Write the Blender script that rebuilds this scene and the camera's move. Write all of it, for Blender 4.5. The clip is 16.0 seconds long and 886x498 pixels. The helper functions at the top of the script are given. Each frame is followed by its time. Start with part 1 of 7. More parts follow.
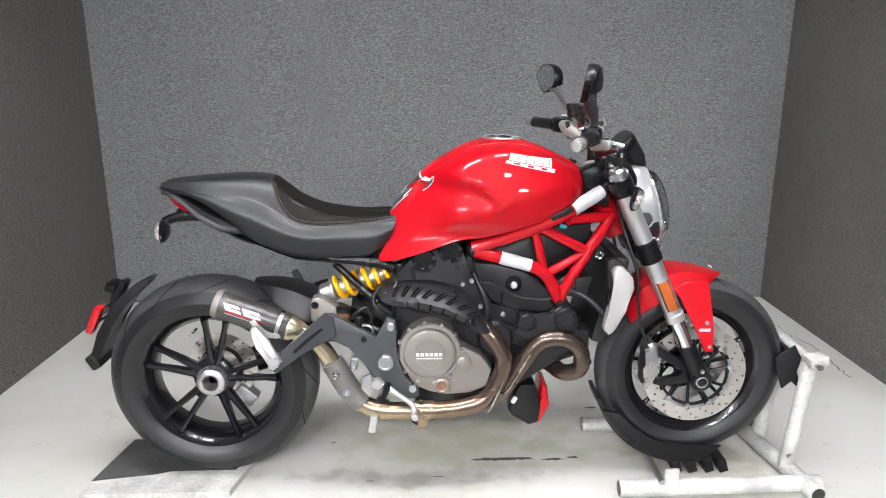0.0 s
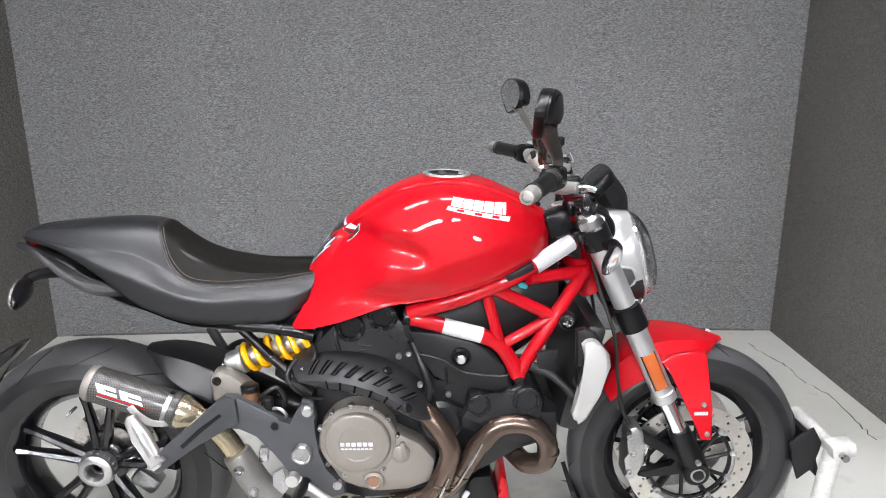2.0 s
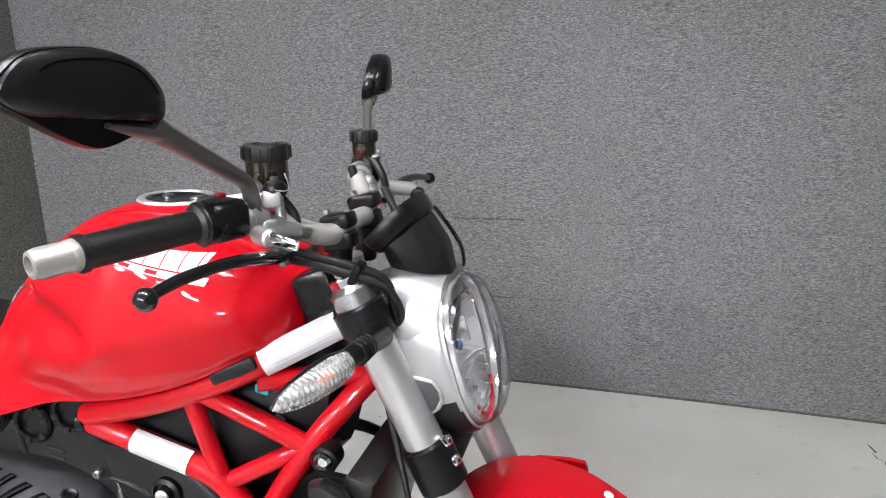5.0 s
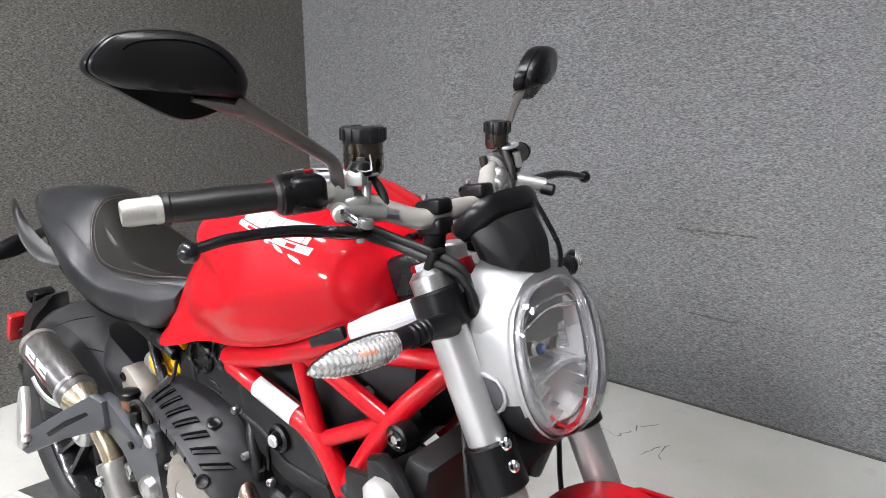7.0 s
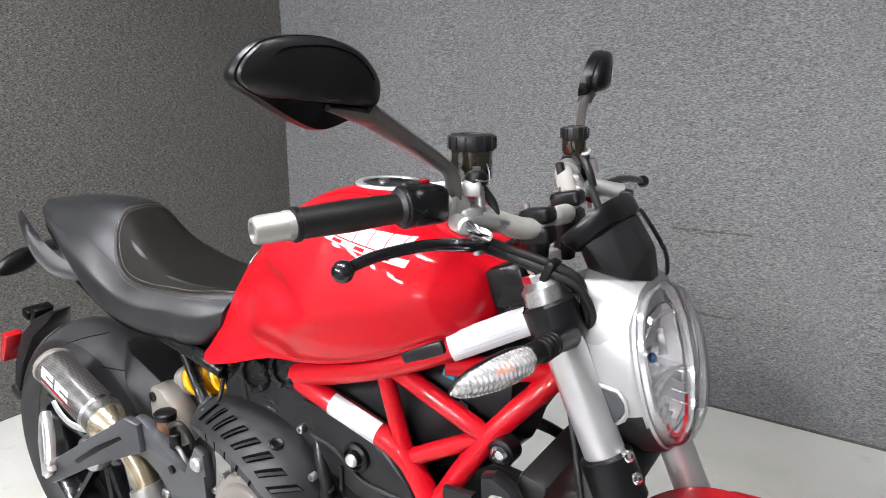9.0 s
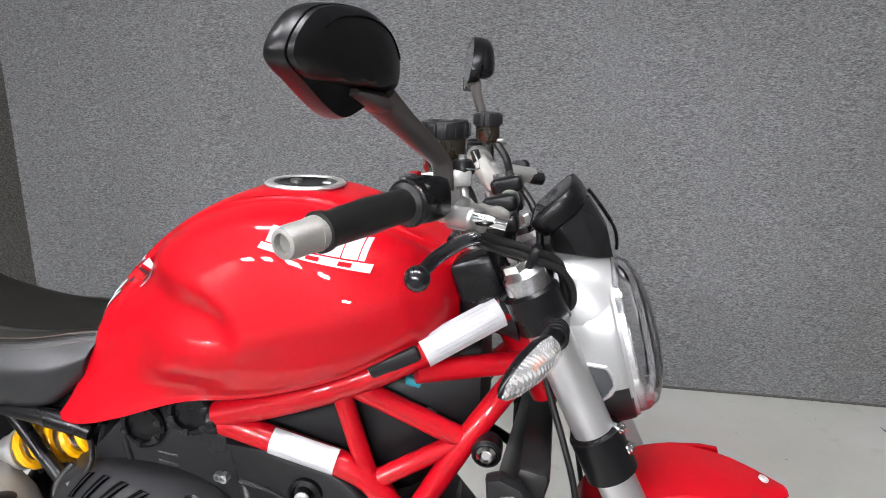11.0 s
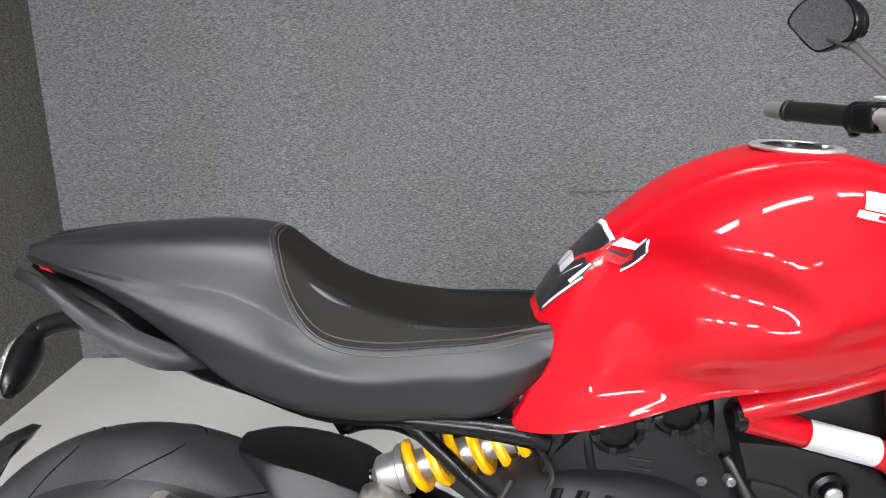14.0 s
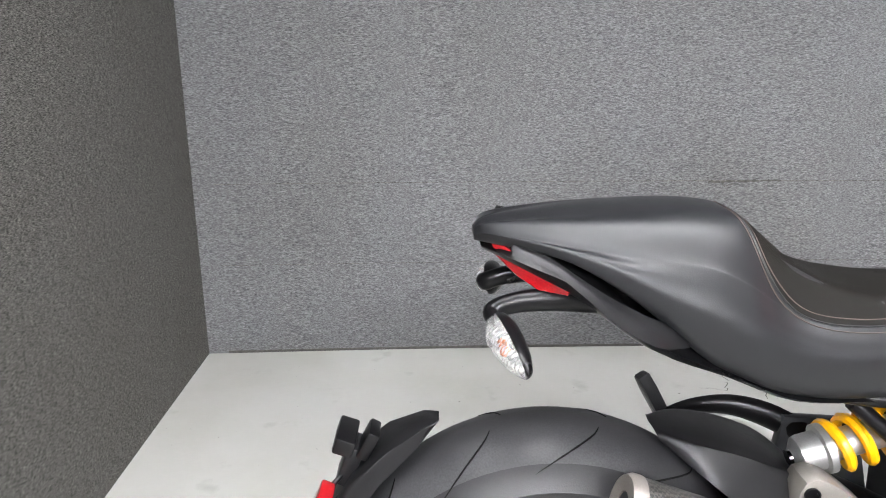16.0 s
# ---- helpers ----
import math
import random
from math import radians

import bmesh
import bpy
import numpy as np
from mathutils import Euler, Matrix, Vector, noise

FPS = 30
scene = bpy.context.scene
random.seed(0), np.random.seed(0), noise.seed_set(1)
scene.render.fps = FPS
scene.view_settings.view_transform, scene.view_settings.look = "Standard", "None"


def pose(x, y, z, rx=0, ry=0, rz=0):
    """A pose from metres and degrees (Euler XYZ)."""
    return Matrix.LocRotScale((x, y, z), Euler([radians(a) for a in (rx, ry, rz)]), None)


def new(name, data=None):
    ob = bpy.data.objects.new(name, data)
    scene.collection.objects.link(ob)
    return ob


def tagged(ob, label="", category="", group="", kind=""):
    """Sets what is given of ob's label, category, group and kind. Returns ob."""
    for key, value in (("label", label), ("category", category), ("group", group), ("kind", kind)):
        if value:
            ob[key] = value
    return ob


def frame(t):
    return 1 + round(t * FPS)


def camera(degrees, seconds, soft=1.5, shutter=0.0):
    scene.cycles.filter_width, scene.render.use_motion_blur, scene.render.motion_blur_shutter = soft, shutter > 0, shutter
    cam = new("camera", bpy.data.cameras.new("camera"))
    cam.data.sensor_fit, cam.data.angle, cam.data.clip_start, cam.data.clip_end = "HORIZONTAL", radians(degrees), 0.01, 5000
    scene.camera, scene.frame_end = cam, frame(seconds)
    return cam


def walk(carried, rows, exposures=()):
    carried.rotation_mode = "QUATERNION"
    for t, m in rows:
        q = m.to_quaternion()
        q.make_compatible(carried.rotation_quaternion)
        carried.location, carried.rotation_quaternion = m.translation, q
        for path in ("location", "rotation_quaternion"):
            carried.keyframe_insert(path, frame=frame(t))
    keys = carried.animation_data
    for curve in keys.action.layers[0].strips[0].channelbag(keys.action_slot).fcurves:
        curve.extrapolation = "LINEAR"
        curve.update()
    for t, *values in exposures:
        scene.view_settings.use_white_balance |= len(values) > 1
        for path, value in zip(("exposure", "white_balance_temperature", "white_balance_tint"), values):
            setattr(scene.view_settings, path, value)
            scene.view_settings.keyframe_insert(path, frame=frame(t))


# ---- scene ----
cam = camera(64.7, 16.0, soft=1.0)
METRES, EYE, TILT, LEAN, TURN = 3.76, 1.303, -14.788, 0.159, -1.087
ROWS = [
    (0.0, 0.0, 0.0, 0.0, 0.0, 0.0, -0.0),
    (0.5, 0.0115, 0.0148, 0.0098, 0.53, -0.04, -0.03),
    (1.0, 0.0192, 0.0487, 0.0204, 0.91, -0.2, -0.15),
    (1.5, 0.0302, 0.0829, 0.0341, 0.94, -0.26, -0.15),
    (2.0, 0.0487, 0.1093, 0.042, 0.62, -0.19, 0.01),
    (2.5, 0.0783, 0.1446, 0.0495, 0.74, -0.23, 0.12),
    (3.0, 0.1091, 0.1729, 0.0514, 0.86, -0.15, 0.19),
    (3.5, 0.1321, 0.2073, 0.0542, 1.15, -0.12, 0.01),
    (4.0, 0.1648, 0.2509, 0.0637, 3.01, -0.18, -0.29),
    (6.5, 0.28, 0.3418, 0.082, 36.47, -2.77, -8.87),
    (7.0, 0.2834, 0.3447, 0.0814, 38.24, -3.05, -9.35),
    (7.5, 0.2812, 0.3424, 0.0802, 38.6, -3.09, -9.48),
    (8.0, 0.2713, 0.3352, 0.0788, 38.37, -3.07, -9.47),
    (8.5, 0.2533, 0.3267, 0.0774, 37.3, -2.9, -9.27),
    (9.0, 0.2322, 0.3165, 0.0759, 33.37, -2.31, -8.45),
    (11.5, 0.1155, 0.2989, 0.0653, 7.37, -0.04, -1.89),
    (12.0, 0.0747, 0.295, 0.0641, 5.55, 0.04, -1.51),
    (12.5, 0.0401, 0.2936, 0.0603, 4.26, -0.38, -1.13),
    (13.0, 0.0014, 0.3009, 0.0584, 3.37, -0.62, -0.9),
    (13.5, -0.0306, 0.3067, 0.0583, 2.54, -0.85, -0.68),
    (14.0, -0.0662, 0.3084, 0.0567, 2.14, -1.05, -0.55),
    (14.5, -0.1084, 0.3038, 0.0564, 1.47, -1.0, -0.43),
    (15.0, -0.144, 0.3009, 0.052, 1.07, -1.0, -0.31),
    (15.5, -0.191, 0.3046, 0.048, 0.6, -1.14, -0.23),
    (16.0, -0.2346, 0.3096, 0.0486, 0.17, -1.24, -0.17),
]
walk(cam, [(t, pose(0, 0, EYE, TILT, LEAN, TURN) @ pose(METRES * x, METRES * y, METRES * z, 90 + pitch, roll, yaw)) for t, x, y, z, yaw, pitch, roll in ROWS],
     exposures=[(0.0, 0.08), (1.5, 0.18), (4.0, 0.24), (6.5, 0.35), (9.0, 0.42), (11.5, 0.1), (13.0, 0.05), (14.5, 0.35), (16.0, 0.55)])

# world: faint neutral light from outside the closed room
world = bpy.data.worlds.new("world")
scene.world = world
world.use_nodes = True
world.node_tree.nodes["Background"].inputs[0].default_value = (0.9, 0.95, 1.0, 1)
world.node_tree.nodes["Background"].inputs[1].default_value = 0.05


# ---- materials ----
def mat(name, colour, rough=0.5, metal=0.0, coat=0.0, grain=0.0, scale=200.0, bump=0.0, stretch=(1, 1, 1), blotch=0.0, blotch_scale=6.0, spec=0.5, rough_var=0.0, coat_rough=0.03):
    """A principled material with fine grain and broad blotches in colour, roughness and relief."""
    m = bpy.data.materials.new(name)
    m.use_nodes = True
    nt = m.node_tree
    b = nt.nodes["Principled BSDF"]
    b.inputs["Base Color"].default_value = (*colour, 1)
    b.inputs["Roughness"].default_value = rough
    b.inputs["Metallic"].default_value = metal
    b.inputs["Coat Weight"].default_value = coat
    b.inputs["Coat Roughness"].default_value = coat_rough
    b.inputs["Specular IOR Level"].default_value = spec
    tc = nt.nodes.new("ShaderNodeTexCoord")
    mp = nt.nodes.new("ShaderNodeMapping")
    mp.inputs["Scale"].default_value = stretch
    nt.links.new(tc.outputs["Object"], mp.inputs[0])

    def noise_tex(sc, detail=4.0):
        n = nt.nodes.new("ShaderNodeTexNoise")
        n.inputs["Scale"].default_value = sc
        n.inputs["Detail"].default_value = detail
        nt.links.new(mp.outputs[0], n.inputs["Vector"])
        return n

    fine, broad = noise_tex(scale), noise_tex(blotch_scale, 5.0)
    if grain or blotch:
        last = None
        for tex, amount in ((fine, grain), (broad, blotch)):
            if not amount:
                continue
            r = nt.nodes.new("ShaderNodeMapRange")
            r.inputs[1].default_value, r.inputs[2].default_value = 0.3, 0.7
            r.inputs[3].default_value, r.inputs[4].default_value = 1 - amount, 1 + amount
            nt.links.new(tex.outputs["Fac"], r.inputs[0])
            if last is None:
                last = r.outputs[0]
            else:
                mu = nt.nodes.new("ShaderNodeMath")
                mu.operation = "MULTIPLY"
                nt.links.new(last, mu.inputs[0])
                nt.links.new(r.outputs[0], mu.inputs[1])
                last = mu.outputs[0]
        mix = nt.nodes.new("ShaderNodeVectorMath")
        mix.operation = "SCALE"
        mix.inputs[0].default_value = colour
        nt.links.new(last, mix.inputs["Scale"])
        nt.links.new(mix.outputs[0], b.inputs["Base Color"])
    if rough_var:
        r = nt.nodes.new("ShaderNodeMapRange")
        r.inputs[1].default_value, r.inputs[2].default_value = 0.3, 0.7
        r.inputs[3].default_value, r.inputs[4].default_value = max(0.02, rough - rough_var), min(1, rough + rough_var)
        nt.links.new(broad.outputs["Fac"], r.inputs[0])
        nt.links.new(r.outputs[0], b.inputs["Roughness"])
    if bump:
        bp = nt.nodes.new("ShaderNodeBump")
        bp.inputs["Strength"].default_value = bump
        bp.inputs["Distance"].default_value = 0.002
        nt.links.new(fine.outputs["Fac"], bp.inputs["Height"])
        nt.links.new(bp.outputs[0], b.inputs["Normal"])
    return m


RED = mat("red_paint", (0.335, 0.0010, 0.006), 0.50, coat=0.44, grain=0.02, scale=900, blotch=0.02, coat_rough=0.015, spec=0.1)
BLACK = mat("satin_black_plastic", (0.004, 0.004, 0.0045), 0.30, grain=0.15, scale=700, bump=0.08, rough_var=0.06, spec=0.25)
MATTE = mat("matte_black_plastic", (0.0085, 0.0085, 0.0092), 0.36, grain=0.2, scale=900, bump=0.15, rough_var=0.05, spec=0.25)
GLOSSBLACK = mat("gloss_black_paint", (0.006, 0.006, 0.007), 0.20, coat=0.35, rough_var=0.05, spec=0.3, grain=0.1, scale=500)
RUBBER = mat("tyre_rubber", (0.033, 0.033, 0.035), 0.46, grain=0.25, scale=400, bump=0.15, blotch=0.25, blotch_scale=9, rough_var=0.08, spec=0.45)
SIDEWALL = mat("tyre_sidewall", (0.010, 0.010, 0.011), 0.42, grain=0.2, scale=500, bump=0.12, blotch=0.2, blotch_scale=14, spec=0.35)
GROOVE = mat("tyre_groove", (0.004, 0.004, 0.004), 0.8, spec=0.1)
LEATHER = mat("seat_vinyl", (0.0096, 0.0100, 0.0114), 0.41, grain=0.12, scale=1100, bump=0.14, blotch=0.08, blotch_scale=5, rough_var=0.05, spec=0.44)
SADDLE_PANEL = mat("matt_saddle_panel", (0.0058, 0.0053, 0.0043), 0.60, grain=0.2, scale=1500, bump=0.25, blotch=0.08, spec=0.14)
THREAD = mat("grey_thread", (0.075, 0.055, 0.047), 0.8, grain=0.3, scale=600)
ALU = mat("brushed_aluminium", (0.49, 0.49, 0.48), 0.36, metal=0.8, grain=0.08, scale=300, stretch=(1, 1, 6), rough_var=0.08)
FORK = mat("satin_fork_tube", (0.50, 0.50, 0.50), 0.32, metal=0.8, grain=0.015, scale=900)
SILVER = mat("silver_paint", (0.310, 0.312, 0.310), 0.36, metal=0.45, coat=0.2, grain=0.04, scale=900)
BARGREY = mat("satin_grey_bar", (0.33, 0.32, 0.295), 0.36, metal=0.35, grain=0.04, scale=600)
BOWL = mat("lamp_reflector", (0.92, 0.92, 0.92), 0.22, metal=0.55)
STEMGREY = mat("satin_grey_stem", (0.040, 0.036, 0.034), 0.40, grain=0.08, scale=700, spec=0.5)
LINER = mat("vapour_coated_liner", (0.84, 0.84, 0.85), 0.14, metal=0.85)
BARALU = mat("turned_aluminium", (0.30, 0.292, 0.275), 0.44, metal=0.6, grain=0.06, scale=400)
CHROME = mat("bright_chrome", (0.80, 0.80, 0.81), 0.10, metal=1.0, rough_var=0.05)
STEEL = mat("worn_steel", (0.42, 0.42, 0.42), 0.32, metal=1.0, grain=0.15, scale=250, rough_var=0.12)
DISCSTEEL = mat("brake_disc_steel", (0.50, 0.48, 0.45), 0.33, metal=1.0, grain=0.1, scale=300, rough_var=0.08)
GREYCAST = mat("dark_grey_cast", (0.038, 0.040, 0.044), 0.42, metal=0.15, grain=0.15, scale=600, bump=0.15)
ENGINE = mat("black_engine_casting", (0.0095, 0.0095, 0.0105), 0.32, grain=0.25, scale=500, bump=0.25, rough_var=0.1, spec=0.3)
COVER = mat("bronze_grey_cover", (0.185, 0.168, 0.150), 0.40, metal=0.35, grain=0.08, scale=600, bump=0.08, blotch=0.05)
GREYALU = mat("cast_swingarm_grey", (0.21, 0.195, 0.175), 0.42, metal=0.5, grain=0.08, scale=500, bump=0.08)
YELLOW = mat("yellow_spring_paint", (0.85, 0.42, 0.003), 0.30, coat=0.4, grain=0.04)
AMBER = mat("amber_reflector", (0.32, 0.062, 0.003), 0.18, coat=0.6, grain=0.25, scale=500, bump=0.5)
REDLENS = mat("red_lens", (0.36, 0.006, 0.010), 0.16, coat=0.8, grain=0.2, scale=350, bump=0.4)
WHITELABEL = mat("white_label", (0.44, 0.44, 0.45), 0.38, grain=0.04, scale=300)
LABELGREY = mat("label_print_grey", (0.34, 0.34, 0.36), 0.45)
PRINTBLACK = mat("print_black", (0.012, 0.012, 0.013), 0.35)
WHITEPAINT = mat("worn_white_paint", (0.38, 0.38, 0.36), 0.46, grain=0.14, scale=90, blotch=0.28, blotch_scale=11, bump=0.15)
FLUID = mat("smoked_reservoir", (0.016, 0.012, 0.007), 0.14, coat=0.7)
FLUID_BROWN = mat("brown_reservoir", (0.13, 0.060, 0.030), 0.25, coat=0.4, blotch=0.15)
CABLE = mat("black_cable", (0.007, 0.007, 0.007), 0.42, grain=0.1, scale=400, spec=0.35)
TEAL = mat("teal_connector", (0.02, 0.22, 0.28), 0.4)


def bare(name):
    m = bpy.data.materials.new(name)
    m.use_nodes = True
    return m, m.node_tree, m.node_tree.nodes["Principled BSDF"]


def thin_glass(name):
    """A clear pane without refraction: see-through, with a glossy skin."""
    m = bpy.data.materials.new(name)
    m.use_nodes = True
    nt = m.node_tree
    nt.nodes.remove(nt.nodes["Principled BSDF"])
    tr, gl, fr_, mix = [nt.nodes.new("ShaderNode" + k) for k in ("BsdfTransparent", "BsdfGlossy", "Fresnel", "MixShader")]
    gl.inputs["Roughness"].default_value = 0.02
    fr_.inputs["IOR"].default_value = 1.5
    ad = nt.nodes.new("ShaderNodeMath")
    ad.inputs[1].default_value = 0.06
    nt.links.new(fr_.outputs[0], ad.inputs[0])
    nt.links.new(ad.outputs[0], mix.inputs[0])
    nt.links.new(tr.outputs[0], mix.inputs[1])
    nt.links.new(gl.outputs[0], mix.inputs[2])
    nt.links.new(mix.outputs[0], nt.nodes["Material Output"].inputs["Surface"])
    return m


LENS = thin_glass("clear_lens")
m, nt, b = bare("mirror_glass")
b.inputs["Base Color"].default_value, b.inputs["Metallic"].default_value, b.inputs["Roughness"].default_value = (0.75, 0.76, 0.78, 1), 1.0, 0.02
MIRROR = m
FINSILVER = mat("pale_satin_silver", (0.34, 0.335, 0.325), 0.42, metal=0.3, grain=0.03, scale=700)


def carbon():
    m, nt, b = bare("carbon_weave")
    tc = nt.nodes.new("ShaderNodeTexCoord")
    mp = nt.nodes.new("ShaderNodeMapping")
    mp.inputs["Rotation"].default_value = (0, radians(38), 0)
    nt.links.new(tc.outputs["Object"], mp.inputs[0])
    ck = nt.nodes.new("ShaderNodeTexChecker")
    ck.inputs["Scale"].default_value = 230
    ck.inputs["Color1"].default_value, ck.inputs["Color2"].default_value = (0.008, 0.0078, 0.0075, 1), (0.050, 0.047, 0.042, 1)
    nt.links.new(mp.outputs[0], ck.inputs["Vector"])
    nt.links.new(ck.outputs[0], b.inputs["Base Color"])
    b.inputs["Roughness"].default_value, b.inputs["Coat Weight"].default_value, b.inputs["Coat Roughness"].default_value = 0.45, 0.20, 0.10
    return m


CARBON = carbon()


def titanium():
    """Heat-tinted steel pipe: straw at the rear, brown at the cylinder end."""
    m, nt, b = bare("heat_tinted_pipe")
    tc = nt.nodes.new("ShaderNodeTexCoord")
    sep = nt.nodes.new("ShaderNodeSeparateXYZ")
    nt.links.new(tc.outputs["Object"], sep.inputs[0])
    n = nt.nodes.new("ShaderNodeTexNoise")
    n.inputs["Scale"].default_value = 22
    nt.links.new(tc.outputs["Object"], n.inputs["Vector"])
    add = nt.nodes.new("ShaderNodeMath")
    add.operation = "MULTIPLY_ADD"
    nt.links.new(n.outputs["Fac"], add.inputs[0])
    add.inputs[1].default_value = 0.22
    nt.links.new(sep.outputs["X"], add.inputs[2])
    mr = nt.nodes.new("ShaderNodeMapRange")
    mr.inputs[1].default_value, mr.inputs[2].default_value = 0.35, 1.15
    nt.links.new(add.outputs[0], mr.inputs[0])
    ramp = nt.nodes.new("ShaderNodeValToRGB")
    el = ramp.color_ramp.elements
    el[0].position, el[0].color = 0.0, (0.40, 0.35, 0.25, 1)
    el[1].position, el[1].color = 1.0, (0.105, 0.078, 0.064, 1)
    for p, c in ((0.3, (0.34, 0.28, 0.19, 1)), (0.55, (0.24, 0.175, 0.115, 1)), (0.72, (0.15, 0.105, 0.082, 1))):
        e = el.new(p)
        e.color = c
    nt.links.new(mr.outputs[0], ramp.inputs[0])
    nt.links.new(ramp.outputs[0], b.inputs["Base Color"])
    b.inputs["Metallic"].default_value, b.inputs["Roughness"].default_value = 0.9, 0.27
    return m


PIPE = titanium()


def fabric(name, base, warm, low=0.50, high=1.50, tufts=0.20):
    """Heathered grey carpet cloth: short flecks lying level, broad soiling."""
    m, nt, b = bare(name)
    tc = nt.nodes.new("ShaderNodeTexCoord")

    def tex(scale, stretch, detail=3.0):
        mp = nt.nodes.new("ShaderNodeMapping")
        mp.inputs["Scale"].default_value = stretch
        nt.links.new(tc.outputs["Object"], mp.inputs[0])
        n = nt.nodes.new("ShaderNodeTexNoise")
        n.inputs["Scale"].default_value, n.inputs["Detail"].default_value = scale, detail
        nt.links.new(mp.outputs[0], n.inputs["Vector"])
        return n.outputs["Fac"]

    fleck = tex(340, (0.30, 0.30, 1.5), 4.0)
    thread = tex(620, (0.35, 0.35, 1.4), 2.0)
    tuft = tex(95, (0.55, 0.55, 1.5), 3.0)
    broad = tex(1.3, (1, 1, 1), 5.0)
    r1 = nt.nodes.new("ShaderNodeMapRange")
    r1.inputs[1].default_value, r1.inputs[2].default_value, r1.inputs[3].default_value, r1.inputs[4].default_value = 0.33, 0.67, low, high
    nt.links.new(fleck, r1.inputs[0])
    r2 = nt.nodes.new("ShaderNodeMapRange")
    r2.inputs[1].default_value, r2.inputs[2].default_value, r2.inputs[3].default_value, r2.inputs[4].default_value = 0.3, 0.7, 0.75, 1.25
    nt.links.new(thread, r2.inputs[0])
    mu = nt.nodes.new("ShaderNodeMath")
    mu.operation = "MULTIPLY"
    nt.links.new(r1.outputs[0], mu.inputs[0])
    nt.links.new(r2.outputs[0], mu.inputs[1])
    r4 = nt.nodes.new("ShaderNodeMapRange")
    r4.inputs[1].default_value, r4.inputs[2].default_value, r4.inputs[3].default_value, r4.inputs[4].default_value = 0.3, 0.7, 1.0 - tufts, 1.0 + tufts
    nt.links.new(tuft, r4.inputs[0])
    m2 = nt.nodes.new("ShaderNodeMath")
    m2.operation = "MULTIPLY"
    nt.links.new(mu.outputs[0], m2.inputs[0])
    nt.links.new(r4.outputs[0], m2.inputs[1])
    mu = m2
    mix = nt.nodes.new("ShaderNodeMix")
    mix.data_type = "RGBA"
    mix.inputs["A"].default_value, mix.inputs["B"].default_value = (*base, 1), (*warm, 1)
    r3 = nt.nodes.new("ShaderNodeMapRange")
    r3.inputs[1].default_value, r3.inputs[2].default_value = 0.4, 0.7
    nt.links.new(broad, r3.inputs[0])
    nt.links.new(r3.outputs[0], mix.inputs["Factor"])
    sc = nt.nodes.new("ShaderNodeVectorMath")
    sc.operation = "SCALE"
    nt.links.new(mix.outputs["Result"], sc.inputs[0])
    nt.links.new(mu.outputs[0], sc.inputs["Scale"])
    nt.links.new(sc.outputs[0], b.inputs["Base Color"])
    b.inputs["Roughness"].default_value = 0.95
    b.inputs["Specular IOR Level"].default_value = 0.15
    bp = nt.nodes.new("ShaderNodeBump")
    bp.inputs["Strength"].default_value, bp.inputs["Distance"].default_value = 0.35, 0.002
    nt.links.new(mu.outputs[0], bp.inputs["Height"])
    nt.links.new(bp.outputs[0], b.inputs["Normal"])
    return m


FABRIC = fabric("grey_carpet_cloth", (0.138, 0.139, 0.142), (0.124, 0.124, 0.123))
# side walls: darker, browner base than the back wall; coarser contrast on the left
FABRIC_SIDE = fabric("brownish_carpet_cloth", (0.104, 0.101, 0.094), (0.090, 0.086, 0.077), 0.30, 1.72, 0.30)
FABRIC_RIGHT = fabric("brownish_right_cloth", (0.100, 0.098, 0.093), (0.086, 0.083, 0.077), 0.48, 1.52, 0.16)


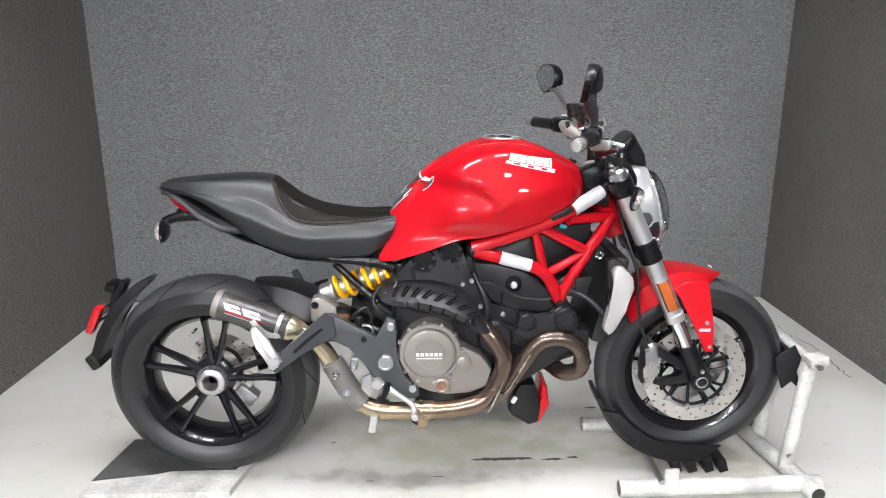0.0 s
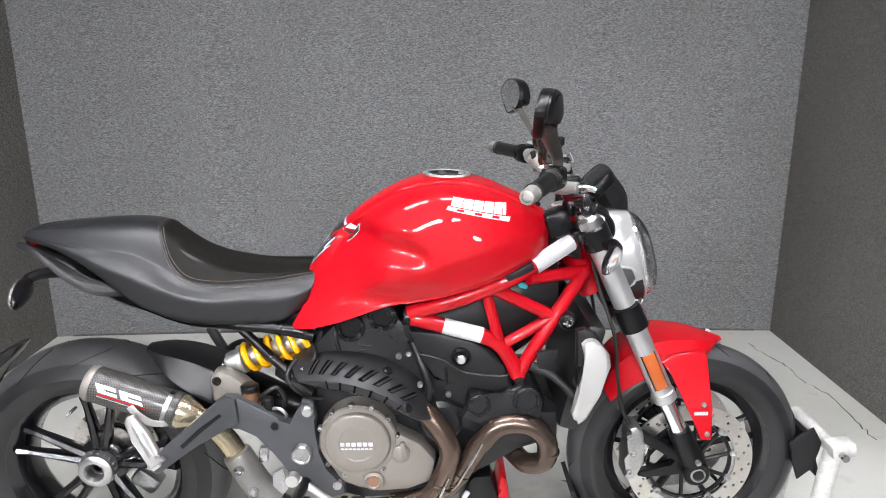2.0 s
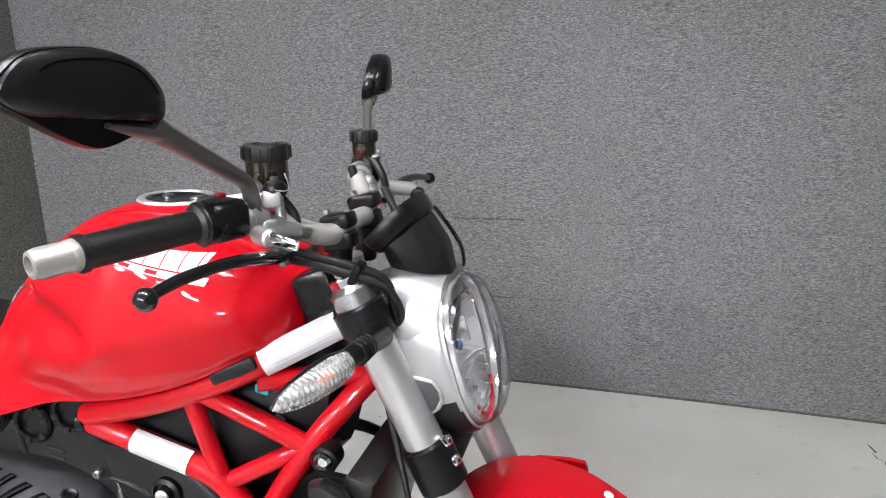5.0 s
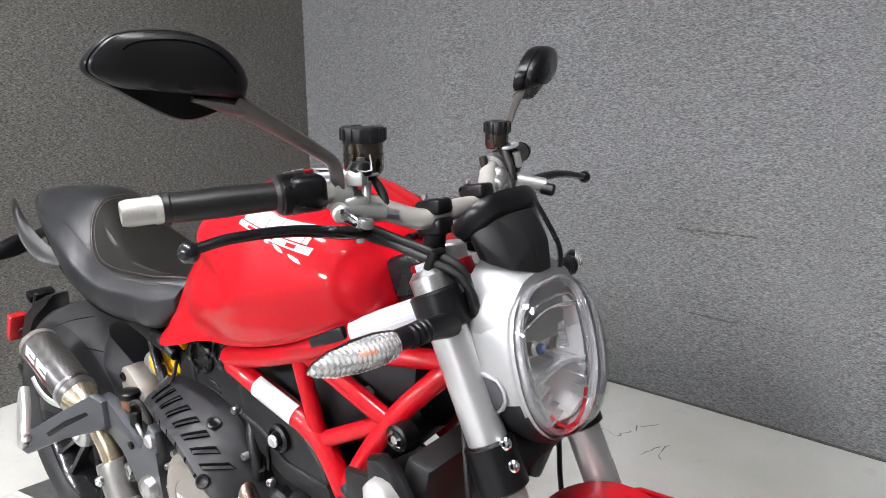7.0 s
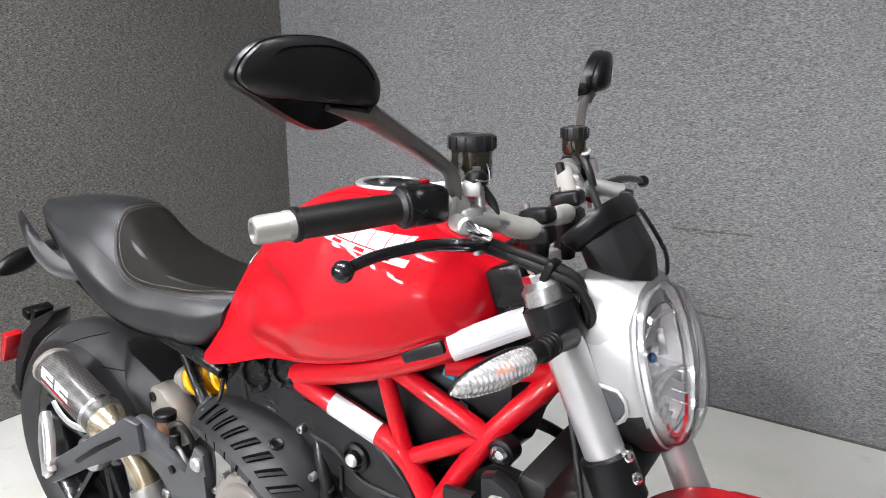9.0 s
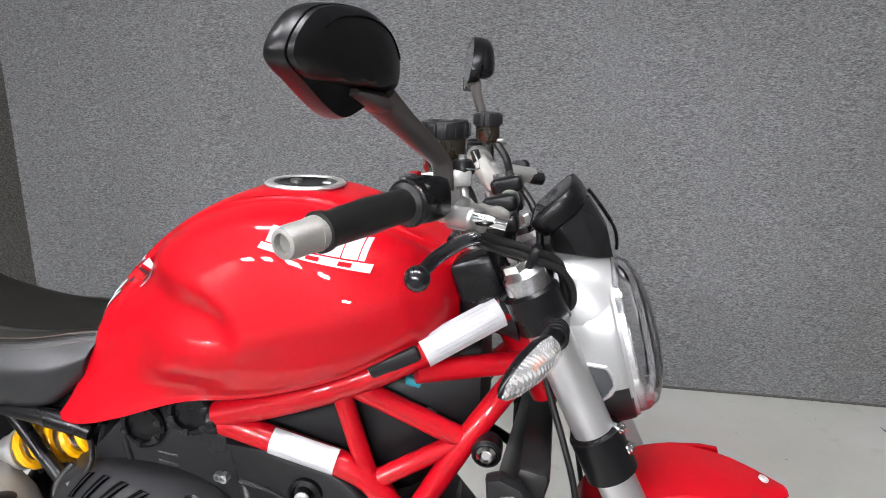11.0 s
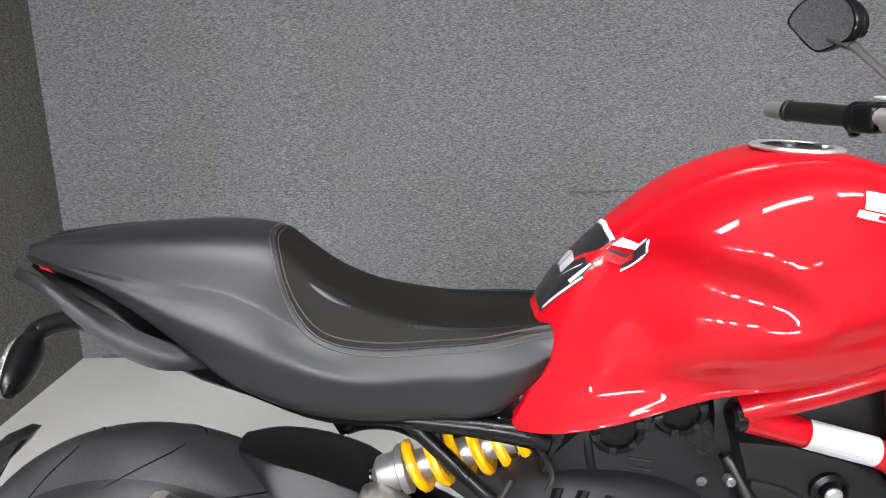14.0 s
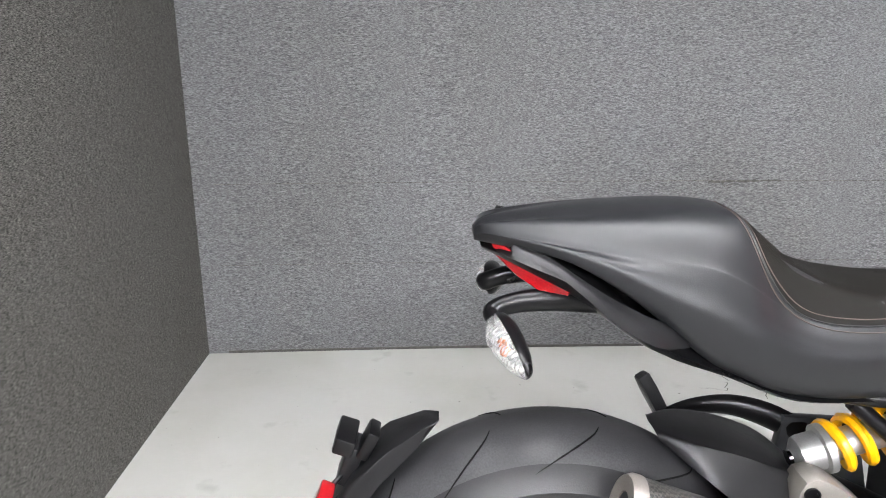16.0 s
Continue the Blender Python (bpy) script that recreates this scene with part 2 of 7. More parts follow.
def floor_paint():
    m, nt, b = bare("painted_concrete")
    tc = nt.nodes.new("ShaderNodeTexCoord")

    def tex(scale, detail=4.0):
        n = nt.nodes.new("ShaderNodeTexNoise")
        n.inputs["Scale"].default_value, n.inputs["Detail"].default_value = scale, detail
        nt.links.new(tc.outputs["Object"], n.inputs["Vector"])
        return n.outputs["Fac"]

    def ramp(fac, a, b_, lo, hi):
        r = nt.nodes.new("ShaderNodeMapRange")
        r.inputs[1].default_value, r.inputs[2].default_value, r.inputs[3].default_value, r.inputs[4].default_value = a, b_, lo, hi
        nt.links.new(fac, r.inputs[0])
        return r.outputs[0]

    mix = nt.nodes.new("ShaderNodeMix")
    mix.data_type = "RGBA"
    mix.inputs["A"].default_value, mix.inputs["B"].default_value = (0.45, 0.45, 0.425, 1), (0.38, 0.378, 0.340, 1)
    nt.links.new(ramp(tex(1.6, 6.0), 0.42, 0.68, 0, 1), mix.inputs["Factor"])
    grime = nt.nodes.new("ShaderNodeMix")
    grime.data_type = "RGBA"
    grime.inputs["B"].default_value = (0.20, 0.19, 0.16, 1)
    nt.links.new(mix.outputs["Result"], grime.inputs["A"])
    nt.links.new(ramp(tex(7.0, 8.0), 0.63, 0.80, 0, 0.55), grime.inputs["Factor"])
    spots = nt.nodes.new("ShaderNodeMix")
    spots.data_type = "RGBA"
    spots.inputs["B"].default_value = (0.10, 0.095, 0.085, 1)
    nt.links.new(grime.outputs["Result"], spots.inputs["A"])
    nt.links.new(ramp(tex(38.0, 3.0), 0.735, 0.76, 0, 0.8), spots.inputs["Factor"])
    last = spots.outputs["Result"]
    warp = nt.nodes.new("ShaderNodeTexNoise")
    warp.inputs["Scale"].default_value, warp.inputs["Detail"].default_value = 9.0, 8.0
    nt.links.new(tc.outputs["Object"], warp.inputs["Vector"])
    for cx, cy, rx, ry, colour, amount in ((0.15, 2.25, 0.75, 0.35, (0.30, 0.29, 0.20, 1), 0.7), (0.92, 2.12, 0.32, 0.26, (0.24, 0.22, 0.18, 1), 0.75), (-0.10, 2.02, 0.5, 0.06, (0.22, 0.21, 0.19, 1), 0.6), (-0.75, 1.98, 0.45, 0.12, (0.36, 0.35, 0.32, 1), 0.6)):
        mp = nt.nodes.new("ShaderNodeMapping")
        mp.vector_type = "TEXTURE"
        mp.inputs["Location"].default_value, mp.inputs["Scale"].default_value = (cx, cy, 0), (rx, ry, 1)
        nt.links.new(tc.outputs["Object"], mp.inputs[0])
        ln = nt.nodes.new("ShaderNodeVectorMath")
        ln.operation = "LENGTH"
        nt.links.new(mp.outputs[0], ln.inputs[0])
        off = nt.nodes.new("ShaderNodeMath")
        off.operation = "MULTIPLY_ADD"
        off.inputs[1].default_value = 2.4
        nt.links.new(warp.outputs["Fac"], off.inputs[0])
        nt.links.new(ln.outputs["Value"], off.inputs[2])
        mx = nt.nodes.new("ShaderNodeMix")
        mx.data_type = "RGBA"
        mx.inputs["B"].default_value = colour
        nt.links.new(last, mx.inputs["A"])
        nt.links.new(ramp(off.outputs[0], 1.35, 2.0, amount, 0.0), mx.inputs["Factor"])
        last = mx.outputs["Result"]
    nt.links.new(last, b.inputs["Base Color"])
    nt.links.new(ramp(tex(3.0), 0.3, 0.7, 0.28, 0.5), b.inputs["Roughness"])
    bp = nt.nodes.new("ShaderNodeBump")
    bp.inputs["Strength"].default_value, bp.inputs["Distance"].default_value = 0.15, 0.004
    nt.links.new(tex(40.0), bp.inputs["Height"])
    nt.links.new(bp.outputs[0], b.inputs["Normal"])
    return m


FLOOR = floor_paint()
# dark tone for chips, cracks and tears, and for the wall foot's shadow line
CHIP_GAP = mat("dark_concrete_and_gap_shadow", (0.055, 0.052, 0.046), 0.75, grain=0.4, scale=90)
PLATEBLACK = mat("worn_black_plate", (0.050, 0.050, 0.050), 0.55, grain=0.2, scale=60, blotch=0.3, blotch_scale=8)
ROOMWHITE = mat("grey_wall_paint", (0.09, 0.09, 0.09), 0.7, grain=0.02, scale=100, blotch=0.04)
CEILWHITE = mat("grey_ceiling_board", (0.14, 0.14, 0.14), 0.85, grain=0.05, scale=120)
m, nt, b = bare("lit_diffuser")
b.inputs["Base Color"].default_value = (0.8, 0.8, 0.8, 1)
b.inputs["Emission Color"].default_value = (0.965, 0.962, 1.0, 1)
b.inputs["Emission Strength"].default_value = 330.0
DIFFUSER = m
SOFT = m.copy()
SOFT.name = "soft_diffuser"
SOFT.node_tree.nodes["Principled BSDF"].inputs["Emission Strength"].default_value = 61.0
GUARDMETAL = mat("dull_guard_metal", (0.17, 0.165, 0.155), 0.38, metal=0.7, grain=0.2, scale=500, bump=0.2)

FLUID_LOW = mat("smoked_reservoir_fluid", (0.010, 0.007, 0.003), 0.12, coat=0.7)
CASTLIGHT = mat("light_grey_casting", (0.36, 0.36, 0.345), 0.36, metal=0.7, grain=0.12, scale=700, bump=0.2)


def ribbed_glass():
    """Moulded clear plastic: part see-through, part whitish, with ribs."""
    m, nt, b = bare("moulded_clear_lens")
    b.inputs["Base Color"].default_value = (0.80, 0.79, 0.77, 1)
    b.inputs["Roughness"].default_value, b.inputs["Coat Weight"].default_value = 0.12, 1.0
    tr, mix = nt.nodes.new("ShaderNodeBsdfTransparent"), nt.nodes.new("ShaderNodeMixShader")
    tc = nt.nodes.new("ShaderNodeTexCoord")
    ribs = nt.nodes.new("ShaderNodeMath")
    ribs.operation = "ADD"
    for k, (axis, scale) in enumerate((("Y", 62), ("Z", 28))):
        w = nt.nodes.new("ShaderNodeTexWave")
        w.bands_direction = axis
        w.inputs["Scale"].default_value, w.inputs["Distortion"].default_value = scale, 0.3
        nt.links.new(tc.outputs["Object"], w.inputs["Vector"])
        nt.links.new(w.outputs["Fac"], ribs.inputs[k])
    r = nt.nodes.new("ShaderNodeMapRange")
    r.inputs[2].default_value, r.inputs[3].default_value, r.inputs[4].default_value = 2.0, 0.16, 0.46
    nt.links.new(ribs.outputs[0], r.inputs[0])
    bp = nt.nodes.new("ShaderNodeBump")
    bp.inputs["Strength"].default_value, bp.inputs["Distance"].default_value = 0.12, 0.001
    nt.links.new(ribs.outputs[0], bp.inputs["Height"])
    nt.links.new(bp.outputs[0], b.inputs["Normal"])
    nt.links.new(r.outputs[0], mix.inputs[0])
    nt.links.new(tr.outputs[0], mix.inputs[1])
    nt.links.new(b.outputs[0], mix.inputs[2])
    nt.links.new(mix.outputs[0], nt.nodes["Material Output"].inputs["Surface"])
    return m


RIBGLASS = ribbed_glass()
DARKFLOOR = mat("dark_workshop_floor", (0.070, 0.068, 0.064), 0.6, grain=0.15, scale=60, blotch=0.2, blotch_scale=2)
GUARDPLASTIC = mat("grained_guard_plastic", (0.012, 0.012, 0.0135), 0.42, grain=0.2, scale=900, bump=0.2, rough_var=0.05, spec=0.35)
SLOTBLACK = mat("deep_slot_black", (0.002, 0.002, 0.002), 0.9, spec=0.05)


# ---- mesh tools ----
def part(name, bm, material, parent=None, label="", sharp=38, sub=0):
    """Links a bmesh as one mesh object under a thing or a part."""
    bmesh.ops.recalc_face_normals(bm, faces=bm.faces[:])
    me = bpy.data.meshes.new(name)
    bm.to_mesh(me)
    bm.free()
    me.shade_smooth()
    me.set_sharp_from_angle(angle=radians(sharp))
    for k in material if isinstance(material, (list, tuple)) else [material]:
        me.materials.append(k)
    ob = new(name, me)
    if parent is not None:
        ob.parent = parent
    if label:
        ob["label"] = label
    if sub:
        mod = ob.modifiers.new("subsurf", "SUBSURF")
        mod.levels = mod.render_levels = sub
    return ob


def curve_points(pts, n, closed=False):
    """Points on a Catmull-Rom curve through pts."""
    pts = [Vector(p) for p in pts]
    if n <= 1:
        return pts
    out, k = [], len(pts)
    for i in range(k if closed else k - 1):
        if closed:
            a, b, c, d = pts[i - 1], pts[i], pts[(i + 1) % k], pts[(i + 2) % k]
        else:
            a, b, c, d = pts[max(i - 1, 0)], pts[i], pts[i + 1], pts[min(i + 2, k - 1)]
        for j in range(n):
            t = j / n
            out.append(0.5 * (2 * b + (c - a) * t + (2 * a - 5 * b + 4 * c - d) * t * t + (3 * b - a - 3 * c + d) * t ** 3))
    if not closed:
        out.append(pts[-1])
    return out


def skin(bm, rings, closed=True, caps=True):
    """Quads between rings of equal length."""
    vs = [[bm.verts.new(p) for p in r] for r in rings]
    for a, b in zip(vs, vs[1:]):
        k = len(a)
        for i in range(k if closed else k - 1):
            bm.faces.new((a[i], a[(i + 1) % k], b[(i + 1) % k], b[i]))
    if caps and closed:
        bm.faces.new(vs[0][::-1])
        bm.faces.new(vs[-1])
    return vs


def sweep(pts, r, seg=12, n=6, bm=None, flat=1.0, closed=False, up=(0, 0, 1)):
    """A round (or flattened) bar along a smooth path; r is one radius or one for each point."""
    bm = bm or bmesh.new()
    path = curve_points(pts, n, closed)
    rs = [r] * len(pts) if isinstance(r, (int, float)) else list(r)
    radii = [v.x for v in curve_points([(q, 0, 0) for q in rs], n, closed)]
    k = len(path)
    normal = None
    rings = []
    for i, p in enumerate(path):
        tan = (path[(i + 1) % k] - path[i - 1]) if closed else (path[min(i + 1, k - 1)] - path[max(i - 1, 0)])
        tan.normalize()
        if normal is None:
            normal = Vector(up) if abs(tan.dot(Vector(up))) < 0.95 else Vector((1, 0, 0))
        normal = (normal - tan * normal.dot(tan)).normalized()
        side = tan.cross(normal)
        rings.append([p + (normal * math.cos(a) + side * math.sin(a) * flat) * radii[i] for a in (math.tau * j / seg for j in range(seg))])
    if closed:
        rings.append(rings[0])
        vs = skin(bm, rings, caps=False)
        bmesh.ops.remove_doubles(bm, verts=bm.verts[:], dist=1e-6)
    else:
        skin(bm, rings)
    return bm


def lathe(profile, m, seg=32, bm=None, closed=False):
    """profile: (radius, height) pairs turned about the local z of the pose m."""
    bm = bm or bmesh.new()
    rings = [[m @ Vector((r * math.cos(a), r * math.sin(a), hgt)) for a in (math.tau * j / seg for j in range(seg))] for r, hgt in (profile + profile[:1] if closed else profile)]
    skin(bm, rings, caps=not closed)
    if closed:
        bmesh.ops.remove_doubles(bm, verts=bm.verts[:], dist=1e-6)
    return bm


def plate(outline, y0, y1, bev=0.003, smooth=0, bm=None, segs=2):
    """An outline of (x, z) pairs given thickness from y0 to y1, with rounded edges."""
    keep = bm
    bm = bmesh.new()
    pts = [Vector((x, 0, z)) for x, z in outline]
    if smooth:
        pts = curve_points(pts, smooth, True)
    lo = [bm.verts.new((p.x, y0, p.z)) for p in pts]
    hi = [bm.verts.new((p.x, y1, p.z)) for p in pts]
    k = len(pts)
    bm.faces.new(lo)
    bm.faces.new(hi[::-1])
    for i in range(k):
        bm.faces.new((lo[i], hi[i], hi[(i + 1) % k], lo[(i + 1) % k]))
    if bev:
        es = [e for e in bm.edges if abs(e.verts[0].co.y - e.verts[1].co.y) < 1e-7]
        bmesh.ops.bevel(bm, geom=es, offset=bev, segments=segs, affect="EDGES", profile=0.5, clamp_overlap=True)
    return merge(keep, bm)


def merge(keep, bm):
    if keep is None:
        return bm
    tmp = bpy.data.meshes.new("tmp")
    bm.to_mesh(tmp)
    bm.free()
    keep.from_mesh(tmp)
    bpy.data.meshes.remove(tmp)
    return keep


def block(size, m=None, bev=0.004, segs=2, bm=None):
    """A bevelled box of that size, centred on the pose m."""
    keep = bm
    bm = bmesh.new()
    bmesh.ops.create_cube(bm, size=1)
    for v in bm.verts:
        v.co = [v.co[i] * size[i] for i in range(3)]
    if bev:
        bmesh.ops.bevel(bm, geom=bm.edges[:], offset=min(bev, min(size) * 0.45), segments=segs, affect="EDGES", profile=0.5)
    if m is not None:
        bm.transform(m)
    return merge(keep, bm)


def rod(a, b, r, seg=16, bm=None, r2=None, bev=0.0):
    """A straight round bar from a to b."""
    a, b = Vector(a), Vector(b)
    ln = (b - a).length
    m = Matrix.Translation(a) @ (b - a).to_track_quat("Z", "Y").to_matrix().to_4x4()
    r2 = r if r2 is None else r2
    prof = [(r, 0), (r2, ln)] if not bev else [(r - bev, 0), (r, bev), (r2, ln - bev), (r2 - bev, ln)]
    return lathe(prof, m, seg, bm)


def aim(a, b):
    """A pose at a whose z looks to b."""
    a, b = Vector(a), Vector(b)
    return Matrix.Translation(a) @ (b - a).to_track_quat("Z", "Y").to_matrix().to_4x4()


def loft(rings, n=4, nv=3, mirror=True, caps=True):
    """A smooth body through rings of points; with mirror each ring is a half, from the top centre to the bottom, on the -y side."""
    bm = bmesh.new()
    full = []
    for r in rings:
        r = [Vector(p) for p in r]
        if mirror:
            left = [Vector((p.x, -p.y, p.z)) for p in r[::-1] if abs(p.y) > 1e-6]
            r = r + left
        full.append(curve_points(r, nv, True))
    cols = [curve_points([r[i] for r in full], n) for i in range(len(full[0]))]
    skin(bm, [[c[j] for c in cols] for j in range(len(cols[0]))], caps=caps)
    return bm


SIDE = pose(0, 0, 0, 90)  # turns a lathe's axis towards the camera's side of the bike


def side(x, y, z):
    return pose(x, y, z, 90)


def bolt(p, r=0.007, depth=0.006, bm=None, m=None):
    """A round socket-head bolt standing out towards -y."""
    m = m or side(*p)
    bm = lathe([(r, -0.004), (r, depth * 0.8), (r * 0.85, depth), (r * 0.5, depth), (r * 0.45, depth * 0.4), (0.0005, depth * 0.4)], m, 14, bm)
    return bm


def spindle(a, b, radius, front, cut, keep_front, grow=1.0):
    """A tapered lamp body from a to b; the half on one side of a plane along its length is pressed flat."""
    a, b, n = Vector(a), Vector(b), Vector(front)
    axis = (b - a).normalized()
    n = (n - axis * n.dot(axis)).normalized()
    ln = (b - a).length
    bm = lathe([(radius * k * grow, ln * u) for k, u in ((.45, -.02), (.82, .06), (1.0, .26), (.96, .50), (.74, .76), (.42, .94), (.06, 1.02))], aim(a, b), 28)
    for v in bm.verts:
        d = (v.co - a).dot(n)
        if (keep_front and d < cut) or (not keep_front and d > cut):
            v.co += n * (cut - d)
        elif not keep_front:
            v.co -= n * (d - cut) * 0.25
    return bm


# ---- the booth ----
XL, XR, YB = -1.764, 1.90, 3.80
TOP = 2.75


def box_wall(name, lo, hi, material, label, bev=0.0):
    size = [hi[i] - lo[i] for i in range(3)]
    bm = block(size, Matrix.Translation([(hi[i] + lo[i]) / 2 for i in range(3)]), bev)
    return tagged(part(name, bm, material), label, "wall", kind="structure")


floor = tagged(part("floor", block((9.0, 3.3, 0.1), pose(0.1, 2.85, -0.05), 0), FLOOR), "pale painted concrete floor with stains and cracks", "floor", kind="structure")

tagged(part("floor_front", block((9.0, 10.7, 0.1), pose(0.1, -4.15, -0.053), 0), DARKFLOOR), "dark bare workshop floor before the booth", "floor", kind="structure")

# the back wall bows a little outwards
bm = bmesh.new()
cols = 24
xs = [XL - 0.08 + (XR - XL + 0.16) * i / cols for i in range(cols + 1)]
bow = [YB + 0.05 * (1 - ((x - 0.07) / 1.85) ** 2) for x in xs]
skin(bm, [[(x, y, 0.0), (x, y, TOP), (x, y + 0.08, TOP), (x, y + 0.08, 0.0)] for x, y in zip(xs, bow)])
wall_back = tagged(part("wall_back", bm, FABRIC), "grey carpet-covered back wall of the booth, torn in places", "wall", kind="structure")
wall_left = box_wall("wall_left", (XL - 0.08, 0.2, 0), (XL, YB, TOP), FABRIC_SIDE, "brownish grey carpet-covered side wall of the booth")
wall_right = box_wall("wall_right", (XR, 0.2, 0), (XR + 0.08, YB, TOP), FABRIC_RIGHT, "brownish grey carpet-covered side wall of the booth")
for name, lo, hi in (("wall_front", (-4.4, -9.5, 0), (4.6, -9.4, 3.2)), ("wall_west", (-4.4, -9.4, 0), (-4.3, 4.5, 3.2)), ("wall_east", (4.5, -9.4, 0), (4.6, 4.5, 3.2)), ("wall_north", (-4.3, 4.4, 0), (4.5, 4.5, 3.2))):
    box_wall(name, lo, hi, ROOMWHITE, "plain grey painted workshop wall")
tagged(part("ceiling", block((9.0, 14.0, 0.1), pose(0.1, -2.5, 3.25), 0), CEILWHITE), "plain grey ceiling", "ceiling", kind="structure")


def ceiling_light(x, y, z, w, d, glow):
    root = tagged(new("ceiling_light"), "white flat-panel ceiling light, switched on", "lamp", "ceiling lights")
    root.location = (x, y, z)
    bm = bmesh.new()
    for sx in (-1, 1):
        block((0.03, d + 0.06, 0.04), pose(sx * (w / 2 + 0.015), 0, 0.0), 0.003, bm=bm)
        block((w, 0.03, 0.04), pose(0, sx * (d / 2 + 0.015), 0.0), 0.003, bm=bm)
    part("frame", bm, WHITEPAINT, root)
    part("diffuser", block((w, d, 0.01), pose(0, 0, 0.0), 0), glow, root)
    return root


for x, y, w, d in ((-2.3, -3.1, 0.6, 0.6), (-0.95, -3.1, 0.6, 0.6), (0.5, -3.1, 0.6, 0.6), (-3.7, -3.1, 0.6, 0.6), (2.4, -7.2, 0.8, 1.2)):
    ceiling_light(x, y, 3.18, w, d, DIFFUSER)
for x in (-0.95, 0.1, 1.15):
    ceiling_light(x, 1.3, 3.16, 0.62, 0.45, SOFT)


def wall_band(z0, z1, out, material, name, label):
    """A strip lying along the foot or the face of the bowed back wall."""
    bm = bmesh.new()
    skin(bm, [[(x, y - out, z0), (x, y - out, z1), (x, y + 0.01, z1), (x, y + 0.01, z0)] for x, y in zip(xs, bow) if XL + 0.002 < x < XR - 0.002])
    return tagged(part(name, bm, material), label, "trim", kind="structure")


# the shadowed gap at the wall's foot, put in as a thin dark strip
wall_band(0.0, 0.010, 0.003, CHIP_GAP, "foot_shadow_strip", "dark strip standing in for the shadow line under the frayed carpet edge")
wall_band(0.6897, 0.6920, 0.0005, FABRIC_SIDE, "trim_1", "faint fold line across the carpet wall")
wall_band(0.3688, 0.3710, 0.0005, FABRIC_SIDE, "trim_2", "faint fold line across the carpet wall")


# ---- the motorcycle (its own axes: x forward from the rear axle, -y its right side, z up) ----
bike = tagged(new("motorcycle"), "red naked motorcycle with black seat standing in a wheel chock", "motorcycle")
bike.location = (-0.692, 2.098, 0.0)
RAX, FAX = (0.0, 0.0, 0.341), (1.525, 0.0, 0.353)


def tyre_profile(r_out, r_rim, half, k=9):
    """A rounded tyre section, closed round the bead."""
    prof = []
    for i in range(k * 2 + 1):
        a = math.pi * (i / (k * 2) - 0.5)
        crown = r_out - (r_out - r_rim) * 0.62 * (abs(math.sin(a)) ** 2.6)
        prof.append((crown, half * math.sin(a)))
    wall = [(r_rim + (r_out - r_rim) * 0.22, half * 0.97), (r_rim + 0.004, half * 0.86), (r_rim - 0.006, half * 0.78)]
    inner = [(r_rim - 0.006, -half * 0.78), (r_rim + 0.004, -half * 0.86), (r_rim + (r_out - r_rim) * 0.22, -half * 0.97)]
    return prof + wall + inner


def tread(r_out, half, count, bm, slant):
    """Shallow curved grooves lying on the crown of the tyre."""
    for i in range(count):
        a0 = math.tau * i / count
        for s in (-1, 1):
            pts = []
            for j in range(7):
                u = j / 6
                phi = s * (0.12 + 0.62 * u) * math.pi / 2
                rr = r_out - 0.0002 - (r_out * 0.32) * 0.62 * (abs(math.sin(phi)) ** 2.6) + 0.0004
                ang = a0 + s * 0.09 + slant * (u ** 1.6) * 0.42 + (0.5 if s > 0 else 0) * math.tau / count
                pts.append(((rr) * math.cos(ang), half * math.sin(phi), rr * math.sin(ang)))
            sweep(pts, [0.0006, 0.0013, 0.0015, 0.0015, 0.0015, 0.0011, 0.0006], 6, 2, bm)
    return bm


def disc_mesh(r0, r1, rows, count, y0, y1, bm=None, hole=0.0042):
    """A drilled brake disc: a ring of cells, each other one with a round hole through it."""
    bm = bm or bmesh.new()
    dr = (r1 - r0) / rows

    def pt(r, a, y):
        return (r * math.cos(a), y, r * math.sin(a))

    for k in range(rows):
        for i in range(count):
            ra, rb = r0 + k * dr, r0 + (k + 1) * dr
            aa, ab = math.tau * i / count, math.tau * (i + 1) / count
            am, rm = (aa + ab) / 2, (ra + rb) / 2
            loop = [(ra, aa), (rm, aa), (rb, aa), (rb, am), (rb, ab), (rm, ab), (ra, ab), (ra, am)]
            holed = (i + k * 2) % 3 == 0
            for y in (y0, y1):
                outer = [bm.verts.new(pt(r, a, y)) for r, a in loop]
                if holed:
                    inner = []
                    for r, a in loop:
                        v = Vector(pt(r, a, y)) - Vector(pt(rm, am, y))
                        inner.append(bm.verts.new(Vector(pt(rm, am, y)) + v.normalized() * hole))
                    for j in range(8):
                        bm.faces.new((outer[j], outer[(j + 1) % 8], inner[(j + 1) % 8], inner[j]))
                else:
                    bm.faces.new(outer)
            if holed:
                rings = []
                for y in (y0, y1):
                    rings.append([Vector(pt(rm, am, y)) + (Vector(pt(r, a, y)) - Vector(pt(rm, am, y))).normalized() * hole for r, a in loop])
                skin(bm, rings, caps=False)
    for r in (r0, r1):
        skin(bm, [[pt(r, math.tau * j / (count * 2), y) for j in range(count * 2)] for y in (y0, y1)], caps=False)
    bmesh.ops.remove_doubles(bm, verts=bm.verts[:], dist=1e-5)
    return bm


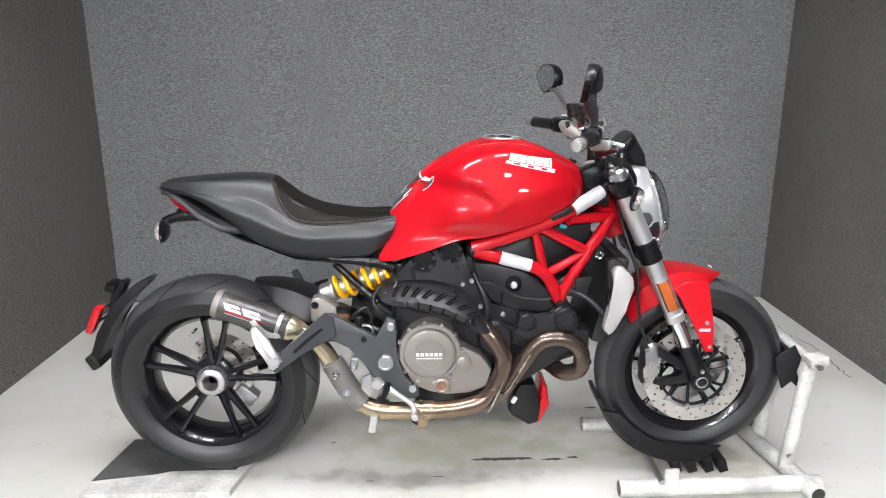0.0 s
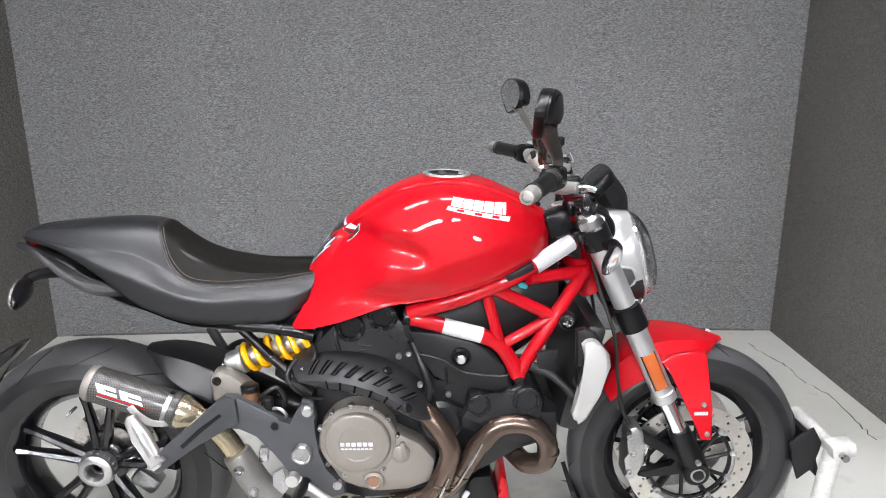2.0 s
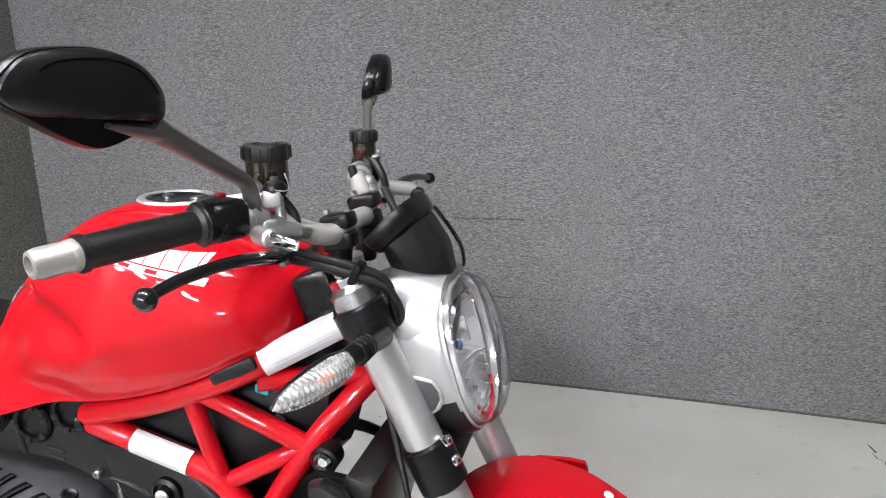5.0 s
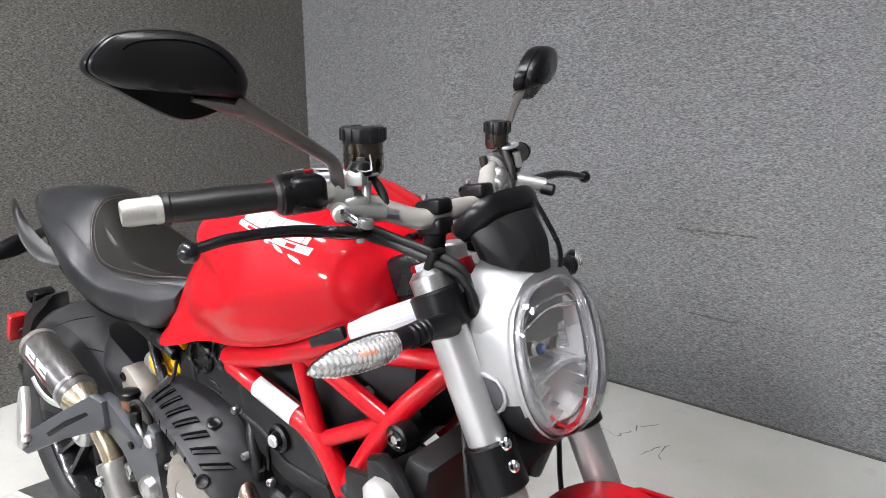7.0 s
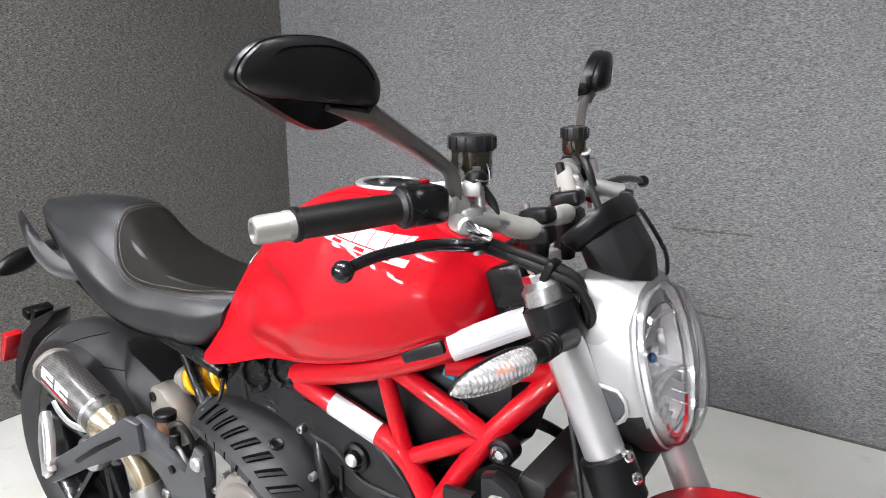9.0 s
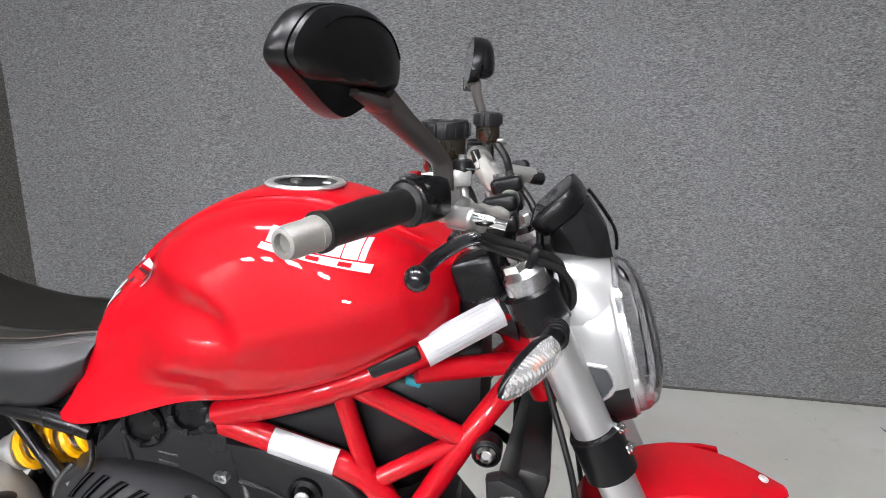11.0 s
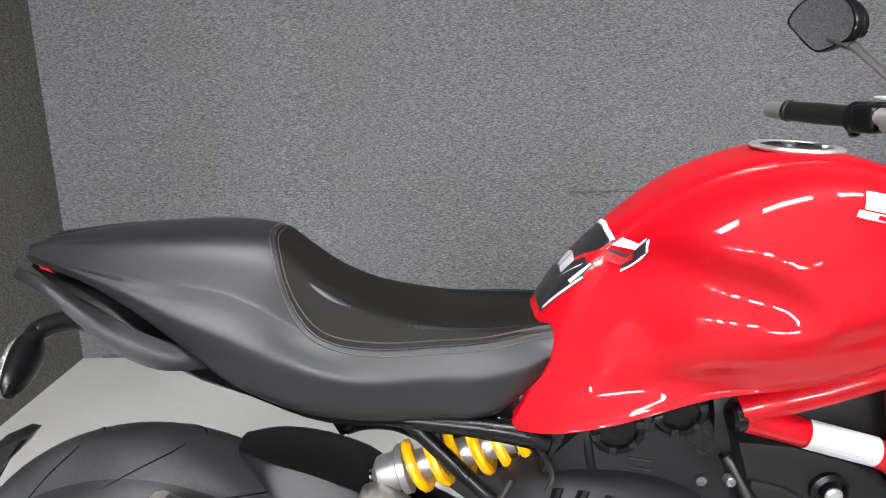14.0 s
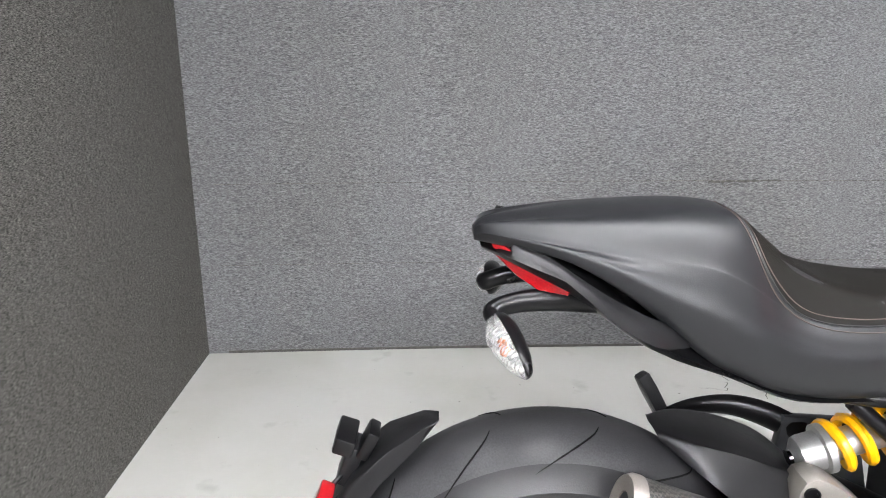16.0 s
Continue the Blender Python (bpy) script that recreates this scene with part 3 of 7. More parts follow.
def spoke_pair(r_hub, r_rim, y_hub, y_rim, gap_hub, gap_rim, w, parent, angle, lean=0.0):
    """Two slim cast spokes side by side, drawing apart towards the rim."""
    for s in (-1, 1):
        pts, radii = [], []
        for j in range(6):
            u = j / 5
            r = r_hub + (r_rim - r_hub) * u
            a = angle + lean * u + s * (gap_hub + (gap_rim - gap_hub) * u) / r
            pts.append((r * math.cos(a), y_hub + (y_rim - y_hub) * u, r * math.sin(a)))
            radii.append(w * (1.35 - 0.55 * u + 0.35 * (u > 0.9)))
        part("spoke", sweep(pts, radii, 8, 3, flat=0.62, up=(0, 1, 0)), GLOSSBLACK, parent)


def wheel(name, c, r_out, half, r_rim, label):
    prof = [(r_rim - 0.002, -half * 0.80), (r_rim + 0.007, -half * 0.84), (r_rim + 0.007, -half * 0.76), (r_rim - 0.010, -half * 0.66), (r_rim - 0.026, -half * 0.35),
            (r_rim - 0.026, half * 0.35), (r_rim - 0.010, half * 0.66), (r_rim + 0.007, half * 0.76), (r_rim + 0.007, half * 0.84), (r_rim - 0.002, half * 0.80),
            (r_rim - 0.016, half * 0.66), (r_rim - 0.036, half * 0.34), (r_rim - 0.036, -half * 0.34), (r_rim - 0.016, -half * 0.66)]
    rim = part(name, lathe([(r, -y) for r, y in prof], SIDE, 72, closed=True), GLOSSBLACK, bike, label)
    rim.location = c
    bm = lathe(tyre_profile(r_out, r_rim, half), SIDE, 96, closed=True)
    for f in bm.faces:
        q = f.calc_center_median()
        if math.hypot(q.x, q.z) < r_out - (r_out - r_rim) * 0.30:
            f.material_index = 1
    part("tyre", bm, [RUBBER, SIDEWALL], rim, "black road tyre with shallow curved grooves")
    return rim


# rear wheel
rear = wheel("rear_wheel", RAX, 0.329, 0.096, 0.229, "gloss black cast rear wheel with forked spokes")
part("tread_groove", tread(0.329, 0.096, 13, bmesh.new(), 1), GROOVE, rear)["kind"] = "stuff"
for k in range(5):
    ang = radians(83 + 72 * k)
    spoke_pair(0.046, 0.206, -0.026, -0.052, 0.009, 0.034, 0.0165, rear, ang)
    web = sweep([(r * math.cos(ang), y, r * math.sin(ang)) for r, y in ((0.045, -0.020), (0.070, -0.024), (0.090, -0.026))], [0.022, 0.018, 0.007], 8, 3, flat=0.8, up=(0, 1, 0))
    part("spoke_web", web, GLOSSBLACK, rear)
part("hub", lathe([(0.030, -0.06), (0.064, -0.05), (0.070, -0.01), (0.067, 0.030), (0.056, 0.040), (0.030, 0.042)], SIDE, 40), GLOSSBLACK, rear)
nut = part("axle_nut", lathe([(0.040, 0.036), (0.046, 0.042), (0.047, 0.058), (0.044, 0.074), (0.036, 0.080), (0.026, 0.080), (0.022, 0.072), (0.020, 0.050), (0.001, 0.050)], SIDE, 36), STEEL, rear, "large worn ribbed axle nut")
for k in range(18):
    a = math.tau * k / 18
    part("nut_rib", block((0.005, 0.018, 0.004), pose(0.0465 * math.cos(a), -0.055, 0.0465 * math.sin(a), 0, -math.degrees(a), 0), 0.001), STEEL, nut)
part("nut_bore", lathe([(0.0205, 0.050), (0.0205, 0.0525), (0.014, 0.053), (0.013, 0.046), (0.001, 0.046)], SIDE, 6), PRINTBLACK, nut)
part("brake_disc", disc_mesh(0.072, 0.116, 3, 42, 0.052, 0.057), DISCSTEEL, rear, "drilled steel rear brake disc")
bm = block((0.075, 0.05, 0.05), pose(0.075, 0.055, -0.10, 0, 40, 0), 0.01)
part("brake_caliper", bm, STEEL, rear)
part("hub_carrier", lathe([(0.040, -0.130), (0.078, -0.124), (0.086, -0.100), (0.086, -0.070), (0.066, -0.060)], SIDE, 36), MATTE, rear, "black far-side hub carrier")
part("valve", rod((-0.035, -0.05, 0.172), (-0.05, -0.075, 0.158), 0.004), STEEL, rear)

# front wheel
front = wheel("front_wheel", FAX, 0.302, 0.061, 0.221, "gloss black cast front wheel with forked spokes")
part("tread_groove", tread(0.302, 0.061, 13, bmesh.new(), -1), GROOVE, front)["kind"] = "stuff"
for k in range(5):
    spoke_pair(0.032, 0.194, 0.0, 0.0, 0.009, 0.030, 0.0100, front, radians(72 * k + 22), -0.06)
part("hub", lathe([(0.024, -0.055), (0.034, -0.05), (0.036, 0.0), (0.034, 0.05), (0.024, 0.055)], SIDE, 32), GLOSSBLACK, front)
for s in (-1, 1):
    d = part("brake_disc", disc_mesh(0.118, 0.162, 3, 54, s * 0.070 - 0.0025, s * 0.070 + 0.0025), DISCSTEEL, front, "drilled steel floating brake disc")
    for k in range(10):
        a = math.tau * k / 10 + 0.2
        part("carrier_arm", rod((0.036 * math.cos(a - 0.25), s * 0.060, 0.036 * math.sin(a - 0.25)), (0.106 * math.cos(a), s * 0.066, 0.106 * math.sin(a)), 0.0055, 8), BLACK, d)
    part("carrier_ring", lathe([(0.102, -0.004), (0.110, -0.004), (0.110, 0.004), (0.102, 0.004)], pose(0, s * 0.066, 0, 90), 48, closed=True), BLACK, d)
    part("carrier_hub", lathe([(0.030, -0.004), (0.044, -0.004), (0.044, 0.004), (0.030, 0.004)], pose(0, s * 0.060, 0, 90), 40, closed=True), BLACK, d)
    for k in range(10):
        a = math.tau * k / 10 + 0.2
        part("rotor_button", lathe([(0.0095, -0.005), (0.0095, 0.005), (0.006, 0.0055), (0.003, 0.002)], pose(0.114 * math.cos(a), s * 0.070, 0.114 * math.sin(a), 90), 14), STEEL, d)

# fuel tank
rings = [
    [(.566, 0, .868), (.568, -.022, .867), (.570, -.040, .865), (.582, -.068, .860), (.588, -.082, .845), (.567, -.088, .805), (.549, -.098, .772), (.536, -.108, .750), (.531, -.104, .742), (.545, -.060, .748)],
    [(.610, 0, .934), (.611, -.026, .932), (.612, -.048, .926), (.622, -.084, .900), (.628, -.100, .866), (.620, -.104, .826), (.606, -.122, .790), (.594, -.137, .762), (.588, -.133, .752), (.600, -.080, .765)],
    [(.680, 0, 1.004), (.680, -.034, 1.002), (.682, -.060, .992), (.690, -.104, .966), (.694, -.124, .922), (.690, -.117, .866), (.682, -.130, .820), (.668, -.152, .787), (.662, -.150, .776), (.670, -.090, .792)],
    [(.765, 0, 1.059), (.765, -.048, 1.057), (.765, -.067, 1.050), (.767, -.122, 1.020), (.768, -.152, .935), (.768, -.143, .878), (.770, -.147, .842), (.770, -.156, .822), (.768, -.157, .814), (.770, -.10, .832)],
    [(.850, 0, 1.089), (.850, -.062, 1.087), (.850, -.073, 1.079), (.850, -.144, 1.050), (.850, -.179, .930), (.850, -.174, .882), (.850, -.168, .848), (.848, -.163, .832), (.848, -.156, .825), (.848, -.10, .838)],
    [(.925, 0, 1.092), (.925, -.065, 1.091), (.925, -.077, 1.084), (.925, -.152, 1.058), (.925, -.187, .950), (.925, -.182, .898), (.925, -.174, .862), (.922, -.168, .849), (.922, -.160, .843), (.922, -.10, .854)],
    [(1.000, 0, 1.075), (1.000, -.060, 1.074), (1.000, -.072, 1.067), (1.000, -.144, 1.043), (1.002, -.178, .968), (1.004, -.176, .920), (1.006, -.169, .888), (1.004, -.163, .875), (1.004, -.155, .869), (1.004, -.10, .882)],
    [(1.075, 0, 1.043), (1.075, -.054, 1.042), (1.075, -.065, 1.036), (1.075, -.120, 1.018), (1.080, -.148, .976), (1.082, -.149, .940), (1.082, -.146, .918), (1.080, -.142, .908), (1.079, -.136, .902), (1.075, -.09, .917)],
    [(1.122, 0, 1.018), (1.121, -.044, 1.016), (1.120, -.054, 1.012), (1.118, -.090, 1.002), (1.120, -.116, .974), (1.121, -.119, .950), (1.120, -.117, .928), (1.118, -.114, .917), (1.116, -.108, .912), (1.108, -.08, .928)],
    [(1.142, 0, 1.003), (1.141, -.034, 1.002), (1.140, -.042, 1.000), (1.139, -.062, .994), (1.141, -.078, .970), (1.142, -.081, .948), (1.142, -.080, .926), (1.141, -.077, .915), (1.140, -.072, .910), (1.128, -.05, .926)],
]
# fuller flanks towards the seat, into which the knee scoop is then pressed
for r in rings:
    for j in (3, 4, 5, 6):
        x, y, z = r[j]
        r[j] = (x, y - 0.036 * math.exp(-((x - 0.750) / 0.090) ** 2) * (0.45, 1.0, 1.0, 0.35)[j - 3], z)


def smooth_min(a, b, k=0.018):
    h = max(0.0, min(1.0, 0.5 + 0.5 * (b - a) / k))
    return b + (a - b) * h - k * h * (1 - h)


def scoop(x, z):
    """Depth of the knee scoop: crisp at its front rim, running out towards the seat."""
    upper = -(0.31 * (x - 0.848) + 0.95 * (z - 0.982))
    front = 0.892 - x - 13.5 * (z - 0.908) ** 2
    wing = -0.28 * (x - 0.66) + 0.96 * (z - 0.822)
    d = smooth_min(smooth_min(upper, front * 1.1), wing * 0.55, 0.03)
    if d <= 0:
        return 0.0
    fade = max(0.0, min(1.0, (x - 0.575) / 0.115))
    fade *= fade * (3 - 2 * fade)
    q = min(1.0, d / 0.072)
    return 0.046 * q * q * (3 - 2 * q) * fade


def crease_y(x):
    """Half-width of the raised panel along the tank's top."""
    return 0.020 + 0.057 * math.sin(max(0.0, min(1.0, (x - 0.56) / 0.72)) * math.pi) ** 0.7


tank_bm = loft(rings, 10, 9)
for v in tank_bm.verts:
    x, y, z = v.co
    a = abs(y)
    if z > 0.86:
        g = (a - crease_y(x)) / 0.020
        v.co.z -= 0.0045 * math.exp(-g * g * (1.0 if g < 0 else 5.0)) * max(0.0, min(1.0, (x - 0.60) / 0.06)) * max(0.0, min(1.0, (1.135 - x) / 0.05))
    if z < 1.03 and a > 0.05:
        # the flat facet at the front of each flank
        h = max(0.0, min(1.0, (x - 1.078 - 7.0 * (z - 0.980) ** 2) / 0.012))
        v.co.y -= math.copysign(0.0045 * h * h * (3 - 2 * h), y)
    k = scoop(x, z) * max(0.0, min(1.0, (a - 0.045) / 0.045))
    v.co.y -= math.copysign(k, y)
tank = part("fuel_tank", tank_bm, RED, bike, "glossy red fuel tank with white lettering shapes", sharp=60)
part("filler_ring", lathe([(0.044, 0.0), (0.056, 0.0), (0.058, 0.003), (0.055, 0.006), (0.046, 0.006)], pose(0.905, 0, 1.0895, 0, 2, 0), 48, closed=True), ALU, tank, "polished filler cap ring")
part("filler_cap", lathe([(0.0455, -0.002), (0.0455, 0.004), (0.038, 0.0055), (0.036, 0.004), (0.001, 0.004)], pose(0.905, 0, 1.0895, 0, 2, 0), 40), BLACK, tank)
part("cap_lock", lathe([(0.009, 0.004), (0.009, 0.008), (0.006, 0.009), (0.001, 0.009)], pose(0.905, 0, 1.0895, 0, 2, 0) @ pose(-0.012, -0.004, 0), 18), STEEL, tank)
part("cap_hinge", block((0.014, 0.022, 0.006), pose(0.940, 0, 1.0935), 0.002), STEEL, tank)
part("seam", sweep([(1.122, -.03, 1.022), (1.122, .03, 1.022)], 0.006, 8, 1), BLACK, tank)

# seat with stitched saddle
# stations: x; top height; half-width and height of shoulder, flank and foot
rings = []
for x, zt, wt, ws, zs, wm, zm, wb, zb in (
        (-.114, .956, .012, .022, .955, .025, .949, .020, .942), (-.092, .970, .022, .044, .962, .049, .953, .042, .943),
        (-.010, .982, .036, .078, .956, .091, .944, .084, .934), (.060, .988, .042, .094, .947, .111, .921, .102, .900),
        (.120, .991, .044, .101, .938, .123, .891, .112, .856), (.175, .990, .044, .104, .929, .130, .868, .118, .812),
        (.222, .981, .044, .104, .908, .133, .848, .120, .788), (.258, .953, .050, .101, .884, .131, .832, .118, .772),
        (.300, .919, .060, .102, .864, .131, .816, .114, .760), (.360, .892, .066, .106, .852, .128, .806, .110, .753),
        (.440, .876, .064, .100, .853, .118, .806, .101, .752), (.510, .870, .058, .096, .857, .117, .804, .104, .752),
        (.560, .871, .050, .086, .861, .110, .812, .100, .762), (.596, .870, .044, .076, .862, .096, .832, .086, .800)):
    lean = 0.36 if x > 0.5 else 0.0
    bulge = 0.16 * (ws - wt) if x < 0.24 else 0.005
    half = ((0, zt), (wt, zt - 0.004), ((wt + ws) / 2, (zt + zs) / 2 + bulge), (ws - 0.004, zs + 0.003), (ws + 0.003, zs - 0.006), ((ws + wm) / 2 + 0.004, (zs + zm) / 2), (wm, zm), (wb, zb), (wb * 0.5, zb + 0.002))
    rings.append([(x - lean * (zt - z), -y, z) for y, z in half])
bm = loft(rings, 6, 5)
seat = part("seat", bm, LEATHER, bike, "black vinyl solo seat with stitched saddle and humped tail", sharp=70)
from mathutils.bvhtree import BVHTree


def surface(ob):
    return BVHTree.FromPolygons([v.co.copy() for v in ob.data.vertices], [tuple(p.vertices) for p in ob.data.polygons])


def snap(tree, p, lift):
    """The nearest point of a surface, lifted off it."""
    hit, nrm, _, _ = tree.find_nearest(Vector(p))
    return hit + nrm * lift


seat_skin = surface(seat)
rim_half = curve_points([(x, y, 0) for x, y in ((.588, .072), (.51, .093), (.44, .098), (.370, .104), (.315, .103), (.275, .096), (.246, .079), (.230, .050), (.224, .024), (.2225, 0))], 8)


def seat_top(x, y, lift):
    hit, nrm, _, _ = seat_skin.ray_cast(Vector((x, y, 1.3)), Vector((0, 0, -1)))
    if hit is None:
        return snap(seat_skin, (x, y, 0.86), lift)
    return hit + (nrm if nrm.z > 0 else -nrm) * lift


bm = bmesh.new()
skin(bm, [[seat_top(p.x, -p.y * (1 - k / 8), 0.0010 if k not in (0, 16) else 0.0002) for k in range(17)] for p in rim_half[:-1]], closed=False, caps=False)
part("saddle_panel", bm, SADDLE_PANEL, seat, "matt darker vinyl panel let into the seat", sharp=80)
for off, name, r_, m_ in ((0.0045, "stitching", 0.0008, THREAD), (-0.0010, "seam_groove", 0.0013, PRINTBLACK), (-0.0060, "stitching", 0.0007, THREAD)):
    loop = []
    for i, p in enumerate(rim_half):
        tan = (rim_half[min(i + 1, len(rim_half) - 1)] - rim_half[max(i - 1, 0)]).normalized()
        out = Vector((tan.y, -tan.x, 0)) * -off
        loop.append((p.x + out.x, p.y + out.y))
    loop = [(x, -y) for x, y in loop] + [(x, y) for x, y in loop[-2::-1]]
    part(name, sweep([seat_top(x, y, 0.0006) for x, y in loop], r_, 6, 1), m_, seat)

# tail unit
tail = part("tail_unit", loft([
    [(-.108, 0, .944), (-.106, -.026, .940), (-.104, -.030, .934), (-.100, 0, .930)],
    [(-.050, 0, .932), (-.050, -.062, .930), (-.046, -.066, .912), (-.046, 0, .900)],
    [(.030, 0, .915), (.030, -.084, .905), (.036, -.088, .872), (.036, 0, .850)],
    [(.110, 0, .850), (.110, -.098, .842), (.116, -.100, .815), (.116, 0, .795)],
    [(.200, 0, .815), (.200, -.104, .800), (.206, -.104, .782), (.206, 0, .760)],
    [(.300, 0, .775), (.300, -.104, .762), (.300, -.102, .746), (.300, 0, .735)],
    [(.420, 0, .760), (.420, -.090, .752), (.420, -.088, .736), (.420, 0, .725)],
    [(.520, 0, .758), (.520, -.078, .750), (.520, -.076, .735), (.520, 0, .725)]], 4, 2), BLACK, bike, "black plastic tail under the seat")
for s in (-1, 1):
    outer = curve_points([(-.074, -.110, .958), (-.034, -.120, .946), (.002, -.125, .923), (.043, -.125, .896), (.092, -.120, .869), (.146, -.106, .844)], 5)
    inner = curve_points([(-.072, -.116, .953), (-.028, -.134, .938), (.012, -.146, .909), (.052, -.150, .874), (.104, -.144, .845), (.152, -.112, .831)], 5)
    bm = bmesh.new()
    rings_ = []
    for o, n_ in zip(outer, inner):
        t_ = Vector((0.002, 0.0025, 0.0035))
        rings_.append([Vector((p.x, -s * p.y, p.z)) for p in (o - t_ * 0.4, o + t_ * 0.6, o.lerp(n_, 0.5) + t_ * 1.2, n_ + t_, n_ - t_, o.lerp(n_, 0.5) - t_)])
    skin(bm, rings_)
    part("grab_wing", bm, MATTE, tail, "matte black pointed side wing", sharp=50)
    lamp = plate([(-.094, .946), (-.086, .946), (-.072, .938), (-.030, .914), (.006, .889), (.002, .884), (-.033, .886), (-.060, .902), (-.086, .926)], -0.010, 0.010, 0.003)
    for v in lamp.verts:
        v.co.y = s * (v.co.y * -0.8 + 0.028 + 0.44 * (v.co.x + 0.1))
    part("tail_light", lamp, REDLENS, tail, "red tail light strip")
    # rear indicator on its stalk
    stalk = sweep([(.045, s * .052, .868), (-.020, s * .058, .872), (-.068, s * .058, .866), (-.092, s * .063, .856), (-.088, s * .084, .850)], [.018, .016, .014, .014, .013], 12, 4, flat=0.8)
    st = part("indicator_stalk", stalk, BLACK, bike, "black rear indicator stalk")
    ia, ib = (-.086, s * .084, .850), (-.060, s * .192, .830)
    part("indicator_body", spindle(ia, ib, 0.0250, (-1, 0, -.15), 0.004, False, 1.03), BLACK, st)
    part("indicator_lens", spindle(ia, ib, 0.0250, (-1, 0, -.15), 0.004, True), RIBGLASS, st, "clear indicator lens with amber bulb")
    part("indicator_bulb", rod((-.084, s * .125, .842), (-.082, s * .150, .838), 0.007, 12, bev=0.002), AMBER, st)

# subframe struts below the seat
for s in (-1, 1):
    part("subframe_strut", sweep([(.585, s * .105, .722), (.540, s * .105, .735), (.470, s * .10, .742), (.380, s * .088, .745), (.300, s * .08, .755)], [.014, .016, .013, .011, .010], 10, 4), BLACK, bike)
    if s < 0:
        part("support_rod", rod((.402, s * .060, .722), (.556, s * .112, .592), 0.0115), BLACK, bike)
part("seat_base", loft([
    [(.470, 0, .775), (.470, -.070, .770), (.470, -.074, .745), (.470, 0, .735)],
    [(.540, 0, .800), (.540, -.070, .795), (.535, -.086, .745), (.535, 0, .735)],
    [(.600, 0, .830), (.600, -.072, .820), (.590, -.092, .750), (.590, 0, .740)]], 3, 2), BLACK, bike)
# licence plate hanger over the rear tyre
bm = plate([(-.160, .672), (-.182, .668), (-.235, .640), (-.287, .594), (-.342, .500), (-.375, .420), (-.362, .384), (-.335, .440), (-.300, .520), (-.245, .590), (-.190, .640)], -0.055, 0.055, 0.006)
for v in bm.verts:
    v.co.y *= 0.28 + 0.72 * max(0.0, min(1.0, (-.160 - v.co.x) / 0.11)) ** 0.7
hanger = part("plate_hanger", bm, MATTE, bike, "matte black mudguard with number plate bracket")
part("plate_bracket", block((0.030, 0.070, 0.026), pose(-.296, 0.0, .640, 0, 20, 0), 0.004), BLACK, hanger)
part("plate_clip", block((0.018, 0.046, 0.046), pose(-.262, -0.010, .640, 0, 28, 0), 0.004), BLACK, hanger)
part("bracket_post", block((0.024, 0.050, 0.065), pose(-.290, 0.0, .602, 0, 22, 0), 0.004), MATTE, hanger)
part("lower_tip", block((0.05, 0.12, 0.035), pose(-.365, 0.0, .405, 0, 60, 0), 0.008), MATTE, hanger)
for dz in (-.014, .016):
    part("reflector_arm", rod((-.335, -0.062, .553 + dz), (-.300, -0.02, .575 + dz), 0.004, 10), BLACK, hanger)
part("red_reflector", block((0.022, 0.045, 0.088), pose(-.335, -0.062, .553, 0, 25, 0), 0.004), REDLENS, hanger, "red rectangular rear reflector")

# hugger in front of the rear tyre
hug = loft([
    [(.146, 0, .660), (.148, -.018, .659), (.150, -.028, .655), (.154, -.030, .648), (.158, -.026, .645), (.154, 0, .652)],
    [(.196, 0, .656), (.197, -.044, .653), (.200, -.054, .648), (.214, -.078, .612), (.218, -.074, .608), (.204, 0, .645)],
    [(.262, 0, .642), (.263, -.054, .638), (.265, -.063, .632), (.268, -.090, .578), (.270, -.084, .574), (.268, 0, .630)],
    [(.326, 0, .618), (.328, -.056, .613), (.328, -.065, .606), (.320, -.090, .552), (.318, -.084, .548), (.322, 0, .604)],
    [(.366, 0, .592), (.366, -.048, .588), (.364, -.056, .582), (.350, -.076, .532), (.344, -.070, .528), (.356, 0, .578)]], 4, 3)
part("hugger", hug, MATTE, bike, "matte black hugger mudguard over the rear tyre")

# swingarm and shock
sw = part("swingarm", sweep([(.10, .10, .345), (.24, .105, .40), (.36, .07, .50), (.44, .02, .50), (.55, 0, .45)], [.045, .05, .055, .06, .06], 14, 4, flat=0.7), BLACK, bike, "black single-sided swingarm")
part("swingarm_casting", plate([(.326, .606), (.334, .622), (.350, .628), (.372, .620), (.396, .602), (.424, .580), (.440, .530), (.420, .508), (.384, .524), (.348, .540), (.328, .552)], -0.100, -0.050, 0.008), GREYALU, sw, "grey cast swingarm bracket")
part("casting_hole", lathe([(0.011, 0.0), (0.011, 0.004), (0.007, 0.004), (0.007, 0.001), (0.001, 0.001)], side(.343, -.0995, .604), 20), BLACK, sw)
shock = part("shock_absorber", rod((.342, -.030, .616), (.62, -.030, .705), 0.012), CHROME, bike, "shock absorber with yellow coil spring")
m = aim((.356, -.030, .6205), (.62, -.030, .705))
part("shock_body", lathe([(0.012, -0.01), (0.026, 0.0), (0.028, 0.008), (0.028, 0.036), (0.022, 0.042), (0.020, 0.20)], m, 24), ALU, shock)
pts = [m @ Vector((0.033 * math.cos(a), 0.033 * math.sin(a), 0.042 + 0.0310 * a / math.tau)) for a in (math.tau * j / 14 for j in range(14 * 6))]
part("spring", sweep(pts, 0.0080, 8, 1), YELLOW, shock, "glossy yellow coil spring")
part("spring_collar", lathe([(0.033, 0.030), (0.036, 0.032), (0.036, 0.042), (0.030, 0.044)], m, 24), ALU, shock)

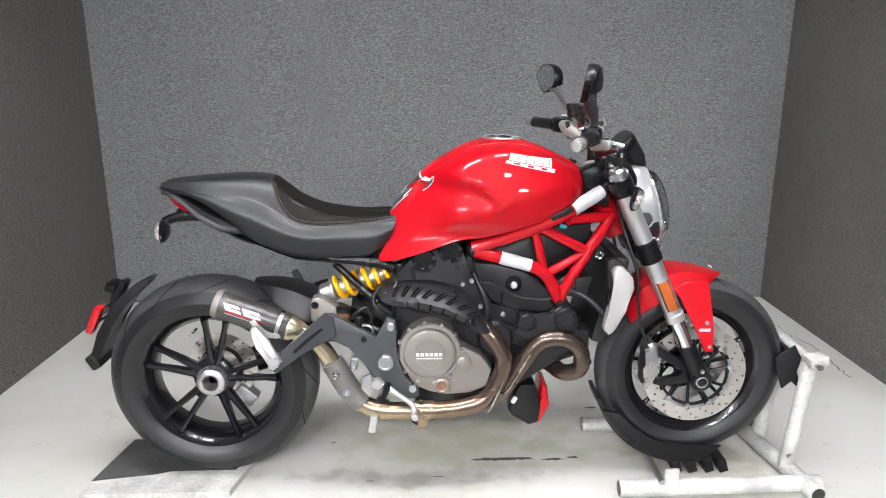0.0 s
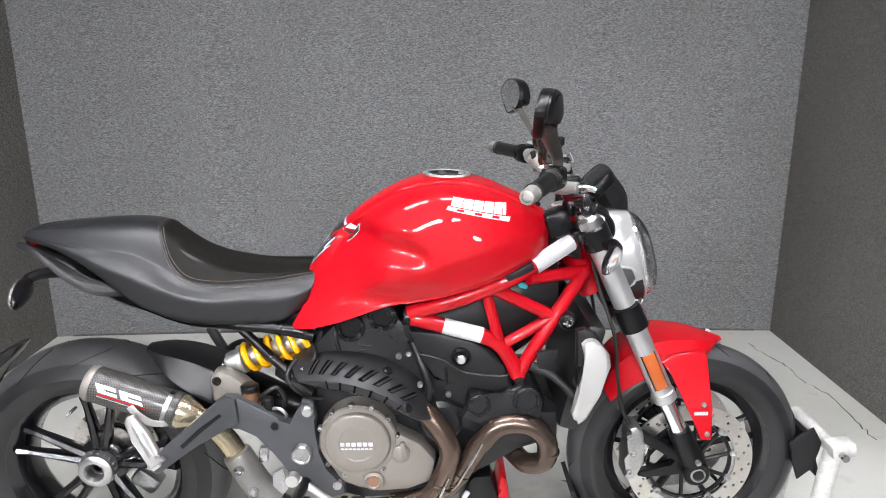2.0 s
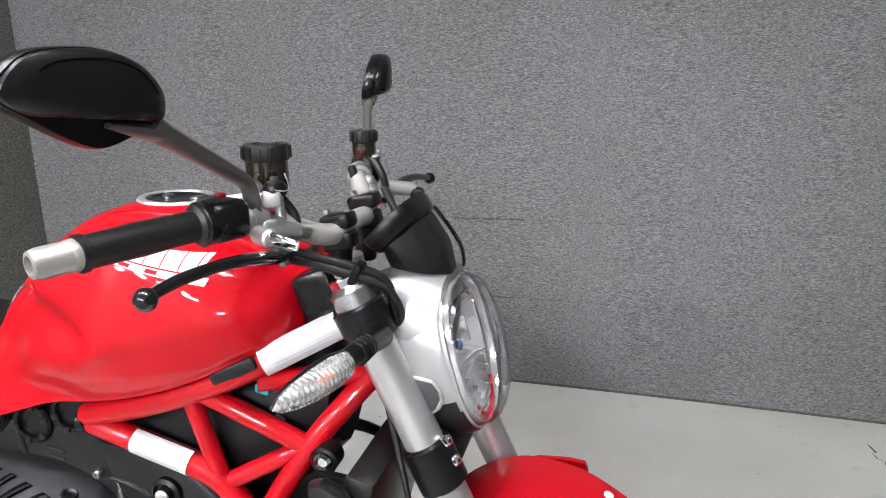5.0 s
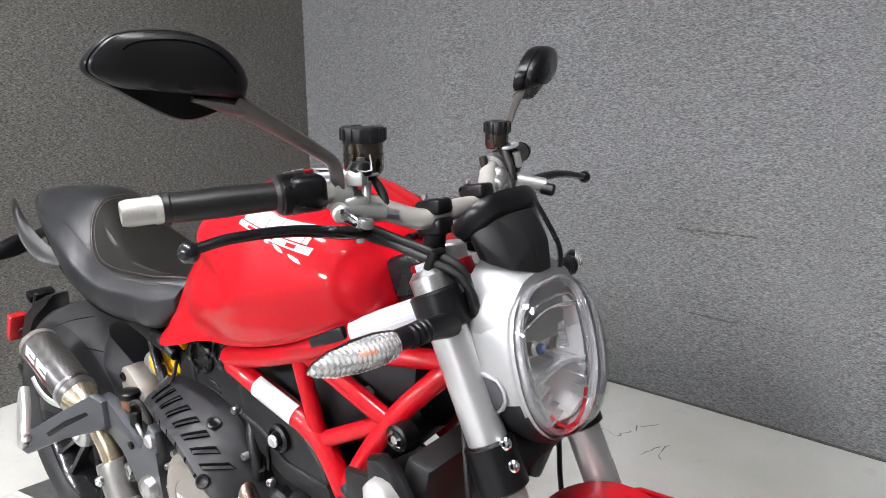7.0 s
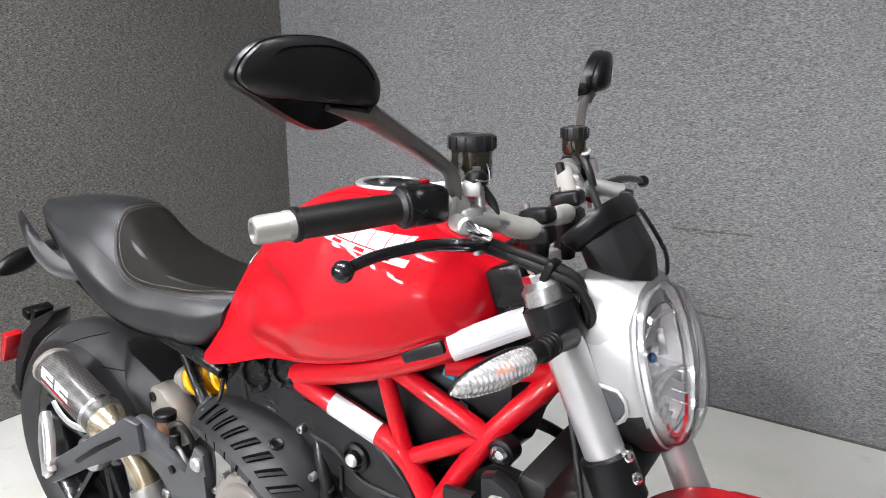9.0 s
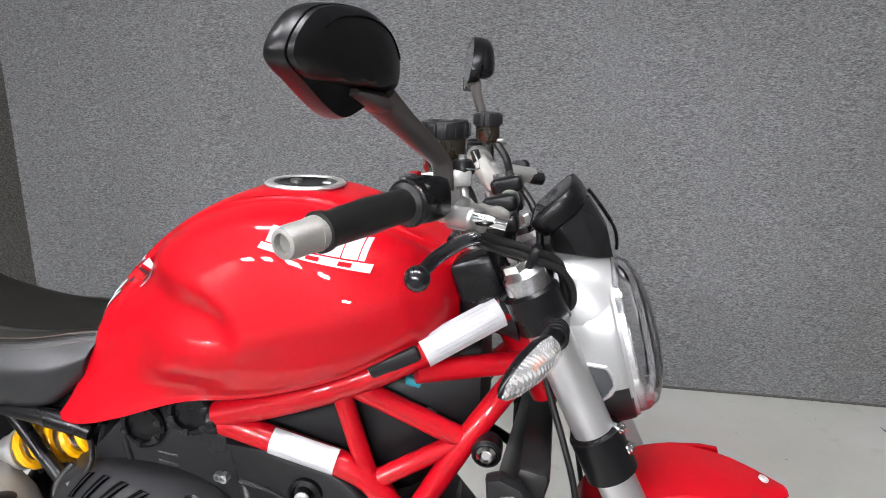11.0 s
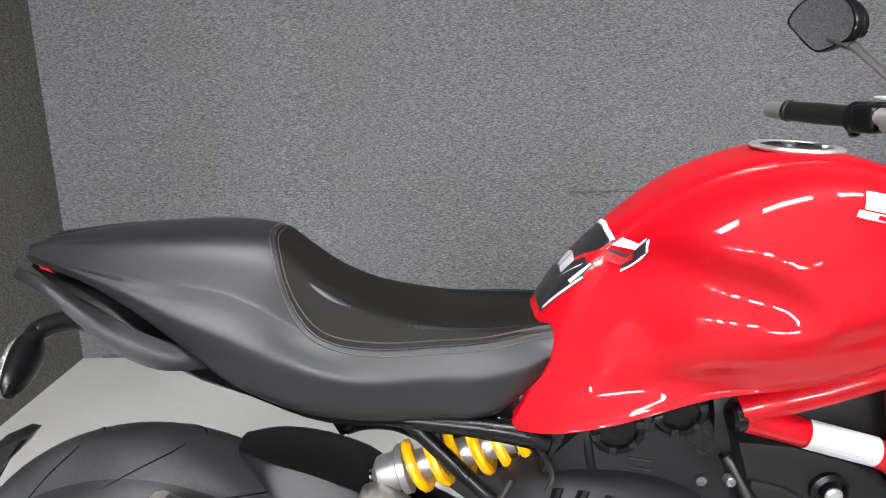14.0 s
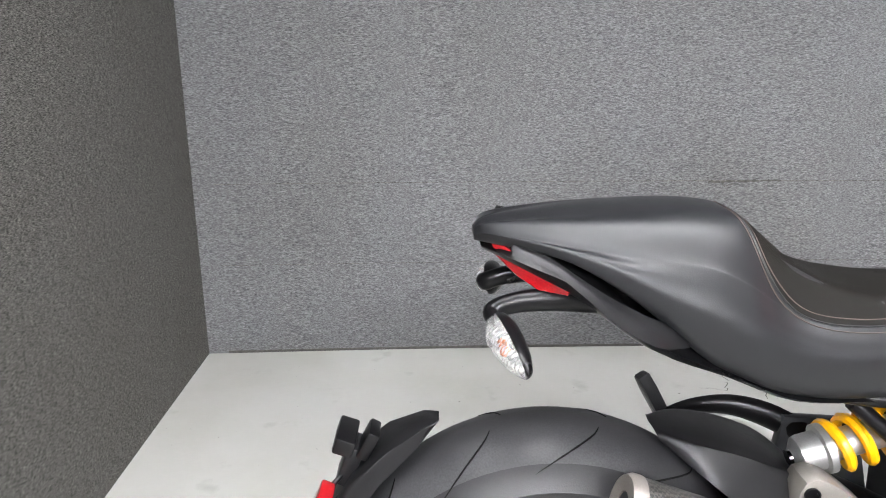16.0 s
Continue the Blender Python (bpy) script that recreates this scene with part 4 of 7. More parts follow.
# engine
eng = part("engine", plate([(0.565, 0.551), (0.611, 0.697), (0.62, 0.768), (0.782, 0.78), (0.825, 0.713), (0.861, 0.586), (1.106, 0.574), (1.172, 0.489), (1.13, 0.423), (1.006, 0.396), (0.883, 0.28), (0.685, 0.273), (0.577, 0.304)], -0.105, 0.13, 0.02), ENGINE, bike, "black twin-cylinder engine")
# vertical cylinder with belt cover and two round caps
part("belt_cover", plate([(0.574, 0.662), (0.589, 0.721), (0.639, 0.755), (0.705, 0.773), (0.774, 0.802), (0.784, 0.733), (0.801, 0.66), (0.754, 0.646), (0.654, 0.665)], -0.104, -0.05, 0.010), ENGINE, eng, "black ribbed belt cover")
for px, pz in ((.673, .743), (.751, .770)):
    part("belt_cap", lathe([(0.036, -0.02), (0.036, 0.006), (0.032, 0.010), (0.026, 0.010), (0.024, 0.004), (0.001, 0.004)], side(px, -.104, pz), 36), BLACK, eng, "round black cap with notched rim")
    for k in range(6):
        a = math.tau * k / 6 + 0.3
        part("cap_notch", block((0.012, 0.006, 0.010), pose(px + 0.029 * math.cos(a), -.114, pz + 0.029 * math.sin(a), 0, -math.degrees(a), 0), 0.002), ENGINE, eng)
part("drain_neck", lathe([(0.026, -0.03), (0.026, 0.004), (0.018, 0.006), (0.016, 0.0), (0.001, 0.0)], side(.600, -.095, .705), 24), BLACK, eng)
part("hex_bolt", bolt((.787, -.104, .669), 0.008, 0.008), STEEL, eng)
bm = bmesh.new()
for k in range(5):
    rod((.690 + k * 0.002, -.105, .70 - 0.014 * k), (.722, -.105, .695 - 0.014 * k), 0.0025, 8, bm)
part("cover_ribs", bm, ENGINE, eng)
# airbox side cover
air = part("side_cover", plate([(0.814, 0.745), (0.887, 0.738), (0.963, 0.716), (1.005, 0.695), (1.037, 0.651), (1.068, 0.597), (1.017, 0.585), (0.932, 0.597), (0.869, 0.626), (0.835, 0.679)], -0.138, -0.06, 0.012, ), MATTE, bike, "matte black airbox side cover")
part("cover_knob", lathe([(0.024, -0.004), (0.024, 0.008), (0.019, 0.012), (0.016, 0.006), (0.013, 0.006), (0.012, 0.016), (0.001, 0.017)], side(.935, -.138, .679), 28), BLACK, air)
part("knob_bolt", lathe([(0.011, 0.010), (0.011, 0.018), (0.008, 0.021), (0.001, 0.021)], side(.935, -.138, .679), 20), ALU, air)
part("cover_ledge", sweep([(v[0], -.139, v[1]) for v in [(0.837, 0.687), (0.887, 0.674), (0.946, 0.639), (1.022, 0.629), (1.047, 0.632)]], 0.004, 8, 4), MATTE, air)
part("cover_slot", block((0.008, 0.006, 0.045), pose(.900, -.140, .628), 0.002), BLACK, air)
# clutch cover
clx, clz = .687, .470
part("clutch_cover", lathe([(0.094, -0.05), (0.094, 0.0), (0.090, 0.005), (0.080, 0.006), (0.077, 0.014), (0.073, 0.0165), (0.045, 0.0165), (0.044, 0.0150), (0.001, 0.0150)], side(clx, -.155, clz), 64), COVER, eng, "bronze-grey round clutch cover")
part("crankcase_cover", plate([(0.754, 0.507), (0.839, 0.461), (0.874, 0.414), (0.861, 0.358), (0.806, 0.336), (0.737, 0.331), (0.685, 0.342), (0.642, 0.361), (0.609, 0.417), (0.61, 0.491), (0.653, 0.535)], -0.158, -0.10, 0.010), COVER, eng, "bronze-grey crankcase cover")
part("oil_filler", lathe([(0.022, -0.01), (0.022, 0.010), (0.016, 0.014), (0.001, 0.014)], side(.790, -.158, .440), 24), COVER, eng)
part("filler_tab", block((0.012, 0.010, 0.040), pose(.797, -.170, .455, 0, -10, 0), 0.003), COVER, eng)
part("sight_glass", lathe([(0.024, -0.01), (0.024, 0.010), (0.018, 0.013), (0.015, 0.009), (0.001, 0.009)], side(.722, -.156, .366), 28), COVER, eng)
part("oil_window", lathe([(0.0145, 0.006), (0.0145, 0.0105), (0.001, 0.0110)], side(.722, -.156, .366), 24), FLUID_BROWN, eng, "amber oil sight glass")
for k in range(12):
    a = math.tau * k / 12 + 0.15
    if -2.4 < a - math.pi * 2 < -2.0:
        continue
    part("cover_bolt", bolt((clx + 0.096 * math.cos(a), -.152, clz + 0.096 * math.sin(a)), 0.0065, 0.010), STEEL, eng)
# raised print on the clutch cover, unlettered
bm = bmesh.new()
for k in range(6):
    block((0.0105, 0.002, 0.0105), pose(clx - 0.036 + 0.0135 * k, -.1702, clz - 0.001, 0, 0, 0), 0.001, bm=bm)
part("cover_mark", bm, WHITELABEL, eng)
bm = bmesh.new()
for k in range(8):
    block((0.0080, 0.002, 0.0036), pose(clx - 0.036 + 0.0096 * k, -.1702, clz - 0.013, 0, 0, 0), 0.0005, bm=bm)
part("cover_mark", bm, WHITELABEL, eng)
# front cylinder head covers
part("head_cover", plate([(0.934, 0.525), (0.967, 0.57), (1.027, 0.578), (1.069, 0.596), (1.111, 0.595), (1.133, 0.568), (1.128, 0.523), (1.081, 0.499), (0.995, 0.497)], -0.150, -0.04, 0.012), ENGINE, eng)
for p, r in (((1.091, -.150, .572), 0.034), ((.977, -.150, .560), 0.028)):
    part("head_cap", lathe([(r, -0.02), (r, 0.006), (r * .88, 0.010), (r * .72, 0.010), (r * .66, 0.005), (0.001, 0.005)], side(*p), 36), ENGINE, eng)
    for k in range(6):
        a = math.tau * k / 6 + 0.5
        part("cap_notch", block((0.010, 0.006, 0.008), pose(p[0] + r * 0.8 * math.cos(a), p[1] - 0.010, p[2] + r * 0.8 * math.sin(a), 0, -math.degrees(a), 0), 0.002), BLACK, eng)
part("cam_cover", plate([(.948, .560), (.956, .585), (.980, .592), (1.005, .580), (1.040, .592), (1.070, .606), (1.104, .606), (1.124, .588), (1.126, .560), (1.108, .540), (1.040, .534), (.975, .532), (.955, .542)], -0.148, -0.06, 0.008), ENGINE, eng)
part("cylinder_end", plate([(.90, .560), (.968, .520), (1.06, .522), (1.172, .526), (1.172, .450), (1.08, .440), (.94, .48)], -0.122, 0.10, 0.006), ENGINE, eng)
part("horizontal_cylinder", block((0.24, 0.17, 0.11), pose(1.00, 0, .545, 0, 4, 0), 0.012), ENGINE, eng)
part("pump_housing", lathe([(0.05, -0.03), (0.055, 0.0), (0.045, 0.012), (0.001, 0.014)], side(.885, -.120, .500), 28), ENGINE, eng)
part("lower_case", block((0.30, 0.20, 0.08), pose(.78, 0.02, .335), 0.02), ENGINE, eng)
# exhaust
ex = part("exhaust_pipe", sweep([(.80, -.10, .575), (.84, -.150, .552), (.878, -.165, .515), (.908, -.168, .450), (.890, -.168, .375), (.850, -.168, .318), (.76, -.168, .292), (.65, -.168, .287), (.548, -.168, .289), (.485, -.165, .310), (.436, -.162, .366), (.402, -.162, .430), (.376, -.164, .482), (.338, -.168, .528), (.300, -.170, .554)], [.021, .024, .026, .026, .026, .027, .0275, .0275, .0275, .0275, .0265, .0265, .026, .025, .025], 20, 5), PIPE, bike, "heat-tinted steel exhaust pipe")
part("front_header", sweep([(1.00, -.02, .41), (1.06, -.06, .392), (1.097, -.125, .388), (1.140, -.150, .412), (1.140, -.152, .468), (1.096, -.152, .507), (1.030, -.152, .506), (.980, -.150, .455), (.940, -.146, .385), (.900, -.142, .330), (.84, -.140, .300), (.76, -.150, .292)], .0255, 20, 5), PIPE, ex, "brown heat-tinted front header pipe")
for a, b, r in (((.700, -.168, .289), (.665, -.168, .288), .0315), ((.560, -.168, .289), (.535, -.168, .292), .0320), ((.655, -.168, .288), (.640, -.168, .288), .034), ((.892, -.168, .362), (.880, -.168, .350), .0285), ((.934, -.146, .380), (.926, -.145, .366), .0285), ((1.147, -.150, .430), (1.147, -.151, .440), .0275)):
    part("pipe_collar", rod(a, b, r, 24, bev=0.002), PIPE, ex)
for a, b in (((.905, -.200, .395), (.865, -.196, .300)), ((.985, -.178, .470), (.925, -.176, .360))):
    part("pipe_spring", rod(Vector(a).lerp(Vector(b), 0.25), b, 0.0034, 10), STEEL, ex, "steel retaining spring")
    part("spring_hook", sweep([b, (b[0] - .012, b[1], b[2] - .012), (b[0] - .020, b[1] + .01, b[2] - .008)], 0.0025, 8, 4), STEEL, ex)
    part("spring_hook", rod(a, Vector(a).lerp(Vector(b), 0.25), 0.0016, 8), STEEL, ex)
part("drain_clamp", block((0.022, 0.02, 0.055), pose(.515, -.200, .262, 0, 10, 0), 0.004), ALU, ex)
part("drain_clamp", block((0.030, 0.030, 0.05), pose(.665, -.185, .265, 0, 0, 0), 0.006), PIPE, ex)
part("stand_foot", lathe([(0.03, -0.01), (0.032, 0.0), (0.03, 0.012), (0.001, 0.014)], side(.655, -.12, .245), 20), BLACK, ex)
# carbon sleeve over the pipe bend
part("pipe_guard", sweep([(.484, -.172, .322), (.444, -.172, .366), (.408, -.172, .432), (.398, -.172, .452)], [.033, .035, .035, .033], 16, 4), GUARDMETAL, ex, "dull grey metal heat guard round the pipe")
for p in ((.412, -.208, .425), (.442, -.208, .370)):
    part("guard_bolt", lathe([(0.012, -0.004), (0.012, 0.004), (0.008, 0.008), (0.004, 0.004), (0.001, 0.004)], side(*p), 18), STEEL, ex)
# muffler
ma, mb = Vector((.072, -.160, .632)), Vector((.274, -.169, .562))
mm = aim(ma, mb)
L = (mb - ma).length
mf = part("muffler", lathe([(0.038, 0.0), (0.042, 0.004), (0.042, L - 0.006), (0.040, L), (0.034, L + 0.004)], mm, 40), CARBON, bike, "short carbon-sleeved round muffler")
part("end_cap", lathe([(0.019, 0.012), (0.019, -0.006), (0.039, -0.008), (0.0435, 0.000), (0.0435, 0.010), (0.0415, 0.011)], mm, 40), COVER, mf)
part("outlet", lathe([(0.018, -0.004), (0.0185, 0.05), (0.001, 0.05)], mm, 28), PRINTBLACK, mf)
part("strap", lathe([(0.0425, L - 0.030), (0.0442, L - 0.029), (0.0442, L - 0.020), (0.0425, L - 0.019)], mm, 40), STEEL, mf)
part("cone", lathe([(0.0405, L), (0.0415, L + 0.008), (0.031, L + 0.030), (0.0255, L + 0.045)], mm, 36), PIPE, mf, "straw-coloured welded inlet cone")


def on_muffler(u0, u1, v0, v1, material, name, n=6, skew=0.0):
    """A thin curved patch on the sleeve: u along its axis, v round it in degrees."""
    bm = bmesh.new()
    rows = []
    for i in range(2):
        u = u0 + (u1 - u0) * i
        rows.append([mm @ Vector(((0.0426 + 0.0005 * (material is PRINTBLACK)) * math.cos(radians(v)), (0.0426 + 0.0005 * (material is PRINTBLACK)) * math.sin(radians(v)), L * (u + skew * (j / n)))) for j, v in ((j, v0 + (v1 - v0) * j / n) for j in range(n + 1))])
    skin(bm, rows, closed=False, caps=False)
    part(name, bm, material, mf)


# muffler badge: plain white shapes with red and green bars
VA = math.degrees(math.atan2((mm.inverted().to_3x3() @ Vector((0, -1, 0.45))).y, (mm.inverted().to_3x3() @ Vector((0, -1, 0.45))).x))
for u0, u1 in ((.16, .38), (.42, .66)):
    on_muffler(u0, u1, VA + 13, VA - 13, WHITELABEL, "badge_block", 6, -0.06)
    on_muffler(u0 + .07, u1, VA + 3, VA - 2, PRINTBLACK, "badge_slot", 2, -0.02)
on_muffler(.16, .70, VA + 21, VA + 16, REDLENS, "badge_bar", 2)
on_muffler(.16, .58, VA + 28, VA + 25, LABELGREY, "badge_bar", 2)
# muffler hanger strap
part("muffler_strap", sweep([(.184, -.224, .602), (.200, -.222, .578), (.222, -.214, .556), (.252, -.204, .548), (.284, -.194, .553)], [.009, .010, .010, .009, .008], 12, 4, flat=0.35, up=(1, 0, 0)), ALU, ex, "polished muffler strap")

# slotted heat guard over the rear header
def guard_y(x):
    """The outer face of the guard: it stands further out towards the front and turns in at its nose."""
    return -0.168 - 0.046 * math.sin(max(0.0, min(1.0, (x - 0.56) / 0.26)) * math.pi / 2) + 1.1 * max(0.0, x - 0.835)


top = [(0.527, 0.649), (0.571, 0.674), (0.629, 0.683), (0.696, 0.675), (0.763, 0.653), (0.822, 0.614), (0.869, 0.564), (0.901, 0.523)]
low = [(0.574, 0.624), (0.606, 0.617), (0.647, 0.613), (0.695, 0.609), (0.749, 0.594), (0.793, 0.571), (0.837, 0.548), (0.884, 0.536)]
bm = bmesh.new()
rows = []
for k, depth in ((-.10, .105), (.0, .088), (.06, .060), (.20, .034), (.38, .012), (.60, .0), (.82, .0), (1.0, .010), (1.06, .030)):
    line = [(a[0] * (1 - k) + b[0] * k, guard_y(a[0] * (1 - k) + b[0] * k) + depth, a[1] * (1 - k) + b[1] * k) for a, b in zip(top, low)]
    rows.append(curve_points(line, 4))
inner = [[Vector((p.x, p.y + 0.007, p.z - 0.003)) for p in r] for r in rows]
loops = [[rows[i][j] for i in range(len(rows))] + [inner[i][j] for i in range(len(rows) - 1, -1, -1)] for j in range(len(rows[0]))]
skin(bm, loops)
guard = part("heat_guard", bm, GUARDPLASTIC, bike, "matte black slotted plastic heat guard")
guard_skin = surface(guard)


def on_guard(u, v, lift=0.0):
    """A point of the guard's skin: u from rear to front, v from its inner top edge to its lower edge."""
    fj, fi = u * (len(rows[0]) - 1), v * (len(rows) - 1)
    j, i = min(int(fj), len(rows[0]) - 2), min(int(fi), len(rows) - 2)
    a, b, c, d = rows[i][j], rows[i][j + 1], rows[i + 1][j], rows[i + 1][j + 1]
    n = (b - a).cross(c - a).normalized()
    n = n if n.y - n.z < 0 else -n
    q = a.lerp(b, fj - j).lerp(c.lerp(d, fj - j), fi - i)
    return q + n * lift


def guard_strip(u0, v0, u1, v1, wide, lifts, material, name):
    """A narrow patch following the skin, its width across the guard; lifts: of its upper and lower edge."""
    bm = bmesh.new()
    skin(bm, [[on_guard(u0 + (u1 - u0) * k, v0 + (v1 - v0) * k + w * wide, lifts[0] * (0.5 - w) + lifts[1] * (0.5 + w)) for w in (-0.5, 0, 0.5)] for k in (j / 6 for j in range(7))], closed=False, caps=False)
    return part(name, bm, material, guard)


def guard_slot(u0, v0, u1, v1, wide, lifts, material, name):
    """A patch running across the guard, its width along it; lifts: of its rear and front edge."""
    bm = bmesh.new()
    skin(bm, [[on_guard(u0 + (u1 - u0) * k + w * wide, v0 + (v1 - v0) * k, lifts[0] * (0.5 - w) + lifts[1] * (0.5 + w)) for w in (-0.5, 0, 0.5)] for k in (j / 6 for j in range(7))], closed=False, caps=False)
    return part(name, bm, material, guard)


for k in range(8):
    u = 0.135 + 0.078 * k
    guard_slot(u, 0.525, u + 0.066, 0.32, 0.036, (0.0012, 0.0012), SLOTBLACK, "slot")
    guard_slot(u + 0.008, 0.515, u + 0.070, 0.33, 0.018, (0.0016, 0.0046), GUARDPLASTIC, "slot_louvre")
for k in range(6):
    u = 0.24 + 0.090 * k
    guard_slot(u, 0.62, u - 0.012, 0.80, 0.014, (0.0012, 0.0012), SLOTBLACK, "notch")
    guard_strip(u - 0.006, 0.815, u + 0.052, 0.815, 0.020, (0.0012, 0.0012), SLOTBLACK, "notch")
for p in ((.600, -.168, .632), (.814, -.214, .587), (.767, -.150, .659)):
    hit, nrm, _, _ = guard_skin.find_nearest(Vector(p))
    nrm = nrm if nrm.y < 0 else -nrm
    part("guard_screw", lathe([(0.013, -0.006), (0.013, 0.002), (0.010, 0.005), (0.006, 0.003), (0.001, 0.003)], aim(hit, hit + nrm), 20), BLACK, guard)

# footrest plates
br = part("footrest_bracket", plate([(0.382, 0.599), (0.403, 0.599), (0.504, 0.541), (0.533, 0.516), (0.551, 0.564), (0.561, 0.587), (0.587, 0.579), (0.593, 0.537), (0.582, 0.498), (0.595, 0.447), (0.604, 0.401), (0.651, 0.362), (0.654, 0.335), (0.62, 0.325), (0.569, 0.359), (0.54, 0.404), (0.519, 0.396), (0.487, 0.448), (0.452, 0.499), (0.41, 0.521), (0.373, 0.514), (0.364, 0.548)], -0.172, -0.148, 0.006), GREYCAST, bike, "dark grey cast footrest bracket")
arm = [(0.384, 0.608), (0.408, 0.594), (0.412, 0.535), (0.325, 0.504), (0.257, 0.466), (0.242, 0.481), (0.269, 0.523), (0.328, 0.567)]
bm = plate(arm, -0.010, 0.010, 0.005)
for v in bm.verts:
    v.co.y += -0.175 - max(0.0, (.40 - v.co.x)) * 0.70
part("footrest_arm", bm, GREYCAST, br, "dark grey passenger footrest arm")
bm = plate([(0.300, 0.520), (0.338, 0.550), (0.376, 0.571), (0.381, 0.563), (0.342, 0.539), (0.305, 0.511)], -0.0125, 0.0125, 0.001)
for v in bm.verts:
    v.co.y += -0.175 - max(0.0, (.40 - v.co.x)) * 0.70
part("arm_slot", bm, BLACK, br)
peg = plate([(-.019, -.012), (.019, -.012), (.021, .060), (.016, .108), (.004, .116), (-.012, .112), (-.018, .060)], -0.009, 0.009, 0.006)
pm = aim((.254, -.284, .502), (.186, -.243, .598)) @ pose(0, 0, 0, 0, 0, -62)
peg.transform(pm)
pg = part("passenger_footpeg", peg, ALU, br, "bare aluminium passenger footpeg, folded up")
groove = plate([(-.006, .010), (.006, .010), (.005, .090), (-.005, .090)], -0.0098, 0.0098, 0.001)
groove.transform(pm)
part("peg_groove", groove, STEEL, pg)
part("peg_hinge", rod((.262, -.292, .512), (.262, -.258, .512), 0.008, 14, bev=0.002), STEEL, pg)
part("peg_clevis", plate([(.240, .502), (.236, .486), (.250, .478), (.266, .490), (.266, .508)], -0.292, -0.282, 0.002), ALU, pg)
part("pivot_cap", lathe([(0.026, -0.02), (0.026, 0.010), (0.022, 0.016), (0.018, 0.017), (0.016, 0.014), (0.001, 0.014)], side(.555, -.172, .450), 36), STEEL, br, "round bright pivot cap")
part("bracket_bolt", lathe([(0.014, -0.01), (0.014, 0.006), (0.010, 0.010), (0.001, 0.010)], side(.573, -.172, .560), 24), STEEL, br)
part("bracket_bolt", lathe([(0.009, -0.01), (0.009, 0.006), (0.001, 0.008)], side(.494, -.172, .522), 20), BLACK, br)
part("bracket_bolt", lathe([(0.011, -0.01), (0.011, 0.006), (0.001, 0.008)], side(.635, -.172, .362), 20), STEEL, br)
part("footpeg", rod((.560, -.170, .372), (.545, -.270, .372), 0.013, 12, bev=0.003), BLACK, br, "black folding footpeg")
part("heel_plate", plate([(0.483, 0.402), (0.509, 0.416), (0.519, 0.361), (0.498, 0.335), (0.481, 0.343)], -0.185, -0.175, 0.003), STEEL, br)
part("brake_pedal", sweep([(.520, -.175, .378), (.560, -.185, .372), (.600, -.190, .345), (.635, -.195, .318), (.640, -.205, .298)], [.007, .009, .008, .008, .010], 10, 4), ALU, br, "bare aluminium brake pedal")
part("pedal_tip", rod((.640, -.195, .298), (.642, -.235, .296), 0.010, 14, bev=0.002), ALU, br)
part("pedal_bush", rod((.530, -.150, .385), (.530, -.195, .385), 0.016, 18, bev=0.002), ALU, br)
# rear brake reservoir and hoses
res = part("rear_brake_reservoir", lathe([(0.018, -0.030), (0.020, -0.026), (0.020, 0.004)], pose(.432, -.135, .592), 24), FLUID_BROWN, bike, "brown rear brake fluid reservoir with black cap")
part("cap", lathe([(0.022, 0.004), (0.022, 0.016), (0.018, 0.019), (0.001, 0.019)], pose(.432, -.135, .592), 24), BLACK, res)
part("master_cylinder", rod((.478, -.150, .585), (.476, -.150, .515), 0.012, 14, bev=0.003), BLACK, bike)
part("pushrod", rod((.476, -.150, .520), (.470, -.150, .470), 0.006, 10), STEEL, bike)
part("pushrod_clevis", block((0.022, 0.02, 0.040), pose(.462, -.165, .445, 0, 8, 0), 0.004), STEEL, bike)
part("brake_hose", sweep([(.455, -.14, .575), (.475, -.155, .60), (.50, -.150, .61), (.515, -.14, .58), (.510, -.135, .555)], 0.0055, 10, 5), CABLE, bike)
part("brake_hose", sweep([(.480, -.15, .555), (.505, -.160, .560), (.520, -.160, .545), (.515, -.150, .53)], 0.004, 10, 5), STEEL, bike)
part("rubber_boot", rod((.530, -.12, .615), (.575, -.12, .578), 0.014, 14, r2=0.010), CABLE, bike)
part("brake_hose", sweep([(.54, -.10, .66), (.52, -.12, .63), (.535, -.13, .60), (.57, -.12, .57), (.60, -.11, .56)], 0.006, 10, 5), CABLE, bike)
# far side footrest and passenger peg
part("far_footrest", plate([(.43, .58), (.56, .57), (.60, .42), (.56, .38), (.48, .46), (.42, .50)], 0.150, 0.170, 0.004), GREYCAST, bike)
bm = plate([(-.013, -.004), (.013, -.004), (.016, .060), (.011, .090), (-.011, .090), (-.016, .060)], -0.013, 0.013, 0.006)
bm.transform(aim((.257, .251, .530), (.212, .257, .612)) @ pose(0, 0, 0, 0, 0, 20))
fp = part("far_peg", bm, MATTE, bike, "black folded passenger footpeg")
part("peg_arm", sweep([(.260, .244, .534), (.300, .222, .562), (.355, .200, .577), (.410, .178, .570), (.465, .155, .548)], [.011, .015, .019, .023, .022], 12, 5, flat=0.7), BLACK, fp)
part("far_chain_guard", plate([(.14, .44), (.30, .46), (.42, .50), (.44, .47), (.36, .42), (.20, .40)], 0.095, 0.115, 0.004), BLACK, bike)
